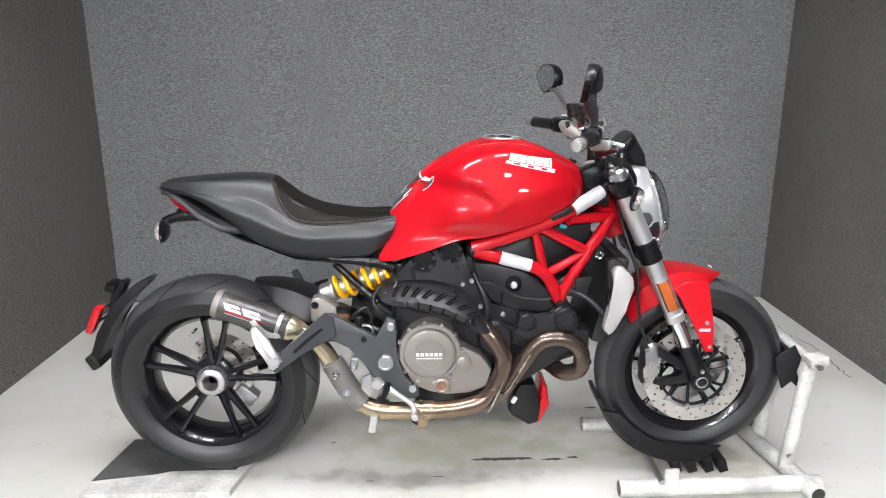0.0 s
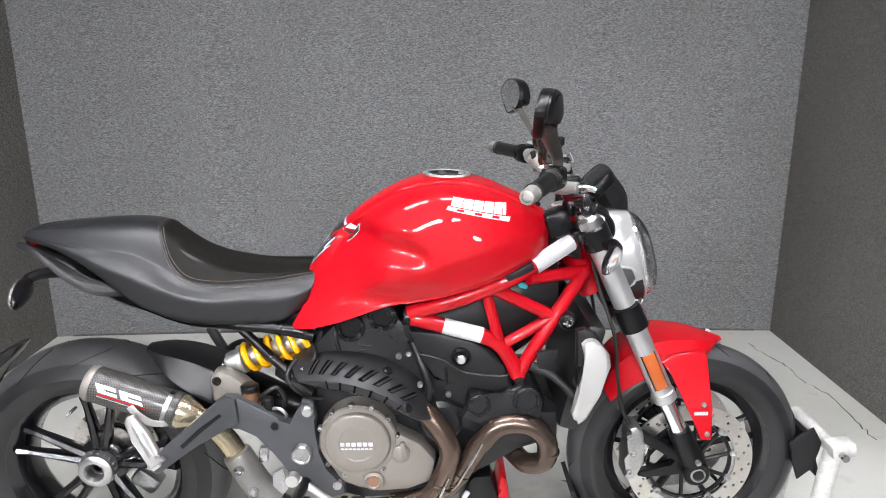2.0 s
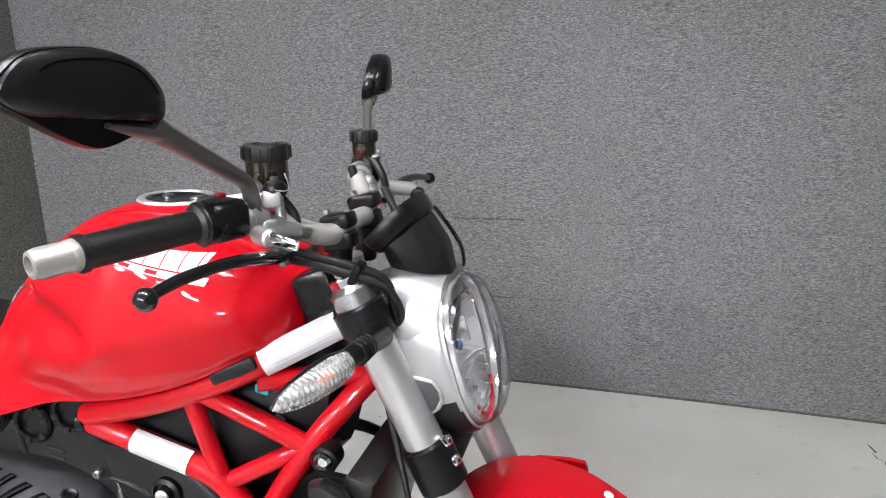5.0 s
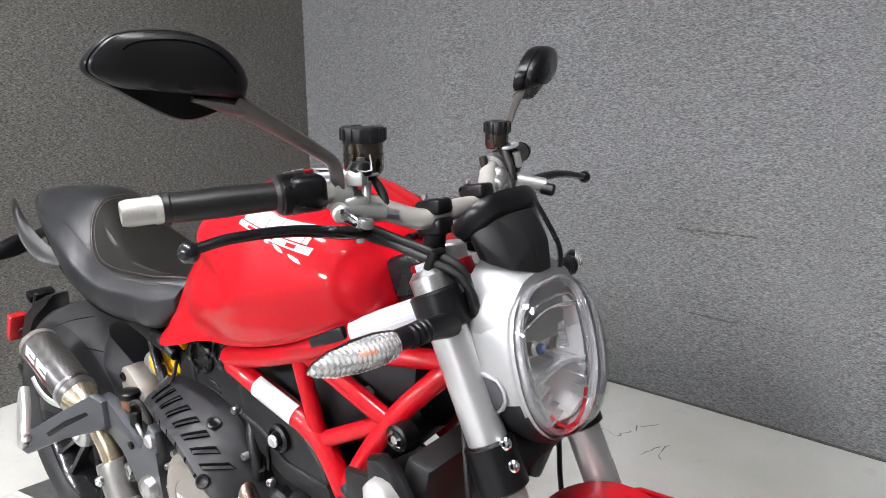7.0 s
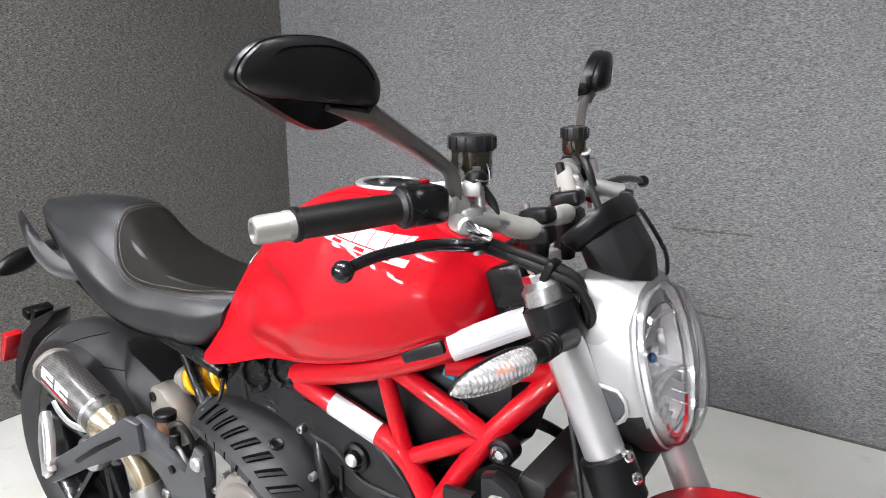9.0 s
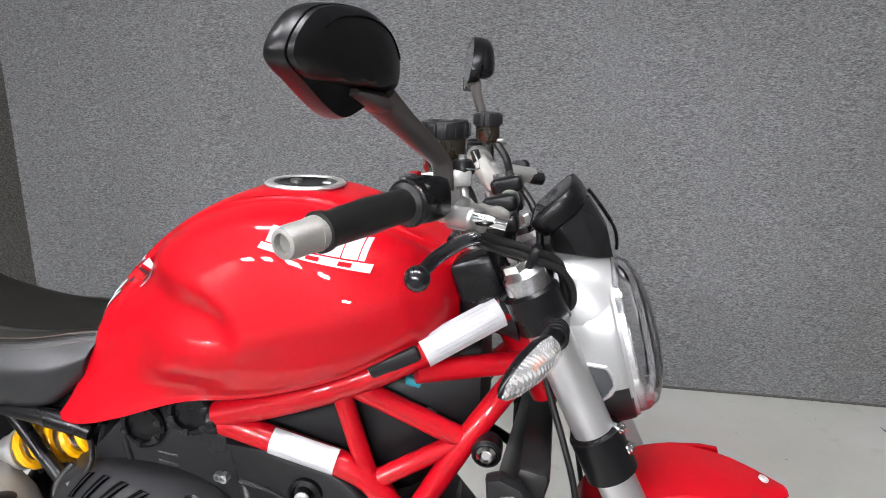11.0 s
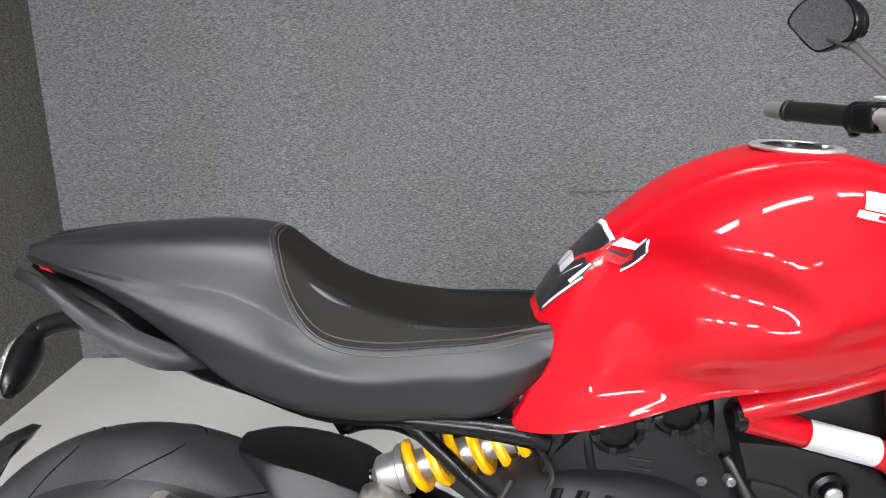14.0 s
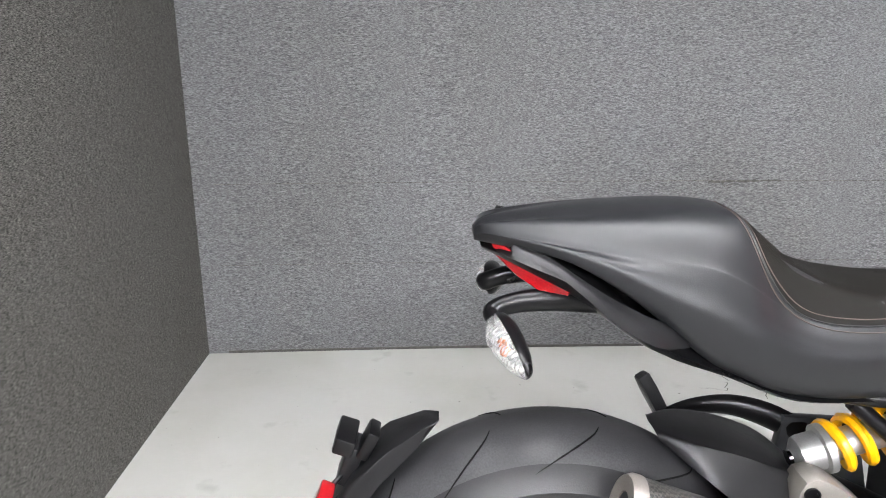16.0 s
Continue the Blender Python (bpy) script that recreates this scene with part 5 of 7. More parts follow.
# wiring behind the cylinders
part("loom", sweep([(.635, -.07, .76), (.636, -.098, .735), (.640, -.104, .700), (.648, -.10, .672)], 0.006, 10, 5), CABLE, bike)
part("loom", sweep([(.565, -.09, .72), (.590, -.12, .685), (.575, -.13, .655)], 0.004, 8, 5), CABLE, bike)
part("knurled_screw", rod((.575, -.12, .655), (.560, -.14, .645), 0.009, 12), STEEL, bike)
part("hose", sweep([(.82, -.10, .70), (.845, -.13, .65), (.86, -.135, .60), (.85, -.13, .55)], 0.010, 10, 5), CABLE, bike)
for p in ((.812, -.135, .688), (.838, -.140, .610), (.863, -.13, .59), (.905, -.14, .585)):
    part("case_screw", bolt(p, 0.007, 0.008), STEEL, bike)
# sump guard lamp-like box below the engine
bx = part("regulator", plate([(.932, .251), (.958, .330), (.968, .340), (1.012, .342), (1.036, .268), (1.030, .212), (.996, .200), (.940, .236)], -0.112, -0.040, 0.010), BLACK, bike, "black box with red side below the engine")
part("regulator_side", plate([(.998, .198), (1.034, .210), (1.062, .268), (1.052, .330), (1.036, .340), (1.030, .300), (1.036, .266)], -0.108, 0.010, 0.010), RED, bx)
part("regulator_plug", block((0.014, 0.01, 0.022), pose(.948, -.116, .292, 0, 32, 0), 0.003), WHITELABEL, bx)

# ---- trellis frame ----
fr = part("trellis_frame", rod((1.175, 0, .985), (1.270, 0, .800), 0.036, 24), RED, bike, "glossy red tubular trellis frame")


def frame_tube(pts, r=0.0165, n=5):
    for s in (1, -1):
        part("frame_tube", sweep([(x, y * s, z) for x, y, z in pts], r, 16, n), RED, fr)


frame_tube([(.812, -.140, .789), (.918, -.142, .820), (1.015, -.140, .856), (1.095, -.124, .892), (1.200, -.070, .942)], 0.0185)
frame_tube([(.815, -.138, .780), (.890, -.140, .760), (.980, -.138, .733), (1.025, -.134, .708), (1.050, -.130, .672), (1.070, -.126, .628)], 0.0185)
frame_tube([(.992, -.140, .843), (1.026, -.134, .709)], 0.0135, 1)
frame_tube([(1.006, -.138, .850), (1.150, -.112, .770)], 0.0150, 1)
frame_tube([(1.036, -.132, .708), (1.152, -.112, .768)], 0.0135, 1)
frame_tube([(1.074, -.126, .632), (1.156, -.112, .768), (1.235, -.058, .862)], 0.0165, 4)
frame_tube([(1.090, -.122, .866), (1.240, -.050, .862)], 0.0155, 1)
for s in (1, -1):
    part("tube_plug", rod((.818, -.140 * s, .782), (.800, -.142 * s, .780), 0.0195, 18, bev=0.004), BLACK, fr)
    part("frame_foot", rod((1.070, -.110 * s, .632), (1.072, -.140 * s, .628), 0.017, 18, bev=0.003), RED, fr)
part("engine_bolt", bolt((1.074, -.135, .615), 0.011, 0.008), BLACK, fr)


def wrap_label(a, b, r, name, rows):
    """A white label wrapped half round a tube, with grey print bars."""
    a, b = Vector(a), Vector(b)
    m = aim(a, b)
    ln = (b - a).length
    up = m.inverted().to_3x3() @ Vector((0, -1, 0.25))
    mid = math.atan2(up.y, up.x)
    bm = bmesh.new()
    skin(bm, [[m @ Vector((r * math.cos(mid + v), r * math.sin(mid + v), ln * u)) for v in (-1.25 + 2.5 * j / 12 for j in range(13))] for u in (0, 1)], closed=False, caps=False)
    lab = part(name, bm, WHITELABEL, fr, "white printed warning label")
    for k in range(rows):
        v = -0.9 + 1.8 * (k + 0.5) / rows
        bm = bmesh.new()
        u0, u1 = 0.08 + 0.1 * ((k * 7) % 3) / 3, 0.93 - 0.25 * ((k * 5) % 4) / 4
        skin(bm, [[m @ Vector(((r + 0.0004) * math.cos(mid + w), (r + 0.0004) * math.sin(mid + w), ln * u)) for w in (v - 0.028, v + 0.028)] for u in (u0, u1)], closed=False, caps=False)
        part("print_bar", bm, LABELGREY, lab)


wrap_label((.893, -.140, .7595), (.983, -.138, .7335), 0.0200, "warning_label", 6)
wrap_label((1.100, -.1225, .8945), (1.194, -.0735, .9390), 0.0216, "warning_label", 7)
part("frame_pad", block((0.070, 0.012, 0.020), pose(1.068, -.146, .888, 0, -26, 8), 0.004), MATTE, fr, "black rubber pad on the frame tube")
# front frame bolt with rubber ring
fb = part("frame_bolt", lathe([(0.020, -0.02), (0.020, 0.006), (0.016, 0.009), (0.014, 0.006), (0.001, 0.006)], side(1.186, -.128, .762), 28), BLACK, bike)
part("bolt_head", lathe([(0.0135, 0.004), (0.0135, 0.010), (0.009, 0.014), (0.006, 0.011), (0.001, 0.011)], side(1.186, -.128, .762), 20), CHROME, fb)
# dark things behind the frame
part("airbox", loft([
    [(.80, 0, .80), (.80, -.08, .79), (.80, -.10, .70), (.80, 0, .62)],
    [(.92, 0, .85), (.92, -.09, .83), (.92, -.11, .70), (.92, 0, .60)],
    [(1.06, 0, .88), (1.06, -.09, .86), (1.06, -.10, .72), (1.06, 0, .62)],
    [(1.17, 0, .90), (1.17, -.06, .88), (1.17, -.07, .78), (1.17, 0, .72)]], 3, 3), MATTE, bike, "matte black airbox between the frame tubes")
part("connector", block((0.022, 0.012, 0.014), pose(1.082, -.098, .842, 0, 12, 0), 0.003), TEAL, bike, "teal plastic wiring connector")
part("connector", block((0.018, 0.012, 0.018), pose(1.105, -.105, .796, 0, 30, 0), 0.004), STEEL, bike)

# radiator and its silver side fins
part("radiator", block((0.045, 0.33, 0.27), pose(1.218, 0, .630, 0, 14, 0), 0.012), CABLE, bike, "black radiator behind the front wheel")
for s in (-1, 1):
    sh = part("radiator_shroud", plate([(1.192, .766), (1.210, .772), (1.236, .760), (1.275, .700), (1.268, .655), (1.235, .560), (1.208, .555), (1.208, .640), (1.196, .680)], s * 0.175, s * 0.205, 0.010), MATTE, bike, "matte black radiator side shroud")
    fin = plate([(1.203, .738), (1.226, .751), (1.247, .737), (1.270, .687), (1.222, .560), (1.203, .555), (1.186, .570), (1.214, .681)], s * 0.194, s * 0.224, 0.010, smooth=2)
    part("radiator_fin", fin, FINSILVER, sh, "satin silver radiator fin")
    part("shroud_brace", sweep([(1.10, s * .15, .660), (1.15, s * .165, .640), (1.205, s * .19, .590)], [.012, .010, .010], 10, 3), MATTE, sh)
part("horn_bracket", plate([(1.11, .70), (1.16, .705), (1.15, .655), (1.115, .64)], -0.165, -0.15, 0.004), MATTE, bike)

# ---- front fork ----
def on_fork(z, y=-0.107):
    return Vector((1.221 + (1.013 - z) * 0.4672, y, z))


def fork_piece(z0, z1, r, s, seg=28, bev=0.002, r2=None):
    return rod(on_fork(z0, s * 0.107), on_fork(z1, s * 0.107), r, seg, bev=bev, r2=r2)


for s in (-1, 1):
    leg = part("fork_leg", fork_piece(0.955, 0.795, 0.0270, s), FORK, bike, "satin silver upside-down fork leg")
    part("fork_tube", fork_piece(0.735, 0.560, 0.0265, s), FORK, leg)
    part("fork_ring", fork_piece(0.572, 0.548, 0.0290, s), FORK, leg)
    part("stanchion", fork_piece(0.550, 0.40, 0.0215, s), CHROME, leg)
    part("fork_foot", fork_piece(0.468, 0.345, 0.0265, s, r2=0.031), BLACK, leg, "black fork foot")
    part("axle_clamp", lathe([(0.033, -0.028), (0.033, 0.020), (0.028, 0.026), (0.020, 0.026), (0.018, 0.016), (0.001, 0.016)], pose(1.525, s * 0.108, .353, 90 if s < 0 else -90), 28), BLACK, leg)
    part("axle_end", lathe([(0.0185, 0.012), (0.0185, 0.029), (0.015, 0.030), (0.013, 0.024), (0.001, 0.024)], pose(1.525, s * 0.108, .353, 90 if s < 0 else -90), 24), STEEL, leg)
    part("clamp_bolt", bolt((1.520, -.140, .392), 0.007, 0.006) if s < 0 else bolt((1.520, .130, .392), 0.007), STEEL, leg)
    part("fork_cap", fork_piece(1.010, 0.975, 0.0285, s, bev=0.009), STEEL, leg, "bright domed fork cap with adjuster")
    part("fork_nut", fork_piece(1.020, 1.008, 0.0215, s, 6, bev=0.002), CHROME, leg)
    part("fork_adjuster", fork_piece(1.034, 1.020, 0.0105, s, 6), ALU, leg)
    # brake caliper on its black arm
    cal = part("brake_caliper", plate([(1.350, .472), (1.368, .480), (1.386, .464), (1.392, .440), (1.384, .424), (1.394, .408), (1.392, .372), (1.376, .336), (1.356, .328), (1.345, .342), (1.352, .392), (1.346, .404), (1.356, .440)], s * 0.055, s * 0.118, 0.008), STEEL, leg, "polished radial brake caliper")
    for cz, cx in ((.455, 1.352), (.405, 1.365), (.355, 1.358)):
        part("caliper_bolt", bolt((cx, s * 0.118 - (0 if s < 0 else 0.0), cz), 0.008, 0.008, m=pose(cx, s * 0.117, cz, 90 if s < 0 else -90)), STEEL, cal)
    part("caliper_arm", plate([(1.380, .462), (1.400, .455), (1.500, .392), (1.515, .360), (1.505, .340), (1.400, .330), (1.385, .335), (1.388, .350), (1.470, .362), (1.480, .380), (1.395, .425)], s * 0.085, s * 0.108, 0.004), BLACK, leg)
    part("brake_line", sweep([on_fork(0.93, s * 0.075) + Vector((-.02, 0, 0)), (1.262, s * .085, .84), (1.300, s * .118, .72), (1.312, s * .120, .62), (1.330, s * .115, .53), (1.355, s * .105, .480)], 0.0045, 10, 6), CABLE, leg)
    part("amber_reflector", block((0.014, 0.030, 0.098), Matrix.Translation(on_fork(0.632, s * 0.129) + Vector((0.0, 0, 0))) @ pose(0, 0, 0, 0, -25, 0) @ pose(0, 0, 0, 0, 0, 90), 0.003), AMBER, leg, "amber side reflector")
    part("reflector_frame", block((0.010, 0.036, 0.104), Matrix.Translation(on_fork(0.632, s * 0.124)) @ pose(0, 0, 0, 0, -25, 0) @ pose(0, 0, 0, 0, 0, 90), 0.003), BLACK, leg)
part("axle", rod((1.525, -.10, .353), (1.525, .10, .353), 0.012), STEEL, bike)


def fork_box(z, off, size, bev):
    return block(size, Matrix.Translation(on_fork(z, 0) + Vector(off)) @ pose(0, 0, 0, 0, -25, 0), bev)


low = fork_box(0.768, (-0.005, 0, 0), (0.066, 0.205, 0.055), 0.012)
for s in (-1, 1):
    lathe([(0.030, 0.0), (0.0345, 0.003), (0.0345, 0.064), (0.030, 0.067)], aim(on_fork(0.735, s * 0.107), on_fork(0.9, s * 0.107)), 28, low)
yoke = part("lower_yoke", low, BLACK, bike, "black lower triple clamp")
for z in (.795, .768):
    for s in (-1, 1):
        p = on_fork(z, s * 0.112) + Vector((0.030, 0, 0.010))
        part("yoke_bolt", lathe([(0.008, -0.006), (0.008, 0.006), (0.005, 0.008), (0.003, 0.004), (0.001, 0.004)], aim(p, p + Vector((0.4, s * 0.55, 0.18))), 16), CHROME, yoke)
up = fork_box(0.968, (-0.012, 0, 0), (0.075, 0.200, 0.030), 0.010)
for s in (-1, 1):
    lathe([(0.030, 0.0), (0.035, 0.003), (0.036, 0.050), (0.032, 0.054)], aim(on_fork(0.935, s * 0.107), on_fork(1.1, s * 0.107)), 28, up)
yk = part("upper_yoke", up, BLACK, bike, "black upper triple clamp")
part("steering_stem", rod((1.185, 0, .985), (1.180, 0, 1.02), 0.022, 20, bev=0.003), ALU, yk)
# ignition and master box behind the yoke
part("key_housing", block((0.060, 0.07, 0.06), pose(1.165, -.055, .985, 0, -20, 0), 0.010), BLACK, bike)
part("yoke_cover", loft([
    [(1.130, 0, .99), (1.130, -.055, .98), (1.135, -.060, .93), (1.135, 0, .91)],
    [(1.170, 0, .98), (1.170, -.075, .97), (1.175, -.075, .92), (1.175, 0, .90)],
    [(1.215, 0, .96), (1.215, -.075, .95), (1.220, -.070, .90), (1.220, 0, .88)]], 3, 3), MATTE, bike, "black plastic cover between tank and fork")

# ---- front mudguard ----
fend = part("front_mudguard", loft([
    [(1.296, 0, .560), (1.296, -.050, .558), (1.297, -.058, .555), (1.310, -.076, .530), (1.316, -.066, .530), (1.308, 0, .548)],
    [(1.322, 0, .622), (1.322, -.062, .619), (1.324, -.069, .614), (1.342, -.090, .572), (1.348, -.080, .575), (1.332, 0, .610)],
    [(1.378, 0, .668), (1.378, -.066, .665), (1.380, -.074, .660), (1.402, -.100, .616), (1.408, -.090, .616), (1.386, 0, .656)],
    [(1.440, 0, .690), (1.440, -.064, .687), (1.443, -.072, .682), (1.462, -.103, .640), (1.466, -.092, .636), (1.444, 0, .677)],
    [(1.510, 0, .687), (1.510, -.056, .684), (1.512, -.064, .680), (1.518, -.092, .648), (1.520, -.082, .644), (1.512, 0, .674)],
    [(1.555, 0, .678), (1.555, -.040, .676), (1.556, -.046, .673), (1.550, -.062, .650), (1.550, -.054, .646), (1.555, 0, .667)],
    [(1.602, 0, .668), (1.601, -.010, .667), (1.600, -.014, .666), (1.590, -.016, .660), (1.588, -.013, .658), (1.594, 0, .662)]], 5, 3), RED, bike, "glossy red front mudguard with a pointed nose", sharp=35)
for s in (-1, 1):
    leaf = plate([(1.415, .648), (1.450, .668), (1.500, .672), (1.526, .668), (1.530, .655), (1.541, .535), (1.540, .464), (1.514, .464), (1.494, .515), (1.446, .622)], -0.006, 0.006, 0.004)
    for v in leaf.verts:
        v.co.y += s * (0.098 + 0.055 * max(0.0, min(1.0, (0.68 - v.co.z) / 0.22)) ** 0.8)
    lf = part("mudguard_leg", leaf, RED, fend, "red mudguard side leg reaching to the fork")
    for bx_, bz_ in ((1.520, .550), (1.528, .480)):
        yy = s * (0.104 + 0.055 * max(0.0, min(1.0, (0.68 - bz_) / 0.22)) ** 0.8)
        part("mudguard_screw", bolt((bx_, yy, bz_), 0.006, 0.004, m=pose(bx_, yy, bz_, 90 if s < 0 else -90)), STEEL, lf)
    bm = bmesh.new()
    for k in range(5):
        block((0.0058, 0.001, 0.009), pose(1.499 + 0.0068 * k, s * (0.1045 + 0.055 * (0.16 / 0.22) ** 0.8), .530, 0, 0, 0), 0, bm=bm)
    part("mudguard_mark", bm, WHITELABEL, lf)
part("mudguard_badge", lathe([(0.007, -0.002), (0.007, 0.0015), (0.001, 0.003)], pose(1.565, -0.012, .690, 0, 22, 0), 18), WHITELABEL, fend)

# ---- headlight ----
hl_c = Vector((1.355, 0, .890))
tilt = 15


def face(u, v, w):
    """A point of the lamp's face: u sideways, v up, w forward."""
    a = radians(tilt)
    return (hl_c.x + w * math.cos(a) - v * math.sin(a) * 1.0, u, hl_c.z + v * math.cos(a) + w * math.sin(a))


def lamp_ring(k, w, n=40, wide=0.098, high=0.108):
    pts = []
    for j in range(n):
        a = math.tau * j / n
        u, v = math.cos(a), math.sin(a)
        sq = 1.0 + 0.10 * (abs(u * v) * 2) ** 1.5
        taper = 1.0 - (0.20 * max(0.0, -v) ** 1.6) - 0.07 * max(0.0, v) ** 2
        pts.append(face(u * sq * taper * wide * k, v * sq * high * k * (1.0 if v > 0 else 1.02), w))
    return pts


bm = bmesh.new()
skin(bm, [lamp_ring(1.00, 0.004), lamp_ring(1.04, 0.0), lamp_ring(1.05, -0.008), lamp_ring(1.06, -0.030), lamp_ring(1.03, -0.060), lamp_ring(0.97, -0.078), lamp_ring(0.80, -0.088), lamp_ring(0.3, -0.09)], caps=False)
for f in bm.faces:
    if f.calc_center_median().z < 0.846 or f.calc_center_median().x < 1.262:
        f.material_index = 1
hl = part("headlight", bm, [SILVER, MATTE], bike, "oval headlight in a silver shell")
bm = bmesh.new()
skin(bm, [lamp_ring(1.012, -0.002), lamp_ring(1.014, 0.004), lamp_ring(1.004, 0.007), lamp_ring(0.992, 0.006), lamp_ring(0.988, 0.001)], caps=False)
part("bezel", bm, SILVER, hl, "thin bright rim round the lens")
bm = bmesh.new()
skin(bm, [lamp_ring(0.985, 0.006), lamp_ring(0.965, 0.020), lamp_ring(0.88, 0.034), lamp_ring(0.68, 0.045), lamp_ring(0.40, 0.051), lamp_ring(0.12, 0.053)], caps=False)
bm.faces.new([v for v in bm.verts][-40:])
lens = part("lens", bm, LENS, hl, "clear domed headlight lens")
lens.visible_shadow = False
def facet_ring(k, w, n=16, up=0.0):
    """A ring of the faceted reflector; neighbouring corners step in and out."""
    return [face(math.cos(a) * 0.096 * k, math.sin(a) * 0.104 * k, w + (0.003 if j % 2 else -0.003)) for j, a in enumerate(math.tau * (i + 0.5) / n for i in range(n))]


bm = bmesh.new()
skin(bm, [facet_ring(0.90, 0.002), facet_ring(0.80, -0.012), facet_ring(0.62, -0.032), facet_ring(0.40, -0.050), facet_ring(0.18, -0.060), facet_ring(0.05, -0.062)], caps=False)
part("reflector_bowl", bm, BOWL, hl, "faceted chrome reflector", sharp=8)
# two lamp chambers: a curved roof over the upper one, a sloping ribbed shelf between, louvres at the lower corners
for v0, v1, w0, w1 in ((.052, .030, .012, -.040), (-.012, -.030, -.040, .010)):
    bm = bmesh.new()
    skin(bm, [[face(u, v0 * (1 - q) + v1 * q + 0.012 * (1 - (u / 0.07) ** 2), w0 * (1 - q) + w1 * q) for u in (-.068 + .017 * i for i in range(9))] for q in (0, 0.25, 0.5, 0.75, 1.0)], closed=False, caps=False)
    sh_ = part("reflector_shelf", bm, LINER, hl, sharp=5)
    mod = sh_.modifiers.new("solid", "SOLIDIFY")
    mod.thickness = 0.002
for u in (-.050, .050):
    part("reflector_wall", block((0.036, 0.0016, 0.040), Matrix.Translation(face(u, .012, -0.024)) @ pose(0, 0, 0, 0, -tilt, 10 if u > 0 else -10), 0.0006), LINER, hl)
for k in range(4):
    for sd in (-1, 1):
        part("side_louvre", block((0.020, 0.030, 0.0022), Matrix.Translation(face(sd * (.058 - .006 * k), -.034 - .013 * k, 0.004)) @ pose(0, 0, 0, sd * -24, -tilt + 20, 0), 0.0006), LINER, hl)
bm = bmesh.new()
skin(bm, [lamp_ring(0.965, 0.002), lamp_ring(0.955, 0.014), lamp_ring(0.930, 0.016), lamp_ring(0.915, 0.006), lamp_ring(0.885, 0.008), lamp_ring(0.86, -0.004)], caps=False)
part("lens_liner", bm, LINER, hl, "stepped chrome lining of the lens", sharp=20)
part("inner_rim", sweep([face(u, v, 0.008) for u, v in ((-.054, .070), (.054, .070), (.074, .02), (.064, -.046), (.034, -.084), (-.034, -.084), (-.064, -.046), (-.074, .02))], 0.0022, 8, 3, closed=True), CHROME, hl)
part("lamp_foot", sweep([face(u, v, 0.010) for u, v in ((-.050, -.066), (-.030, -.090), (0, -.100), (.030, -.090), (.050, -.066))], 0.0026, 8, 4), RED, hl, "red plastic strip at the lens foot")
bulb = part("bulb", rod(face(-.030, .016, -.050), face(-.030, .016, -.004), 0.010, 14, bev=0.003), ALU, hl)
part("bulb_tip", rod(face(-.030, .016, -.004), face(-.030, .016, .006), 0.0075, 14, bev=0.003), mat("blue_bulb_glass", (0.02, 0.06, 0.16), 0.1, coat=1.0), hl, "blue-tinted bulb tip")
# shell arms and dark lower insert
for s in (-1, 1):
    ins = plate([(1.292, .884), (1.334, .882), (1.346, .858), (1.332, .838), (1.308, .846)], -0.006, 0.006, 0.003)
    for v in ins.verts:
        v.co.y += s * 0.099
    part("shell_insert", ins, GREYCAST, hl, "grey insert in the lamp side")
    part("insert_edge", sweep([(1.292, s * .104, .885), (1.334, s * .105, .883), (1.347, s * .104, .858), (1.332, s * .100, .836), (1.308, s * .098, .844)], 0.003, 8, 2), SILVER, hl)
top_ = loft([
    [(1.262, 0, 1.018), (1.262, -.044, 1.014), (1.264, -.070, .994), (1.262, -.084, .950), (1.266, -.080, .900), (1.266, 0, .900)],
    [(1.300, 0, 1.018), (1.300, -.050, 1.013), (1.302, -.078, .990), (1.302, -.094, .950), (1.302, -.088, .900), (1.302, 0, .900)],
    [(1.336, 0, 1.006), (1.336, -.048, 1.001), (1.337, -.074, .980), (1.334, -.092, .945), (1.332, -.086, .900), (1.332, 0, .900)]], 3, 3)
part("lamp_top", top_, SILVER, hl)

# ---- instrument pod ----
bm = bmesh.new()
for sy in (-1, 1):
    for x, y, z in ((1.270, .070, 1.056), (1.292, .050, 1.080), (1.306, .018, 1.084), (1.331, .022, 1.044), (1.341, .015, 1.005), (1.320, .045, 1.012), (1.292, .058, 1.018), (1.256, .055, 1.046), (1.262, .040, 1.016)):
        bm.verts.new((x, y * sy - 0.005, z))
hull = bmesh.ops.convex_hull(bm, input=bm.verts[:])
bmesh.ops.delete(bm, geom=list({g for g in hull["geom_interior"] + hull["geom_unused"] if isinstance(g, bmesh.types.BMVert)}), context="VERTS")
bmesh.ops.dissolve_limit(bm, angle_limit=radians(4), verts=bm.verts[:], edges=bm.edges[:])
bmesh.ops.bevel(bm, geom=bm.edges[:], offset=0.0022, segments=2, affect="EDGES", profile=0.5)
dash = part("instrument_pod", bm, MATTE, bike, "black instrument pod over the headlight", sharp=25)


def slab_ring(k, w):
    """Rounded outline of the display housing, w along its face's normal."""
    pts = []
    for j in range(44):
        a = math.tau * j / 44
        c, t_ = math.cos(a), math.sin(a)
        u = math.copysign(abs(c) ** 0.55, c) * (0.076 - 0.006 * max(0.0, t_)) * k
        v = math.copysign(abs(t_) ** 0.55, t_) * 0.040 * k + 0.006 * (1 - (u / 0.076) ** 2) - 0.004
        pts.append((1.2655 + v * 0.71 - w * 0.71, u - 0.004, 1.0725 + v * 0.71 + w * 0.71))
    return pts


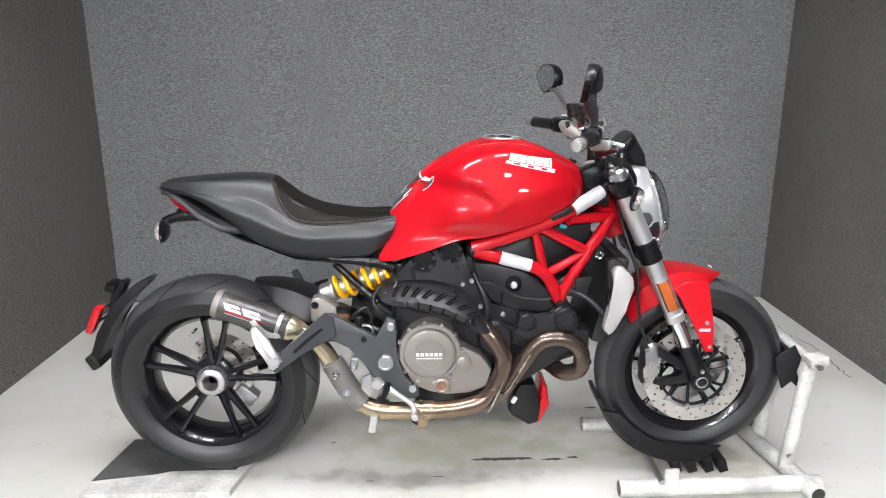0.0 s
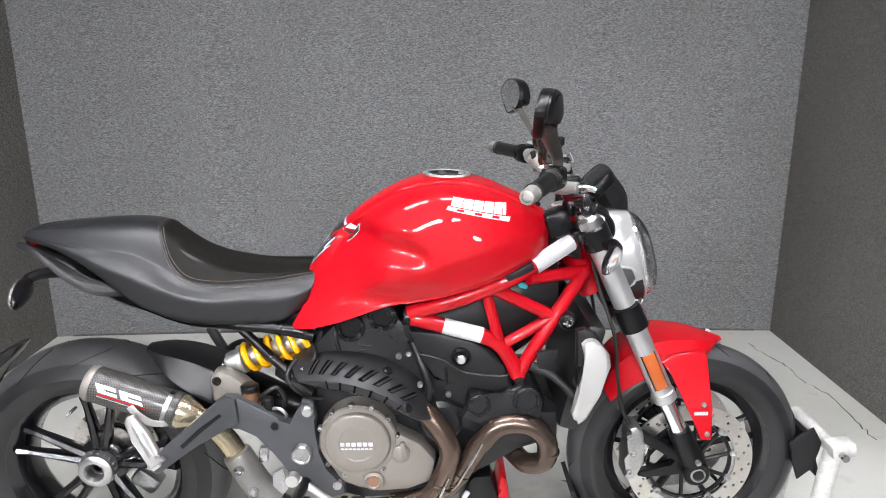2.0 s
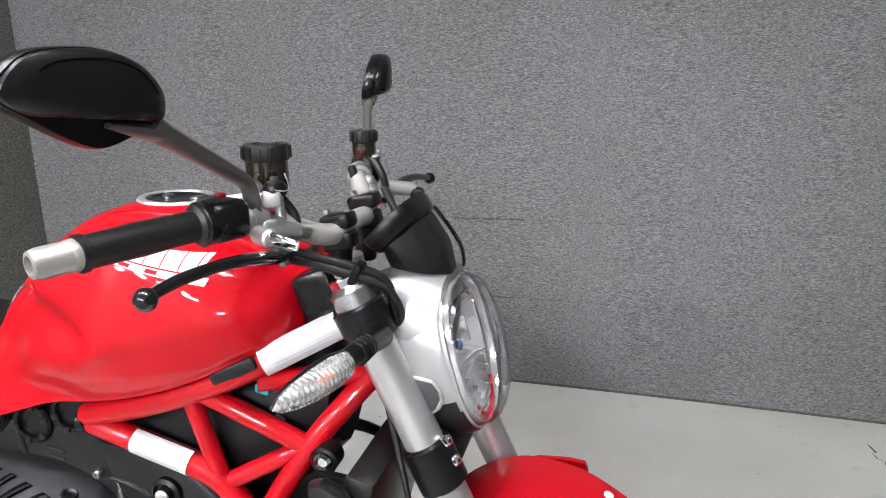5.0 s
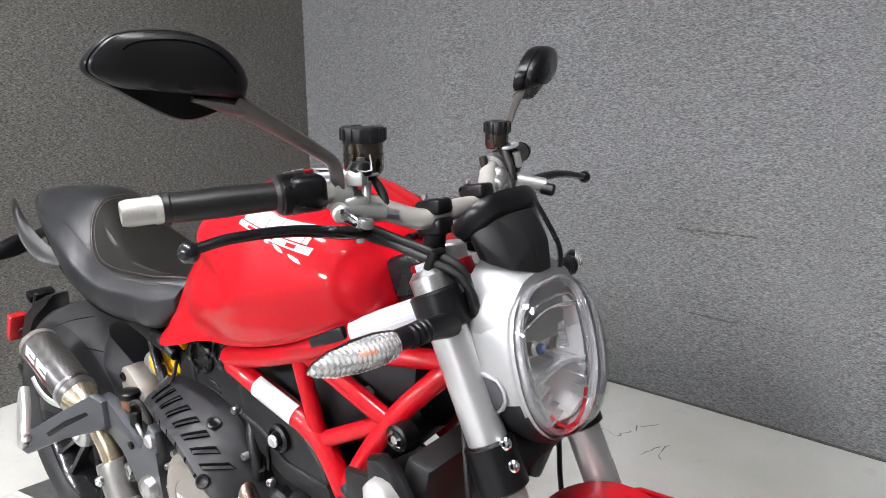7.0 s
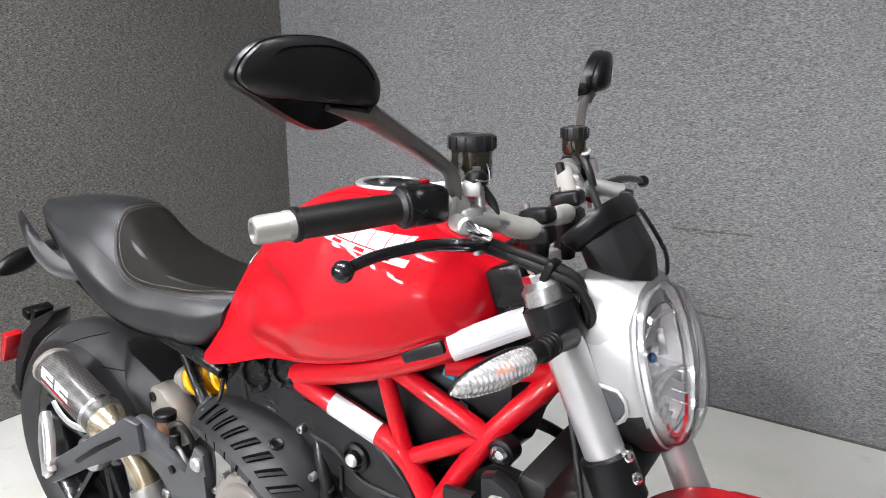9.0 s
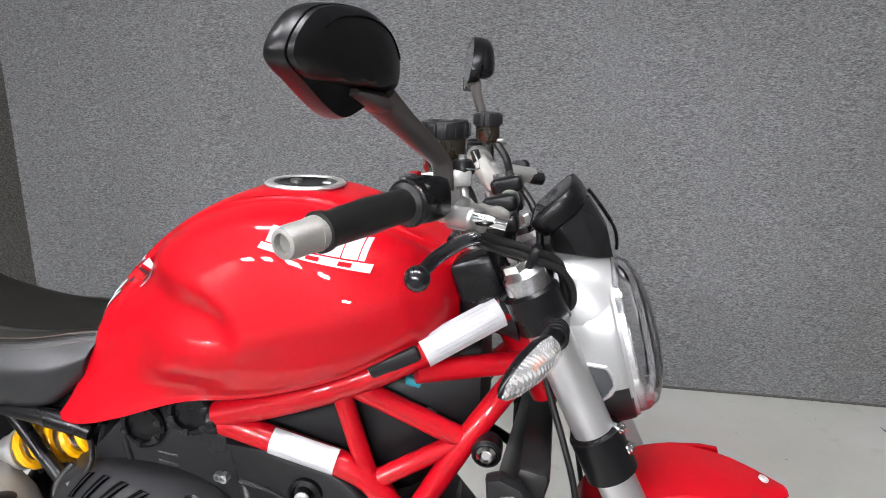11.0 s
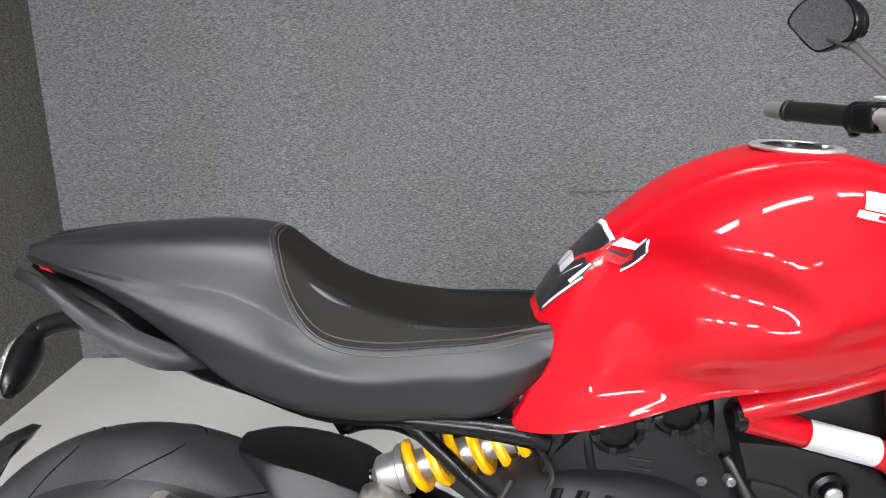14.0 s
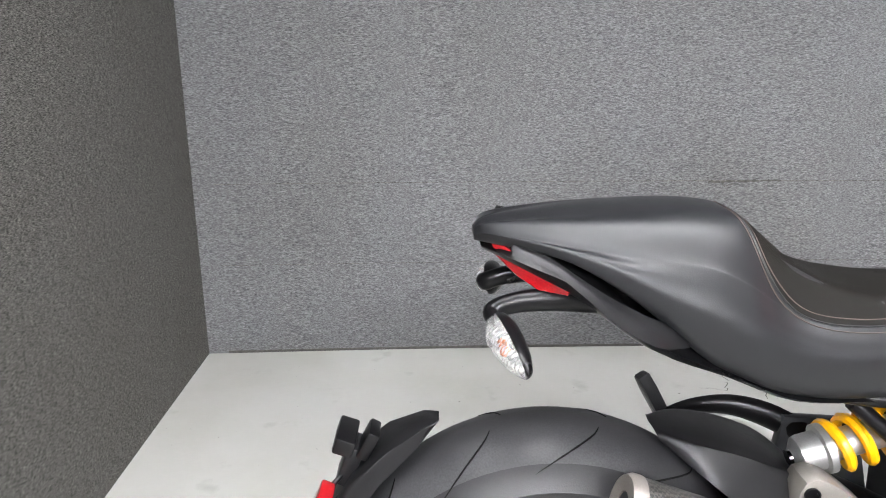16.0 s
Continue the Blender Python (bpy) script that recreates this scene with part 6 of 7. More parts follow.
bm = bmesh.new()
skin(bm, [slab_ring(0.3, -.018), slab_ring(0.80, -.017), slab_ring(0.93, -.012), slab_ring(0.97, -.003), slab_ring(1.0, .0), slab_ring(1.0, .010), slab_ring(0.97, .0135), slab_ring(0.91, .0140), slab_ring(0.90, .0115), slab_ring(0.3, .0115)], caps=True)
part("pod_slab", bm, BLACK, dash, "thick rounded display housing")
bm = bmesh.new()
skin(bm, [slab_ring(0.86, .0118), slab_ring(0.86, .0135), slab_ring(0.84, .0140), slab_ring(0.3, .0140)], caps=True)
part("screen", bm, GLOSSBLACK, dash, "dark unlit display")
for y in (.024,):
    part("screen_bracket", sweep([(1.304, y, 1.090), (1.316, y, 1.076), (1.341, y, 1.040), (1.347, y, 1.018), (1.347, y, 1.006)], 0.0028, 8, 3, flat=1.8), BLACK, dash, "bent black strip bracket")
part("pod_bracket", block((0.035, 0.05, 0.030), pose(1.275, 0, 1.030, 0, 20, 0), 0.006), BLACK, dash)

# ---- handlebar and controls ----
near_bar = [(1.198, -.012, 1.073), (1.194, -.055, 1.068), (1.184, -.082, 1.068), (1.162, -.116, 1.082), (1.142, -.150, 1.099), (1.128, -.190, 1.112), (1.110, -.26, 1.116), (1.060, -.385, 1.112)]
far_bar = [(x, -y, z) for x, y, z in near_bar[:0:-1]]
far_bar[0], far_bar[1] = (1.060, .385, 1.108), (1.110, .26, 1.108)
bar = part("handlebar", sweep(far_bar + near_bar, 0.0146, 18, 5), BARGREY, bike, "satin grey tapered handlebar")
for s in (-1, 1):
    cy, cx, cz = (-.055, 1.194, 1.068) if s < 0 else (.046, 1.193, 1.076)
    clamp = part("bar_riser", block((0.044, 0.034, 0.024), pose(cx, cy, cz - 0.014, 0, -12, 0), 0.006, 3), BLACK, bar, "black bar clamp")
    part("clamp_cap", block((0.046, 0.034, 0.022), pose(cx - 0.002, cy, cz + 0.013, 0, -12, 0), 0.007, 3), BLACK, clamp)
    part("clamp_neck", rod((cx, cy, cz - 0.018), (cx - 0.004, cy, 1.000), 0.0165, 18, bev=0.003), BLACK, clamp)
    for dx in (-.015, .015):
        part("clamp_bolt", rod((cx + dx - .003, cy, cz + .022), (cx + dx - .004, cy, cz + .028), 0.0045, 10), STEEL, clamp)
    g0 = Vector((1.110, s * .26, 1.116 if s < 0 else 1.108))
    dirv = ((Vector((1.043, -.419, 1.111)) if s < 0 else Vector((1.043, .419, 1.108))) - g0).normalized()
    gm = aim(g0, g0 + dirv)
    grip = part("grip", lathe([(0.0150, -0.012), (0.0225, -0.010), (0.0225, -0.004), (0.0175, 0.000), (0.0178, 0.03), (0.0186, 0.06), (0.0178, 0.09), (0.0172, 0.118), (0.0195, 0.120), (0.0195, 0.126), (0.015, 0.127)], gm, 28), CABLE, bar, "black rubber hand grip")
    part("bar_end", lathe([(0.012, 0.127), (0.0165, 0.128), (0.0165, 0.134), (0.0155, 0.136), (0.0155, 0.162), (0.0135, 0.169), (0.0095, 0.170), (0.0085, 0.164), (0.001, 0.164)], gm, 28), BARALU, grip, "bare aluminium bar-end weight")
    # switch cluster
    swm = gm @ pose(0, 0, -0.038)
    sw_ = part("switch_housing", block((0.050, 0.046, 0.050), swm, 0.012, 3), BLACK, bar, "black switch housing")
    lathe_ = lathe([(0.0235, -0.030), (0.0255, -0.027), (0.0255, -0.008), (0.0225, -0.006)], gm, 24)
    part("throttle_tube", lathe_, BLACK, sw_)
    for k in range(3):
        part("switch_button", block((0.010, 0.008, 0.012), swm @ pose(-0.020 + 0.004 * k, 0.022, -0.014 + 0.014 * k), 0.002), REDLENS if k == 0 and s < 0 else GREYCAST, sw_)
    # lever with master cylinder
    cyl = part("master_cylinder", rod((1.168, s * .128, 1.082), (1.148, s * .182, 1.092), 0.0125, 18, bev=0.003), CASTLIGHT, bar, "cast grey master cylinder")
    part("clamp_ring", lathe([(0.0145, -0.012), (0.0205, -0.010), (0.0205, 0.010), (0.0145, 0.012)], aim((1.134, s * .176, 1.1075), (1.126, s * .200, 1.1135)), 24), CASTLIGHT, cyl)
    part("cylinder_boss", block((0.034, 0.040, 0.030), pose(1.146, s * .164, 1.094, 0, 0, s * 18), 0.010, 3), CASTLIGHT, cyl)
    part("hose_nipple", rod((1.138, s * .150, 1.096), (1.129, s * .150, 1.126), 0.0072, 14, bev=0.002), CABLE, cyl)
    part("nipple_boss", rod((1.140, s * .150, 1.088), (1.136, s * .150, 1.106), 0.0115, 16, bev=0.002), CASTLIGHT, cyl)
    eye = part("pivot_plate", plate([(-.026, -.010), (-.012, -.016), (.016, -.014), (.026, -.004), (.022, .010), (-.004, .014), (-.024, .006)], -0.006, 0.006, 0.004, smooth=2), CASTLIGHT, cyl)
    eye.matrix_local = pose(1.162, s * .168, 1.076, 78, 0, s * 25)
    for du, dv in ((-.010, 0.0), (.012, -.004)):
        part("plate_screw", lathe([(0.0045, 0.0), (0.0045, 0.0025), (0.003, 0.003), (0.002, 0.001), (0.0005, 0.001)], pose(1.162 + du, s * .168 + dv, 1.083, -12, 0, 0), 12), STEEL, cyl)
    part("banjo_bolt", rod((1.176, s * .112, 1.078), (1.168, s * .128, 1.082), 0.0075, 6), STEEL, cyl)
    if s < 0:
        part("lever_perch", rod((1.148, -.190, 1.092), (1.180, -.215, 1.094), 0.0115, 18, bev=0.003), CASTLIGHT, cyl)
        part("adjuster_arm", sweep([(1.178, -.214, 1.095), (1.196, -.219, 1.093), (1.214, -.221, 1.089)], [.0075, .0065, .0060], 10, 3, flat=0.6), CHROME, cyl, "bright lever adjuster")
        part("clamp_block", block((0.024, 0.020, 0.020), pose(1.156, -.164, 1.131, 0, 0, 18), 0.004, 2), CASTLIGHT, cyl, "pale cast reservoir clamp")
        line = [(1.168, -.165, 1.064), (1.176, -.205, 1.070), (1.181, -.243, 1.079), (1.180, -.282, 1.087), (1.174, -.322, 1.091), (1.165, -.368, 1.091), (1.158, -.402, 1.086)]
        tip = (1.157, -.407, 1.084)
    else:
        line = [(1.180, .165, 1.072), (1.180, .200, 1.078), (1.181, .240, 1.083), (1.184, .282, 1.085), (1.188, .322, 1.082), (1.191, .358, 1.076), (1.193, .384, 1.070)]
        tip = (1.193, .389, 1.069)
        part("clutch_cylinder", rod((1.180, .168, 1.090), (1.222, .198, 1.080), 0.0125, 18, bev=0.003), CASTLIGHT, cyl)
        part("cylinder_cap", rod((1.216, .190, 1.078), (1.238, .198, 1.074), 0.0105, 16, bev=0.003), BLACK, cyl, "black cap of the clutch cylinder")
    lev = sweep(line, [.010, .009, .008, .0072, .0066, .0062, .0058], 12, 5, flat=1.15)
    lathe([(0.0115 * math.cos(a), 0.0115 * math.sin(a)) for a in (radians(-88 + 22 * k) for k in range(9))], pose(*tip), 18, lev)
    part("brake_lever" if s < 0 else "clutch_lever", lev, GLOSSBLACK, bar, "black ball-ended lever")
    part("lever_pivot", rod((1.172, s * .178, 1.052), (1.170, s * .178, 1.080), 0.0055, 12), STEEL, bar)
    # mirror
    fwd = 0.0 if s < 0 else 0.3
    stem = sweep([(1.140 + .018 * fwd, s * .182, 1.118), (1.138 + .022 * fwd, s * .186, 1.148), (1.130 + .027 * fwd, s * .205, 1.166), (1.108 + .040 * fwd, s * .258, 1.203), (1.096 + .044 * fwd, s * .300, 1.228)], [.011, .012, .014, .017, .020] if s < 0 else [.0072, .0074, .0078, .0086, .0100], 12, 4, flat=0.5, up=(1, 0, 0))
    mir = part("mirror", stem, STEMGREY, bar, "black rear-view mirror on a stem")
    outline = [(-.097, .012), (-.087, .028), (-.064, .043), (-.022, .048), (.020, .046), (.060, .033), (.087, .009), (.093, -.011), (.085, -.027), (.048, -.041), (.020, -.047), (-.002, -.043), (-.032, -.030), (-.066, -.012), (-.091, .001)]
    bm = bmesh.new()

    def mring(k, d, clip=False):
        """The mirror's outline shrunk by k, d forward of the glass; clip cuts the upper shell's lower edge."""
        pts = []
        for u, v in outline:
            u, v = u * k - 0.002 * (1 - k), v * k + 0.010 * (1 - k)
            if clip:
                v = max(v, -0.016 - 0.10 * u)
            e = d
            if d > 0.010:
                e = 0.010 + (d - 0.010) * (0.55 + 0.45 * max(0.0, min(1.0, (u + 0.08) / 0.12))) * (0.65 + 0.35 * max(0.0, min(1.0, (0.045 - v) / 0.06)))
            pts.append((0.82 * e + 0.20 * v, u * 0.91, v))
        pts = curve_points(pts, 3, True)
        ca, sa = math.cos(radians(13)), math.sin(radians(13))
        return [Vector((1.078 + (0.020 if s > 0 else 0.0) + p.x * ca + p.y * sa, s * (.360 - p.y * ca + p.x * sa), 1.256 + p.z)) for p in pts]

    skin(bm, [mring(0.93, -0.012), mring(0.985, -0.012), mring(1.0, -0.009), mring(1.0, 0.003), mring(0.97, 0.010)], caps=False)
    skin(bm, [mring(0.97, 0.010), mring(0.93, 0.010, True), mring(0.95, 0.013, True), mring(0.93, 0.024, True), mring(0.85, 0.034, True), mring(0.68, 0.042, True), mring(0.42, 0.047, True), mring(0.15, 0.048)], caps=True)
    part("mirror_shell", bm, BLACK, mir, sharp=30)
    if s < 0:
        part("shell_seam", sweep([p + Vector((0.0006, 0, 0)) for p in mring(0.72, 0.0405, True)[4:20]], 0.0009, 6, 1), SLOTBLACK, mir)
    part("stem_mount", sweep([(1.098 + .044 * fwd, s * .286, 1.219), (1.092 + .036 * fwd, s * .310, 1.226), (1.088 + .026 * fwd, s * .345, 1.233)], [.016, .016, .006] if s < 0 else [.012, .012, .006], 12, 4, flat=0.55, up=(1, 0, 0)), STEMGREY, mir)
    bm = bmesh.new()
    bm.faces.new([bm.verts.new(p) for p in mring(0.93, -0.0115)])
    part("mirror_glass", bm, MIRROR, mir, "mirror glass")

# fluid reservoirs
for x, y, z, r, hgt, who in ((1.131, -.126, 1.192, .0285, .062, "front brake"), (1.149, .161, 1.183, .0205, .044, "clutch")):
    rv = part("reservoir", lathe([(r * .80, -hgt), (r * .92, -hgt + .006), (r * .92, -.016)], pose(x, y, z), 28), FLUID, bar, "smoked %s fluid reservoir" % who)
    bm = lathe([(r, -.020), (r * 1.02, -.018), (r * 1.02, -.003), (r * .96, 0), (r * .6, 0.001), (r * .55, -.001), (.001, -.001)], pose(x, y, z), 28)
    part("reservoir_cap", bm, MATTE, rv, "ribbed black reservoir cap")
    for k in range(14):
        a = math.tau * k / 14
        part("cap_rib", block((0.004, 0.004, 0.016), pose(x + r * 1.03 * math.cos(a), y + r * 1.03 * math.sin(a), z - .010, 0, 0, math.degrees(a)), 0.001), MATTE, bar)
    sg = -1 if y < 0 else 1
    part("reservoir_hose", sweep([(x + .006, y + sg * .004, z - hgt + .004), (x + .016, y, z - hgt - .006), (x + .030, y - sg * .004, z - hgt - .026), (x + .036, y - sg * .002, z - hgt - .048)], 0.0062, 10, 5), CABLE, rv)
    part("fluid_level", lathe([(r * .815, -hgt + .001), (r * .935, -hgt + .007), (r * .935, -hgt * .55)], pose(x, y, z), 28), FLUID_LOW, rv)
    if y < 0:
        clip = lathe([(0.013, -.012), (0.015, -.008), (0.015, -.003), (0.011, .004), (0.006, .006), (0.001, .006)], pose(1.157, -.158, 1.146), 20)
        part("bracket_grommet", clip, BLACK, rv, "black rubber grommet with a steel nut")
        part("grommet_nut", rod((1.157, -.158, 1.151), (1.157, -.158, 1.156), 0.0055, 6), STEEL, rv)
        part("spring_wire", sweep([(1.157 - .016, -.160, 1.144), (1.157 + .010, -.172, 1.142), (1.157 + .020, -.160, 1.142), (1.157 + .012, -.154, 1.160)], 0.0009, 6, 2), STEEL, rv)
    sy = -1 if y < 0 else 1
    bk = part("reservoir_bracket", plate([(-.052, -.014), (-.040, -.018), (.022, -.012), (.032, .002), (.022, .016), (-.010, .014), (-.040, .010), (-.052, .004)], -0.0022, 0.0022, 0.0015, smooth=2), WHITELABEL, rv, "bright bent steel reservoir bracket")
    bk.matrix_local = Matrix.Translation((x + .004, y + sg * .022, z - hgt + .002)) @ Matrix.Rotation(radians(90), 4, "X") @ Matrix.Rotation(radians(sg * -62), 4, "Y")
    part("bracket_bolt", rod((x + .012, y + sy * .012, z - hgt + .002), (x + .012, y + sy * .012, z - hgt + .010), 0.006, 12), STEEL, rv)
    part("bracket_post", rod((x + .024, y + sy * .02, z - hgt - .006), (x + .028, y + sy * .026, z - hgt - .030), 0.006, 12), ALU, rv)
# cables and hoses from the bar
for pts, r in (([(1.168, -.165, 1.060), (1.172, -.158, 1.054), (1.190, -.135, 1.043), (1.238, -.115, 1.025), (1.274, -.100, 1.005), (1.289, -.090, .970), (1.280, -.08, .93)], .0055),
               ([(1.165, -.150, 1.064), (1.192, -.130, 1.050), (1.236, -.108, 1.033), (1.270, -.092, 1.012), (1.282, -.085, .96)], .0065),
               ([(1.172, -.150, 1.056), (1.196, -.128, 1.038), (1.232, -.110, 1.018), (1.262, -.098, .992), (1.268, -.085, .95)], .0045),
               ([(1.185, .150, 1.090), (1.225, .10, 1.05), (1.240, .06, 1.00), (1.225, .05, .95)], .006)):
    part("control_cable", sweep(pts, r, 10, 6), CABLE, bar)
part("cable_clip", block((0.012, 0.026, 0.032), pose(1.238, -.111, 1.026, 0, 25, 0), 0.004), BLACK, bar)

# ---- front indicators ----
for s in (-1, 1):
    stalk = part("front_indicator", sweep([(1.268, s * .118, .948), (1.270, s * .150, .952), (1.270, s * .185, .956), (1.262, s * .218, .953)], [.019, .0155, .0140, .0135], 14, 4), BLACK, bike, "clear-lensed front indicator on a black stalk")
    for k in range(4):
        q = Vector((1.270, s * (.172 + .009 * k), .955))
        part("stalk_rib", lathe([(0.0150 - 0.0003 * k, -0.002), (0.0162 - 0.0003 * k, 0.0), (0.0150 - 0.0003 * k, 0.002)], aim(q, q + Vector((-.02, s, .02))), 18), BLACK, stalk)
    ia, ib = (1.266, s * .214, .953), (1.217, s * .312, .936)
    part("indicator_body", spindle(ia, ib, 0.0205, (.9, s * .42, .1), 0.006, False, 1.04), BLACK, stalk)
    part("indicator_lens", spindle(ia, ib, 0.0205, (.9, s * .42, .1), 0.006, True), RIBGLASS, stalk, "ribbed clear lens with amber bulb")
    part("indicator_bulb", rod((1.256, s * .240, .949), (1.246, s * .262, .945), 0.0065, 12, bev=0.002), AMBER, stalk, "amber bulb")
    part("bulb_seat", rod((1.250, s * .236, .950), (1.240, s * .258, .946), 0.011, 14, bev=0.002), CHROME, stalk)

# ---- tank markings: plain white shapes on the flank and a dark shield on the tail end ----
tree = surface(tank)


def on_tank(x, z, s, lift=0.0007):
    hit, nrm, _, _ = tree.ray_cast(Vector((x, s * 0.5, z)), Vector((0, -s, 0)))
    return hit + nrm * lift * (1 if nrm.y * s > 0 else -1) if hit else Vector((x, s * 0.15, z))


def decal(quad, s, material, name, nx=5, nz=5, lift=0.0012, parent=None):
    """A four-cornered patch laid on the tank: corners as (x, z), anticlockwise from the lower rear."""
    a, b, c, d = [Vector((p[0], p[1])) for p in quad]
    bm = bmesh.new()
    rows = []
    for i in range(nz + 1):
        v = i / nz
        rows.append([on_tank(*((a * (1 - v) + d * v) * (1 - u) + (b * (1 - v) + c * v) * u), s, lift) for u in (j / nx for j in range(nx + 1))])
    skin(bm, rows, closed=False, caps=False)
    return part(name, bm, material, parent or tank)


lA, lB, lC, lD = Vector((.907, 1.036)), Vector((1.042, 1.006)), Vector((1.044, 1.041)), Vector((.912, 1.064))


def quad_in(u0, u1, v0, v1, slant=0.0):
    def at(u, v):
        return (lA * (1 - u) + lB * u) * (1 - v) + (lD * (1 - u) + lC * u) * v
    return [at(u0, v0), at(u1, v0), at(u1 + slant, v1), at(u0 + slant, v1)]


for s in (-1, 1):
    u = 0.02
    for k, w in enumerate((0.185, 0.175, 0.170, 0.175, 0.150, 0.065)):
        decal(quad_in(u, u + w - 0.012, 0.36, 1.0, 0.02), s, WHITELABEL, "tank_mark")
        u += w
    decal(quad_in(-0.04, 0.99, 0.02, 0.30, 0.02), s, WHITELABEL, "tank_mark", 12)
    for k in range(7):
        decal(quad_in(-0.02 + k * 0.144, 0.10 + k * 0.144, 0.08, 0.24, 0.01), s, RED if k % 2 else LABELGREY, "tank_mark_gap", 3, 2, 0.0018)


def patch(corners, material, name, n=6, lift=0.0008, label=""):
    """A four-cornered transfer snapped to the tank's skin."""
    a, b, c, d = [Vector(p) for p in corners]
    bm = bmesh.new()
    skin(bm, [[snap(tree, (a * (1 - u) + b * u) * (1 - v) + (d * (1 - u) + c * u) * v, lift) for u in (j / n for j in range(n + 1))] for v in (i / n for i in range(n + 1))], closed=False, caps=False)
    return part(name, bm, material, tank, label)


for s in (-1, 1):
    patch([(.572, 0, .885), (.578, s * .040, .878), (.632, s * .070, .945), (.635, 0, .962)], PRINTBLACK, "tank_shield", 8, label="black shield transfer with pale edges")
    patch([(.650, s * .086, .983), (.654, s * .090, .966), (.683, s * .096, .979), (.680, s * .088, .998)], PRINTBLACK, "tank_shield", 5)
    patch([(.628, s * .060, .962), (.620, s * .068, .946), (.645, s * .078, .958), (.652, s * .078, .974)], PRINTBLACK, "tank_shield", 5)
    patch([(.675, s * .090, .995), (.680, s * .094, .980), (.685, s * .095, .981), (.683, s * .090, .998)], WHITELABEL, "tank_shield", 4, 0.0014)
    patch([(.648, s * .082, .984), (.649, s * .084, .981), (.679, s * .088, .996), (.679, s * .086, .999)], WHITELABEL, "tank_shield", 5, 0.0014)
    patch([(.654, s * .088, .965), (.654, s * .089, .962), (.684, s * .096, .977), (.683, s * .095, .980)], WHITELABEL, "tank_shield", 5, 0.0014)
    patch([(.632, s * .070, .966), (.634, s * .074, .960), (.668, s * .088, .975), (.667, s * .084, .981)], REDLENS, "tank_shield", 5, 0.0018)
    patch([(.604, s * .052, .930), (.607, s * .058, .928), (.632, s * .066, .957), (.628, s * .062, .960)], WHITELABEL, "tank_shield", 5, 0.0014)
    patch([(.622, s * .066, .944), (.624, s * .070, .942), (.640, s * .076, .955), (.637, s * .073, .957)], REDLENS, "tank_shield", 4, 0.0018)
    patch([(.576, s * .038, .886), (.579, s * .042, .885), (.622, s * .069, .940), (.620, s * .066, .941)], WHITELABEL, "tank_shield", 6, 0.0014)
    patch([(.590, s * .010, .908), (.594, s * .013, .910), (.628, s * .046, .950), (.624, s * .046, .947)], WHITELABEL, "tank_shield", 6, 0.0014)
    patch([(.612, s * .004, .936), (.614, s * .014, .934), (.650, s * .060, .974), (.646, s * .052, .974)], REDLENS, "tank_shield", 6, 0.0012)
    patch([(.634, 0, .962), (.634, s * .034, .958), (.662, s * .062, .984), (.664, 0, .991)], PRINTBLACK, "tank_shield", 6, 0.0009)
    patch([(.660, 0, .988), (.659, s * .056, .981), (.664, s * .060, .985), (.666, 0, .993)], WHITELABEL, "tank_shield", 5, 0.0014)
    patch([(.606, s * .002, .930), (.606, s * .020, .926), (.622, s * .024, .945), (.624, s * .002, .950)], LABELGREY, "tank_shield", 4, 0.0013)

# ---- front wheel chock ----
ch = tagged(new("wheel_chock"), "white-painted steel wheel chock with black cradle plates", "wheel chock")
ch.location = (-0.692, 2.098, 0.0)
part("base_tube", rod((1.27, -.200, .030), (1.905, -.185, .030), 0.026, 24), WHITEPAINT, ch, "scuffed white tube")
part("base_tube", rod((1.24, .200, .030), (1.86, .165, .030), 0.026, 24), WHITEPAINT, ch)
part("cross_tube", rod((1.87, -.245, .028), (1.80, .235, .028), 0.027, 24), WHITEPAINT, ch)
for s, y in ((-1, -.100), (1, .095)):
    part("upright", rod((1.838, y, .040), (1.880, y * 0.92, .398), 0.022, 24), WHITEPAINT, ch, "white upright tube")
part("top_bar", rod((1.880, -.110, .400), (1.880, .100, .400), 0.018, 20), WHITEPAINT, ch)
part("top_pin", rod((1.880, -.150, .403), (1.880, -.100, .403), 0.009, 14), STEEL, ch)
part("top_bracket", block((0.06, 0.05, 0.035), pose(1.888, -.105, .410, 0, -12, 0), 0.006), WHITEPAINT, ch)
for s in (-1, 1):
    part("cradle_side", plate([(1.778, .403), (1.801, .424), (1.836, .446), (1.860, .405), (1.856, .385), (1.844, .330), (1.809, .299), (1.790, .351)], s * 0.070 - 0.005, s * 0.070 + 0.005, 0.003), MATTE, ch, "black wheel cradle plate")
part("cradle_back", block((0.014, 0.13, 0.13), pose(1.846, 0, .365, 0, -18, 0), 0.004), MATTE, ch)


def round_axle(r, deg):
    return (1.525 + r * math.cos(radians(deg)), .353 + r * math.sin(radians(deg)))


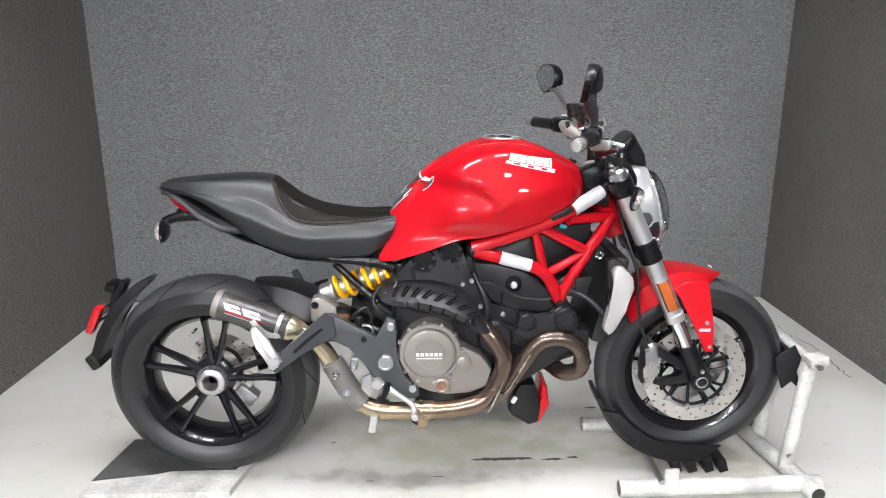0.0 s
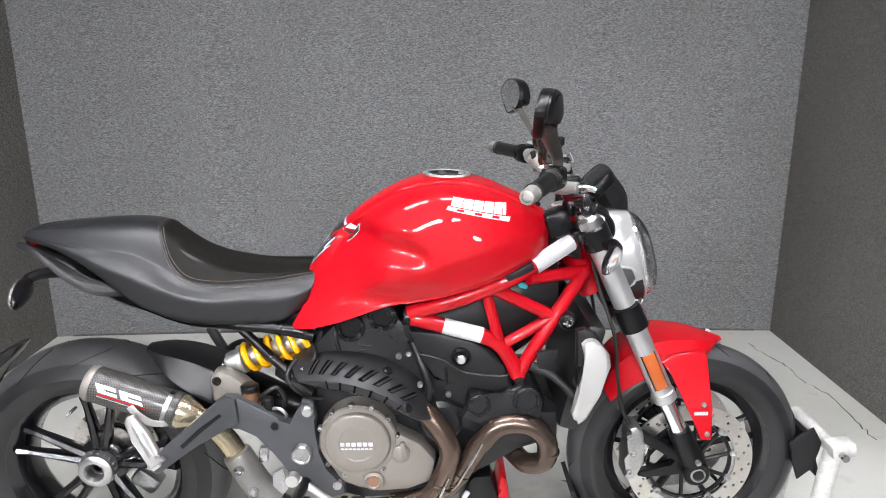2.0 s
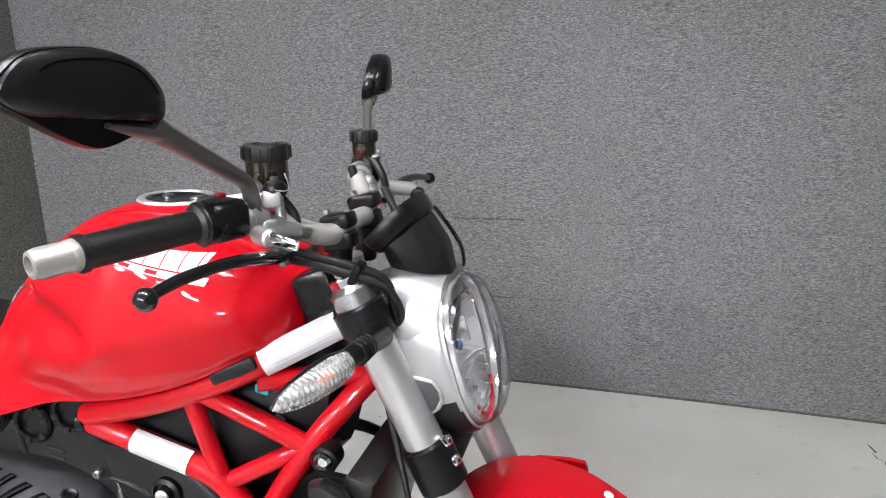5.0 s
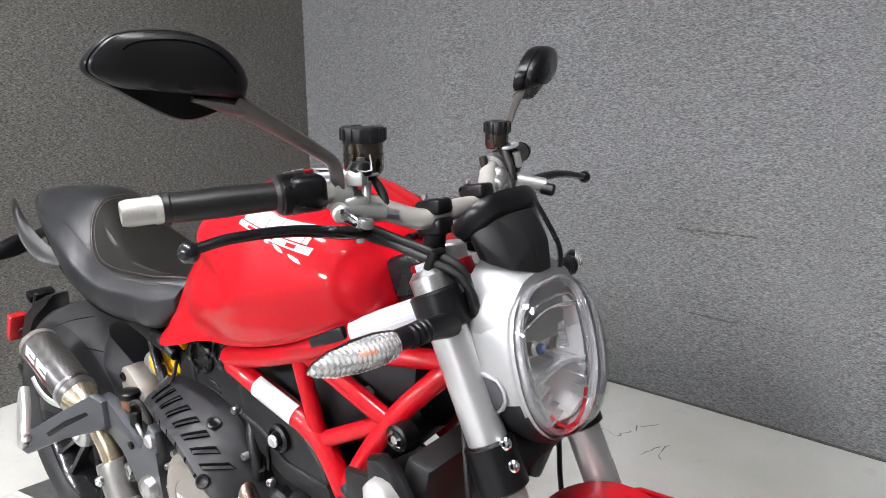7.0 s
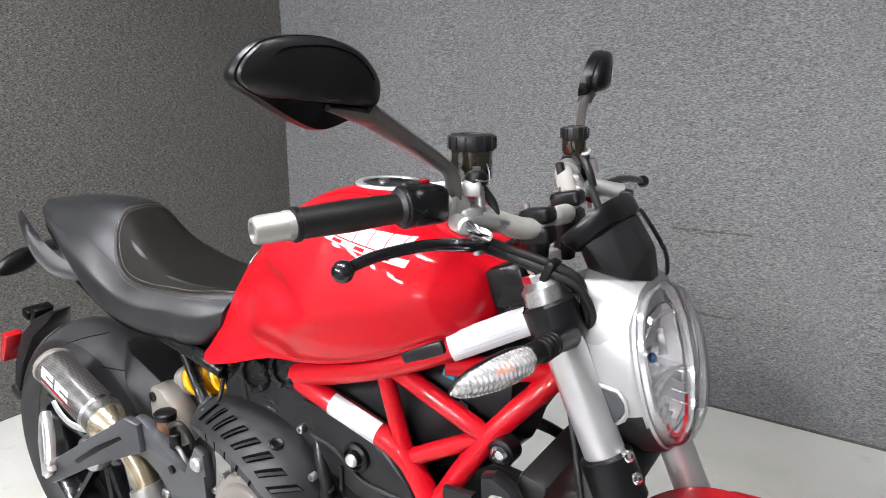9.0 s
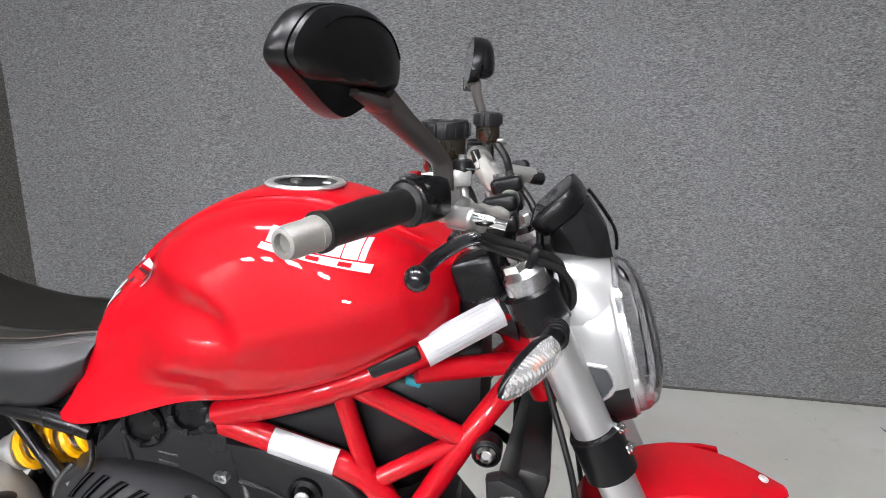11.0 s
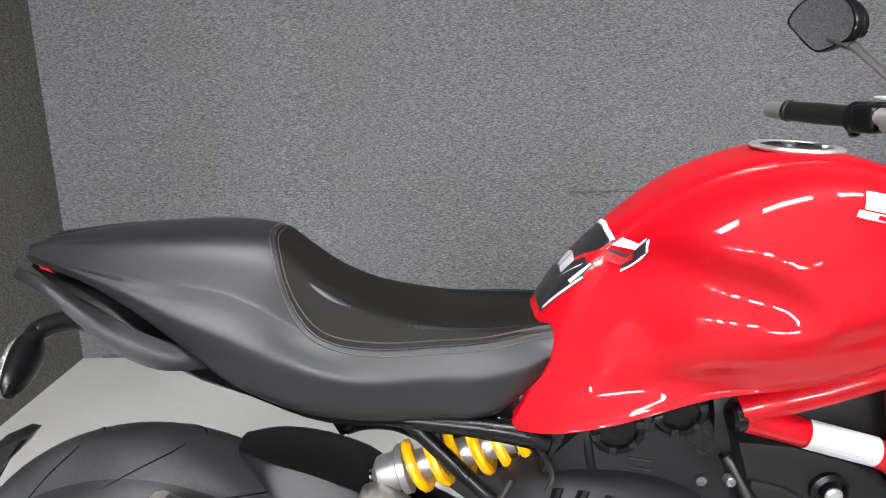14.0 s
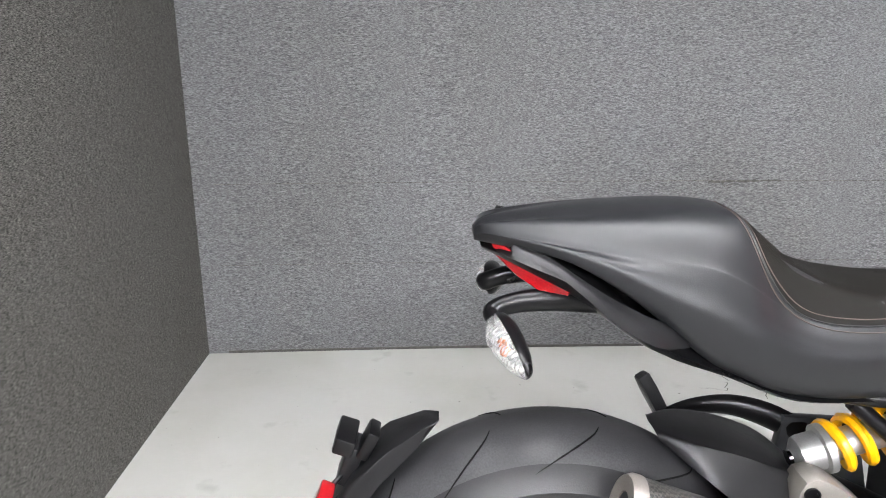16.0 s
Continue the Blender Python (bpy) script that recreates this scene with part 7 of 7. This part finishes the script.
arc = [round_axle(0.304, d) for d in range(196, 287, 6)] + [round_axle(0.316, d) for d in range(286, 195, -6)]
rock = part("rocker", plate(arc, -0.070, 0.070, 0), MATTE, ch, "black rocker cupping the tyre")
for s in (-1, 1):
    side_pts = [(1.234, .236), (1.262, .222), (1.295, .220), (1.330, .176), (1.398, .122), (1.504, .100), (1.634, .100), (1.600, .070), (1.560, .045), (1.454, .046), (1.375, .082), (1.292, .155), (1.250, .205)]
    part("rocker_side", plate(side_pts, s * 0.072 - 0.005, s * 0.072 + 0.005, 0.003), MATTE, rock, "black side plate of the rocker")
for x in (1.470, 1.520, 1.575, 1.622):
    part("rocker_tooth", plate([(x, .050), (x + .030, .050), (x + .042, .012), (x + .014, .004)], -0.085, 0.075, 0.003), MATTE, rock)
part("rocker_pivot", rod((1.40, -.215, .055), (1.40, .10, .055), 0.010, 14), STEEL, ch)
part("link_plate", block((0.045, 0.012, 0.06), pose(1.432, -.200, .065), 0.004), WHITEPAINT, ch)
for s in (-1, 1):
    part("hinge_plate", block((0.03, 0.012, 0.09), pose(1.838, s * .105, .072, 0, 15, 0), 0.003), WHITEPAINT, ch)
    part("hinge_bolt", rod((1.838, s * .085, .085), (1.838, s * .130, .085), 0.009, 12), STEEL, ch)
part("tube_bore", rod((1.2695, -.20, .030), (1.2745, -.20, .030), 0.022, 20), PRINTBLACK, ch)
part("tube_bore", rod((1.8705, -.2475, .028), (1.870, -.2425, .028), 0.021, 20), PRINTBLACK, ch)
for p in ((1.30, .19, .026), ):
    part("tube_cap", rod((1.236, .200, .030), (1.242, .200, .030), 0.025, 20), STEEL, ch)

# ---- plate under the rear wheel ----
pl = tagged(new("floor_plate"), "thin worn black plate with pale scraped edges under the rear tyre", "plate")
pl.location = (-0.692, 2.098, 0.0)
bm = bmesh.new()
skin(bm, [[(-.40, -.185, zz), (.06, -.175, zz), (.12, .145, zz), (-.385, .150, zz)] for zz in (0.0, 0.021)])
part("slab", bm, WHITEPAINT, pl)
bm = bmesh.new()
skin(bm, [[(-.395, -.110, zz), (-.20, -.075, zz), (-.16, -.060, zz), (.05, -.055, zz), (.10, .130, zz), (-.36, .145, zz)] for zz in (0.021, 0.0222)])
part("worn_black_top", bm, PLATEBLACK, pl)


# ---- marks on floor and wall ----
def ragged(cx, cy, w, d, seed, z=0.0006, n=26):
    rnd = random.Random(seed)
    bm = bmesh.new()
    vs = []
    for j in range(n):
        a = math.tau * j / n
        k = 0.55 + 0.6 * rnd.random()
        vs.append(bm.verts.new((cx + w / 2 * k * math.cos(a), cy + d / 2 * k * math.sin(a), z)))
    bm.faces.new(vs)
    return bm


for k, (cx, cy, w, d) in enumerate(((.205, 2.120, .16, .022), (.285, 2.122, .15, .018), (.41, 2.116, .10, .015), (.48, 2.126, .05, .014), (-.96, 2.08, .10, .006), (-1.0, 2.19, .06, .006), (.84, 2.40, .05, .01), (-.2, 2.0, .03, .006), (.02, 2.02, .05, .005), (-.35, 2.24, .02, .008), (1.35, 2.6, .05, .008), (-1.24, 2.6, .012, .012), (.75, 2.55, .04, .02), (.62, 2.48, .05, .015))):
    part("paint_chip", ragged(cx, cy, w, d, 40 + k), CHIP_GAP, floor)


def crack(pts, seed, w=0.004):
    rnd = random.Random(seed)
    path = []
    for (x0, y0), (x1, y1) in zip(pts, pts[1:]):
        for j in range(6):
            u = j / 6
            path.append((x0 + (x1 - x0) * u + rnd.uniform(-.012, .012), y0 + (y1 - y0) * u + rnd.uniform(-.012, .012)))
    bm = bmesh.new()
    rows = []
    for i, (x, y) in enumerate(path):
        ww = w * rnd.uniform(0.15, 1.0)
        rows.append([(x - ww, y, 0.0007), (x + ww, y, 0.0007)])
    skin(bm, rows, closed=False, caps=False)
    part("floor_crack", bm, CHIP_GAP, floor)


crack([(1.724, 3.636), (1.729, 3.511), (1.776, 3.374), (1.769, 3.211), (1.814, 3.084), (1.793, 2.863), (1.80, 2.70)], 3)
crack([(.92, 2.95), (1.00, 3.03), (1.03, 3.12)], 5, 0.003)
crack([(1.05, 2.85), (1.10, 3.0), (1.16, 3.06)], 7, 0.003)


crack([(.113, 3.468), (.192, 3.458), (.223, 3.534)], 21, 0.003)
crack([(.223, 3.534), (.281, 3.653)], 22, 0.0025)
crack([(.292, 3.374), (.363, 3.495)], 23, 0.003)
crack([(.363, 3.495), (.373, 3.367)], 24, 0.002)


def tear(x0, z0, x1, z1, seed, w=0.0035):
    rnd = random.Random(seed)
    bm = bmesh.new()
    rows = []
    for j in range(30):
        u = j / 29
        x, z = x0 + (x1 - x0) * u, z0 + (z1 - z0) * u + rnd.uniform(-.0015, .0015)
        y = YB + 0.05 * (1 - ((x - 0.07) / 1.85) ** 2) - 0.0015
        ww = w * rnd.uniform(0.1, 1.0)
        rows.append([(x, y, z - ww), (x, y, z + ww)])
    skin(bm, rows, closed=False, caps=False)
    part("wall_tear", bm, CHIP_GAP, wall_back)


tear(.208, .686, .491, .691, 11, 0.006)
tear(.26, .683, .275, .668, 12, 0.005)
tear(.275, .668, .315, .682, 15, 0.003)
tear(.284, .371, .44, .366, 13, 0.006)
tear(.290, .370, .305, .345, 14, 0.004)
tear(.385, .366, .392, .340, 16, 0.003)
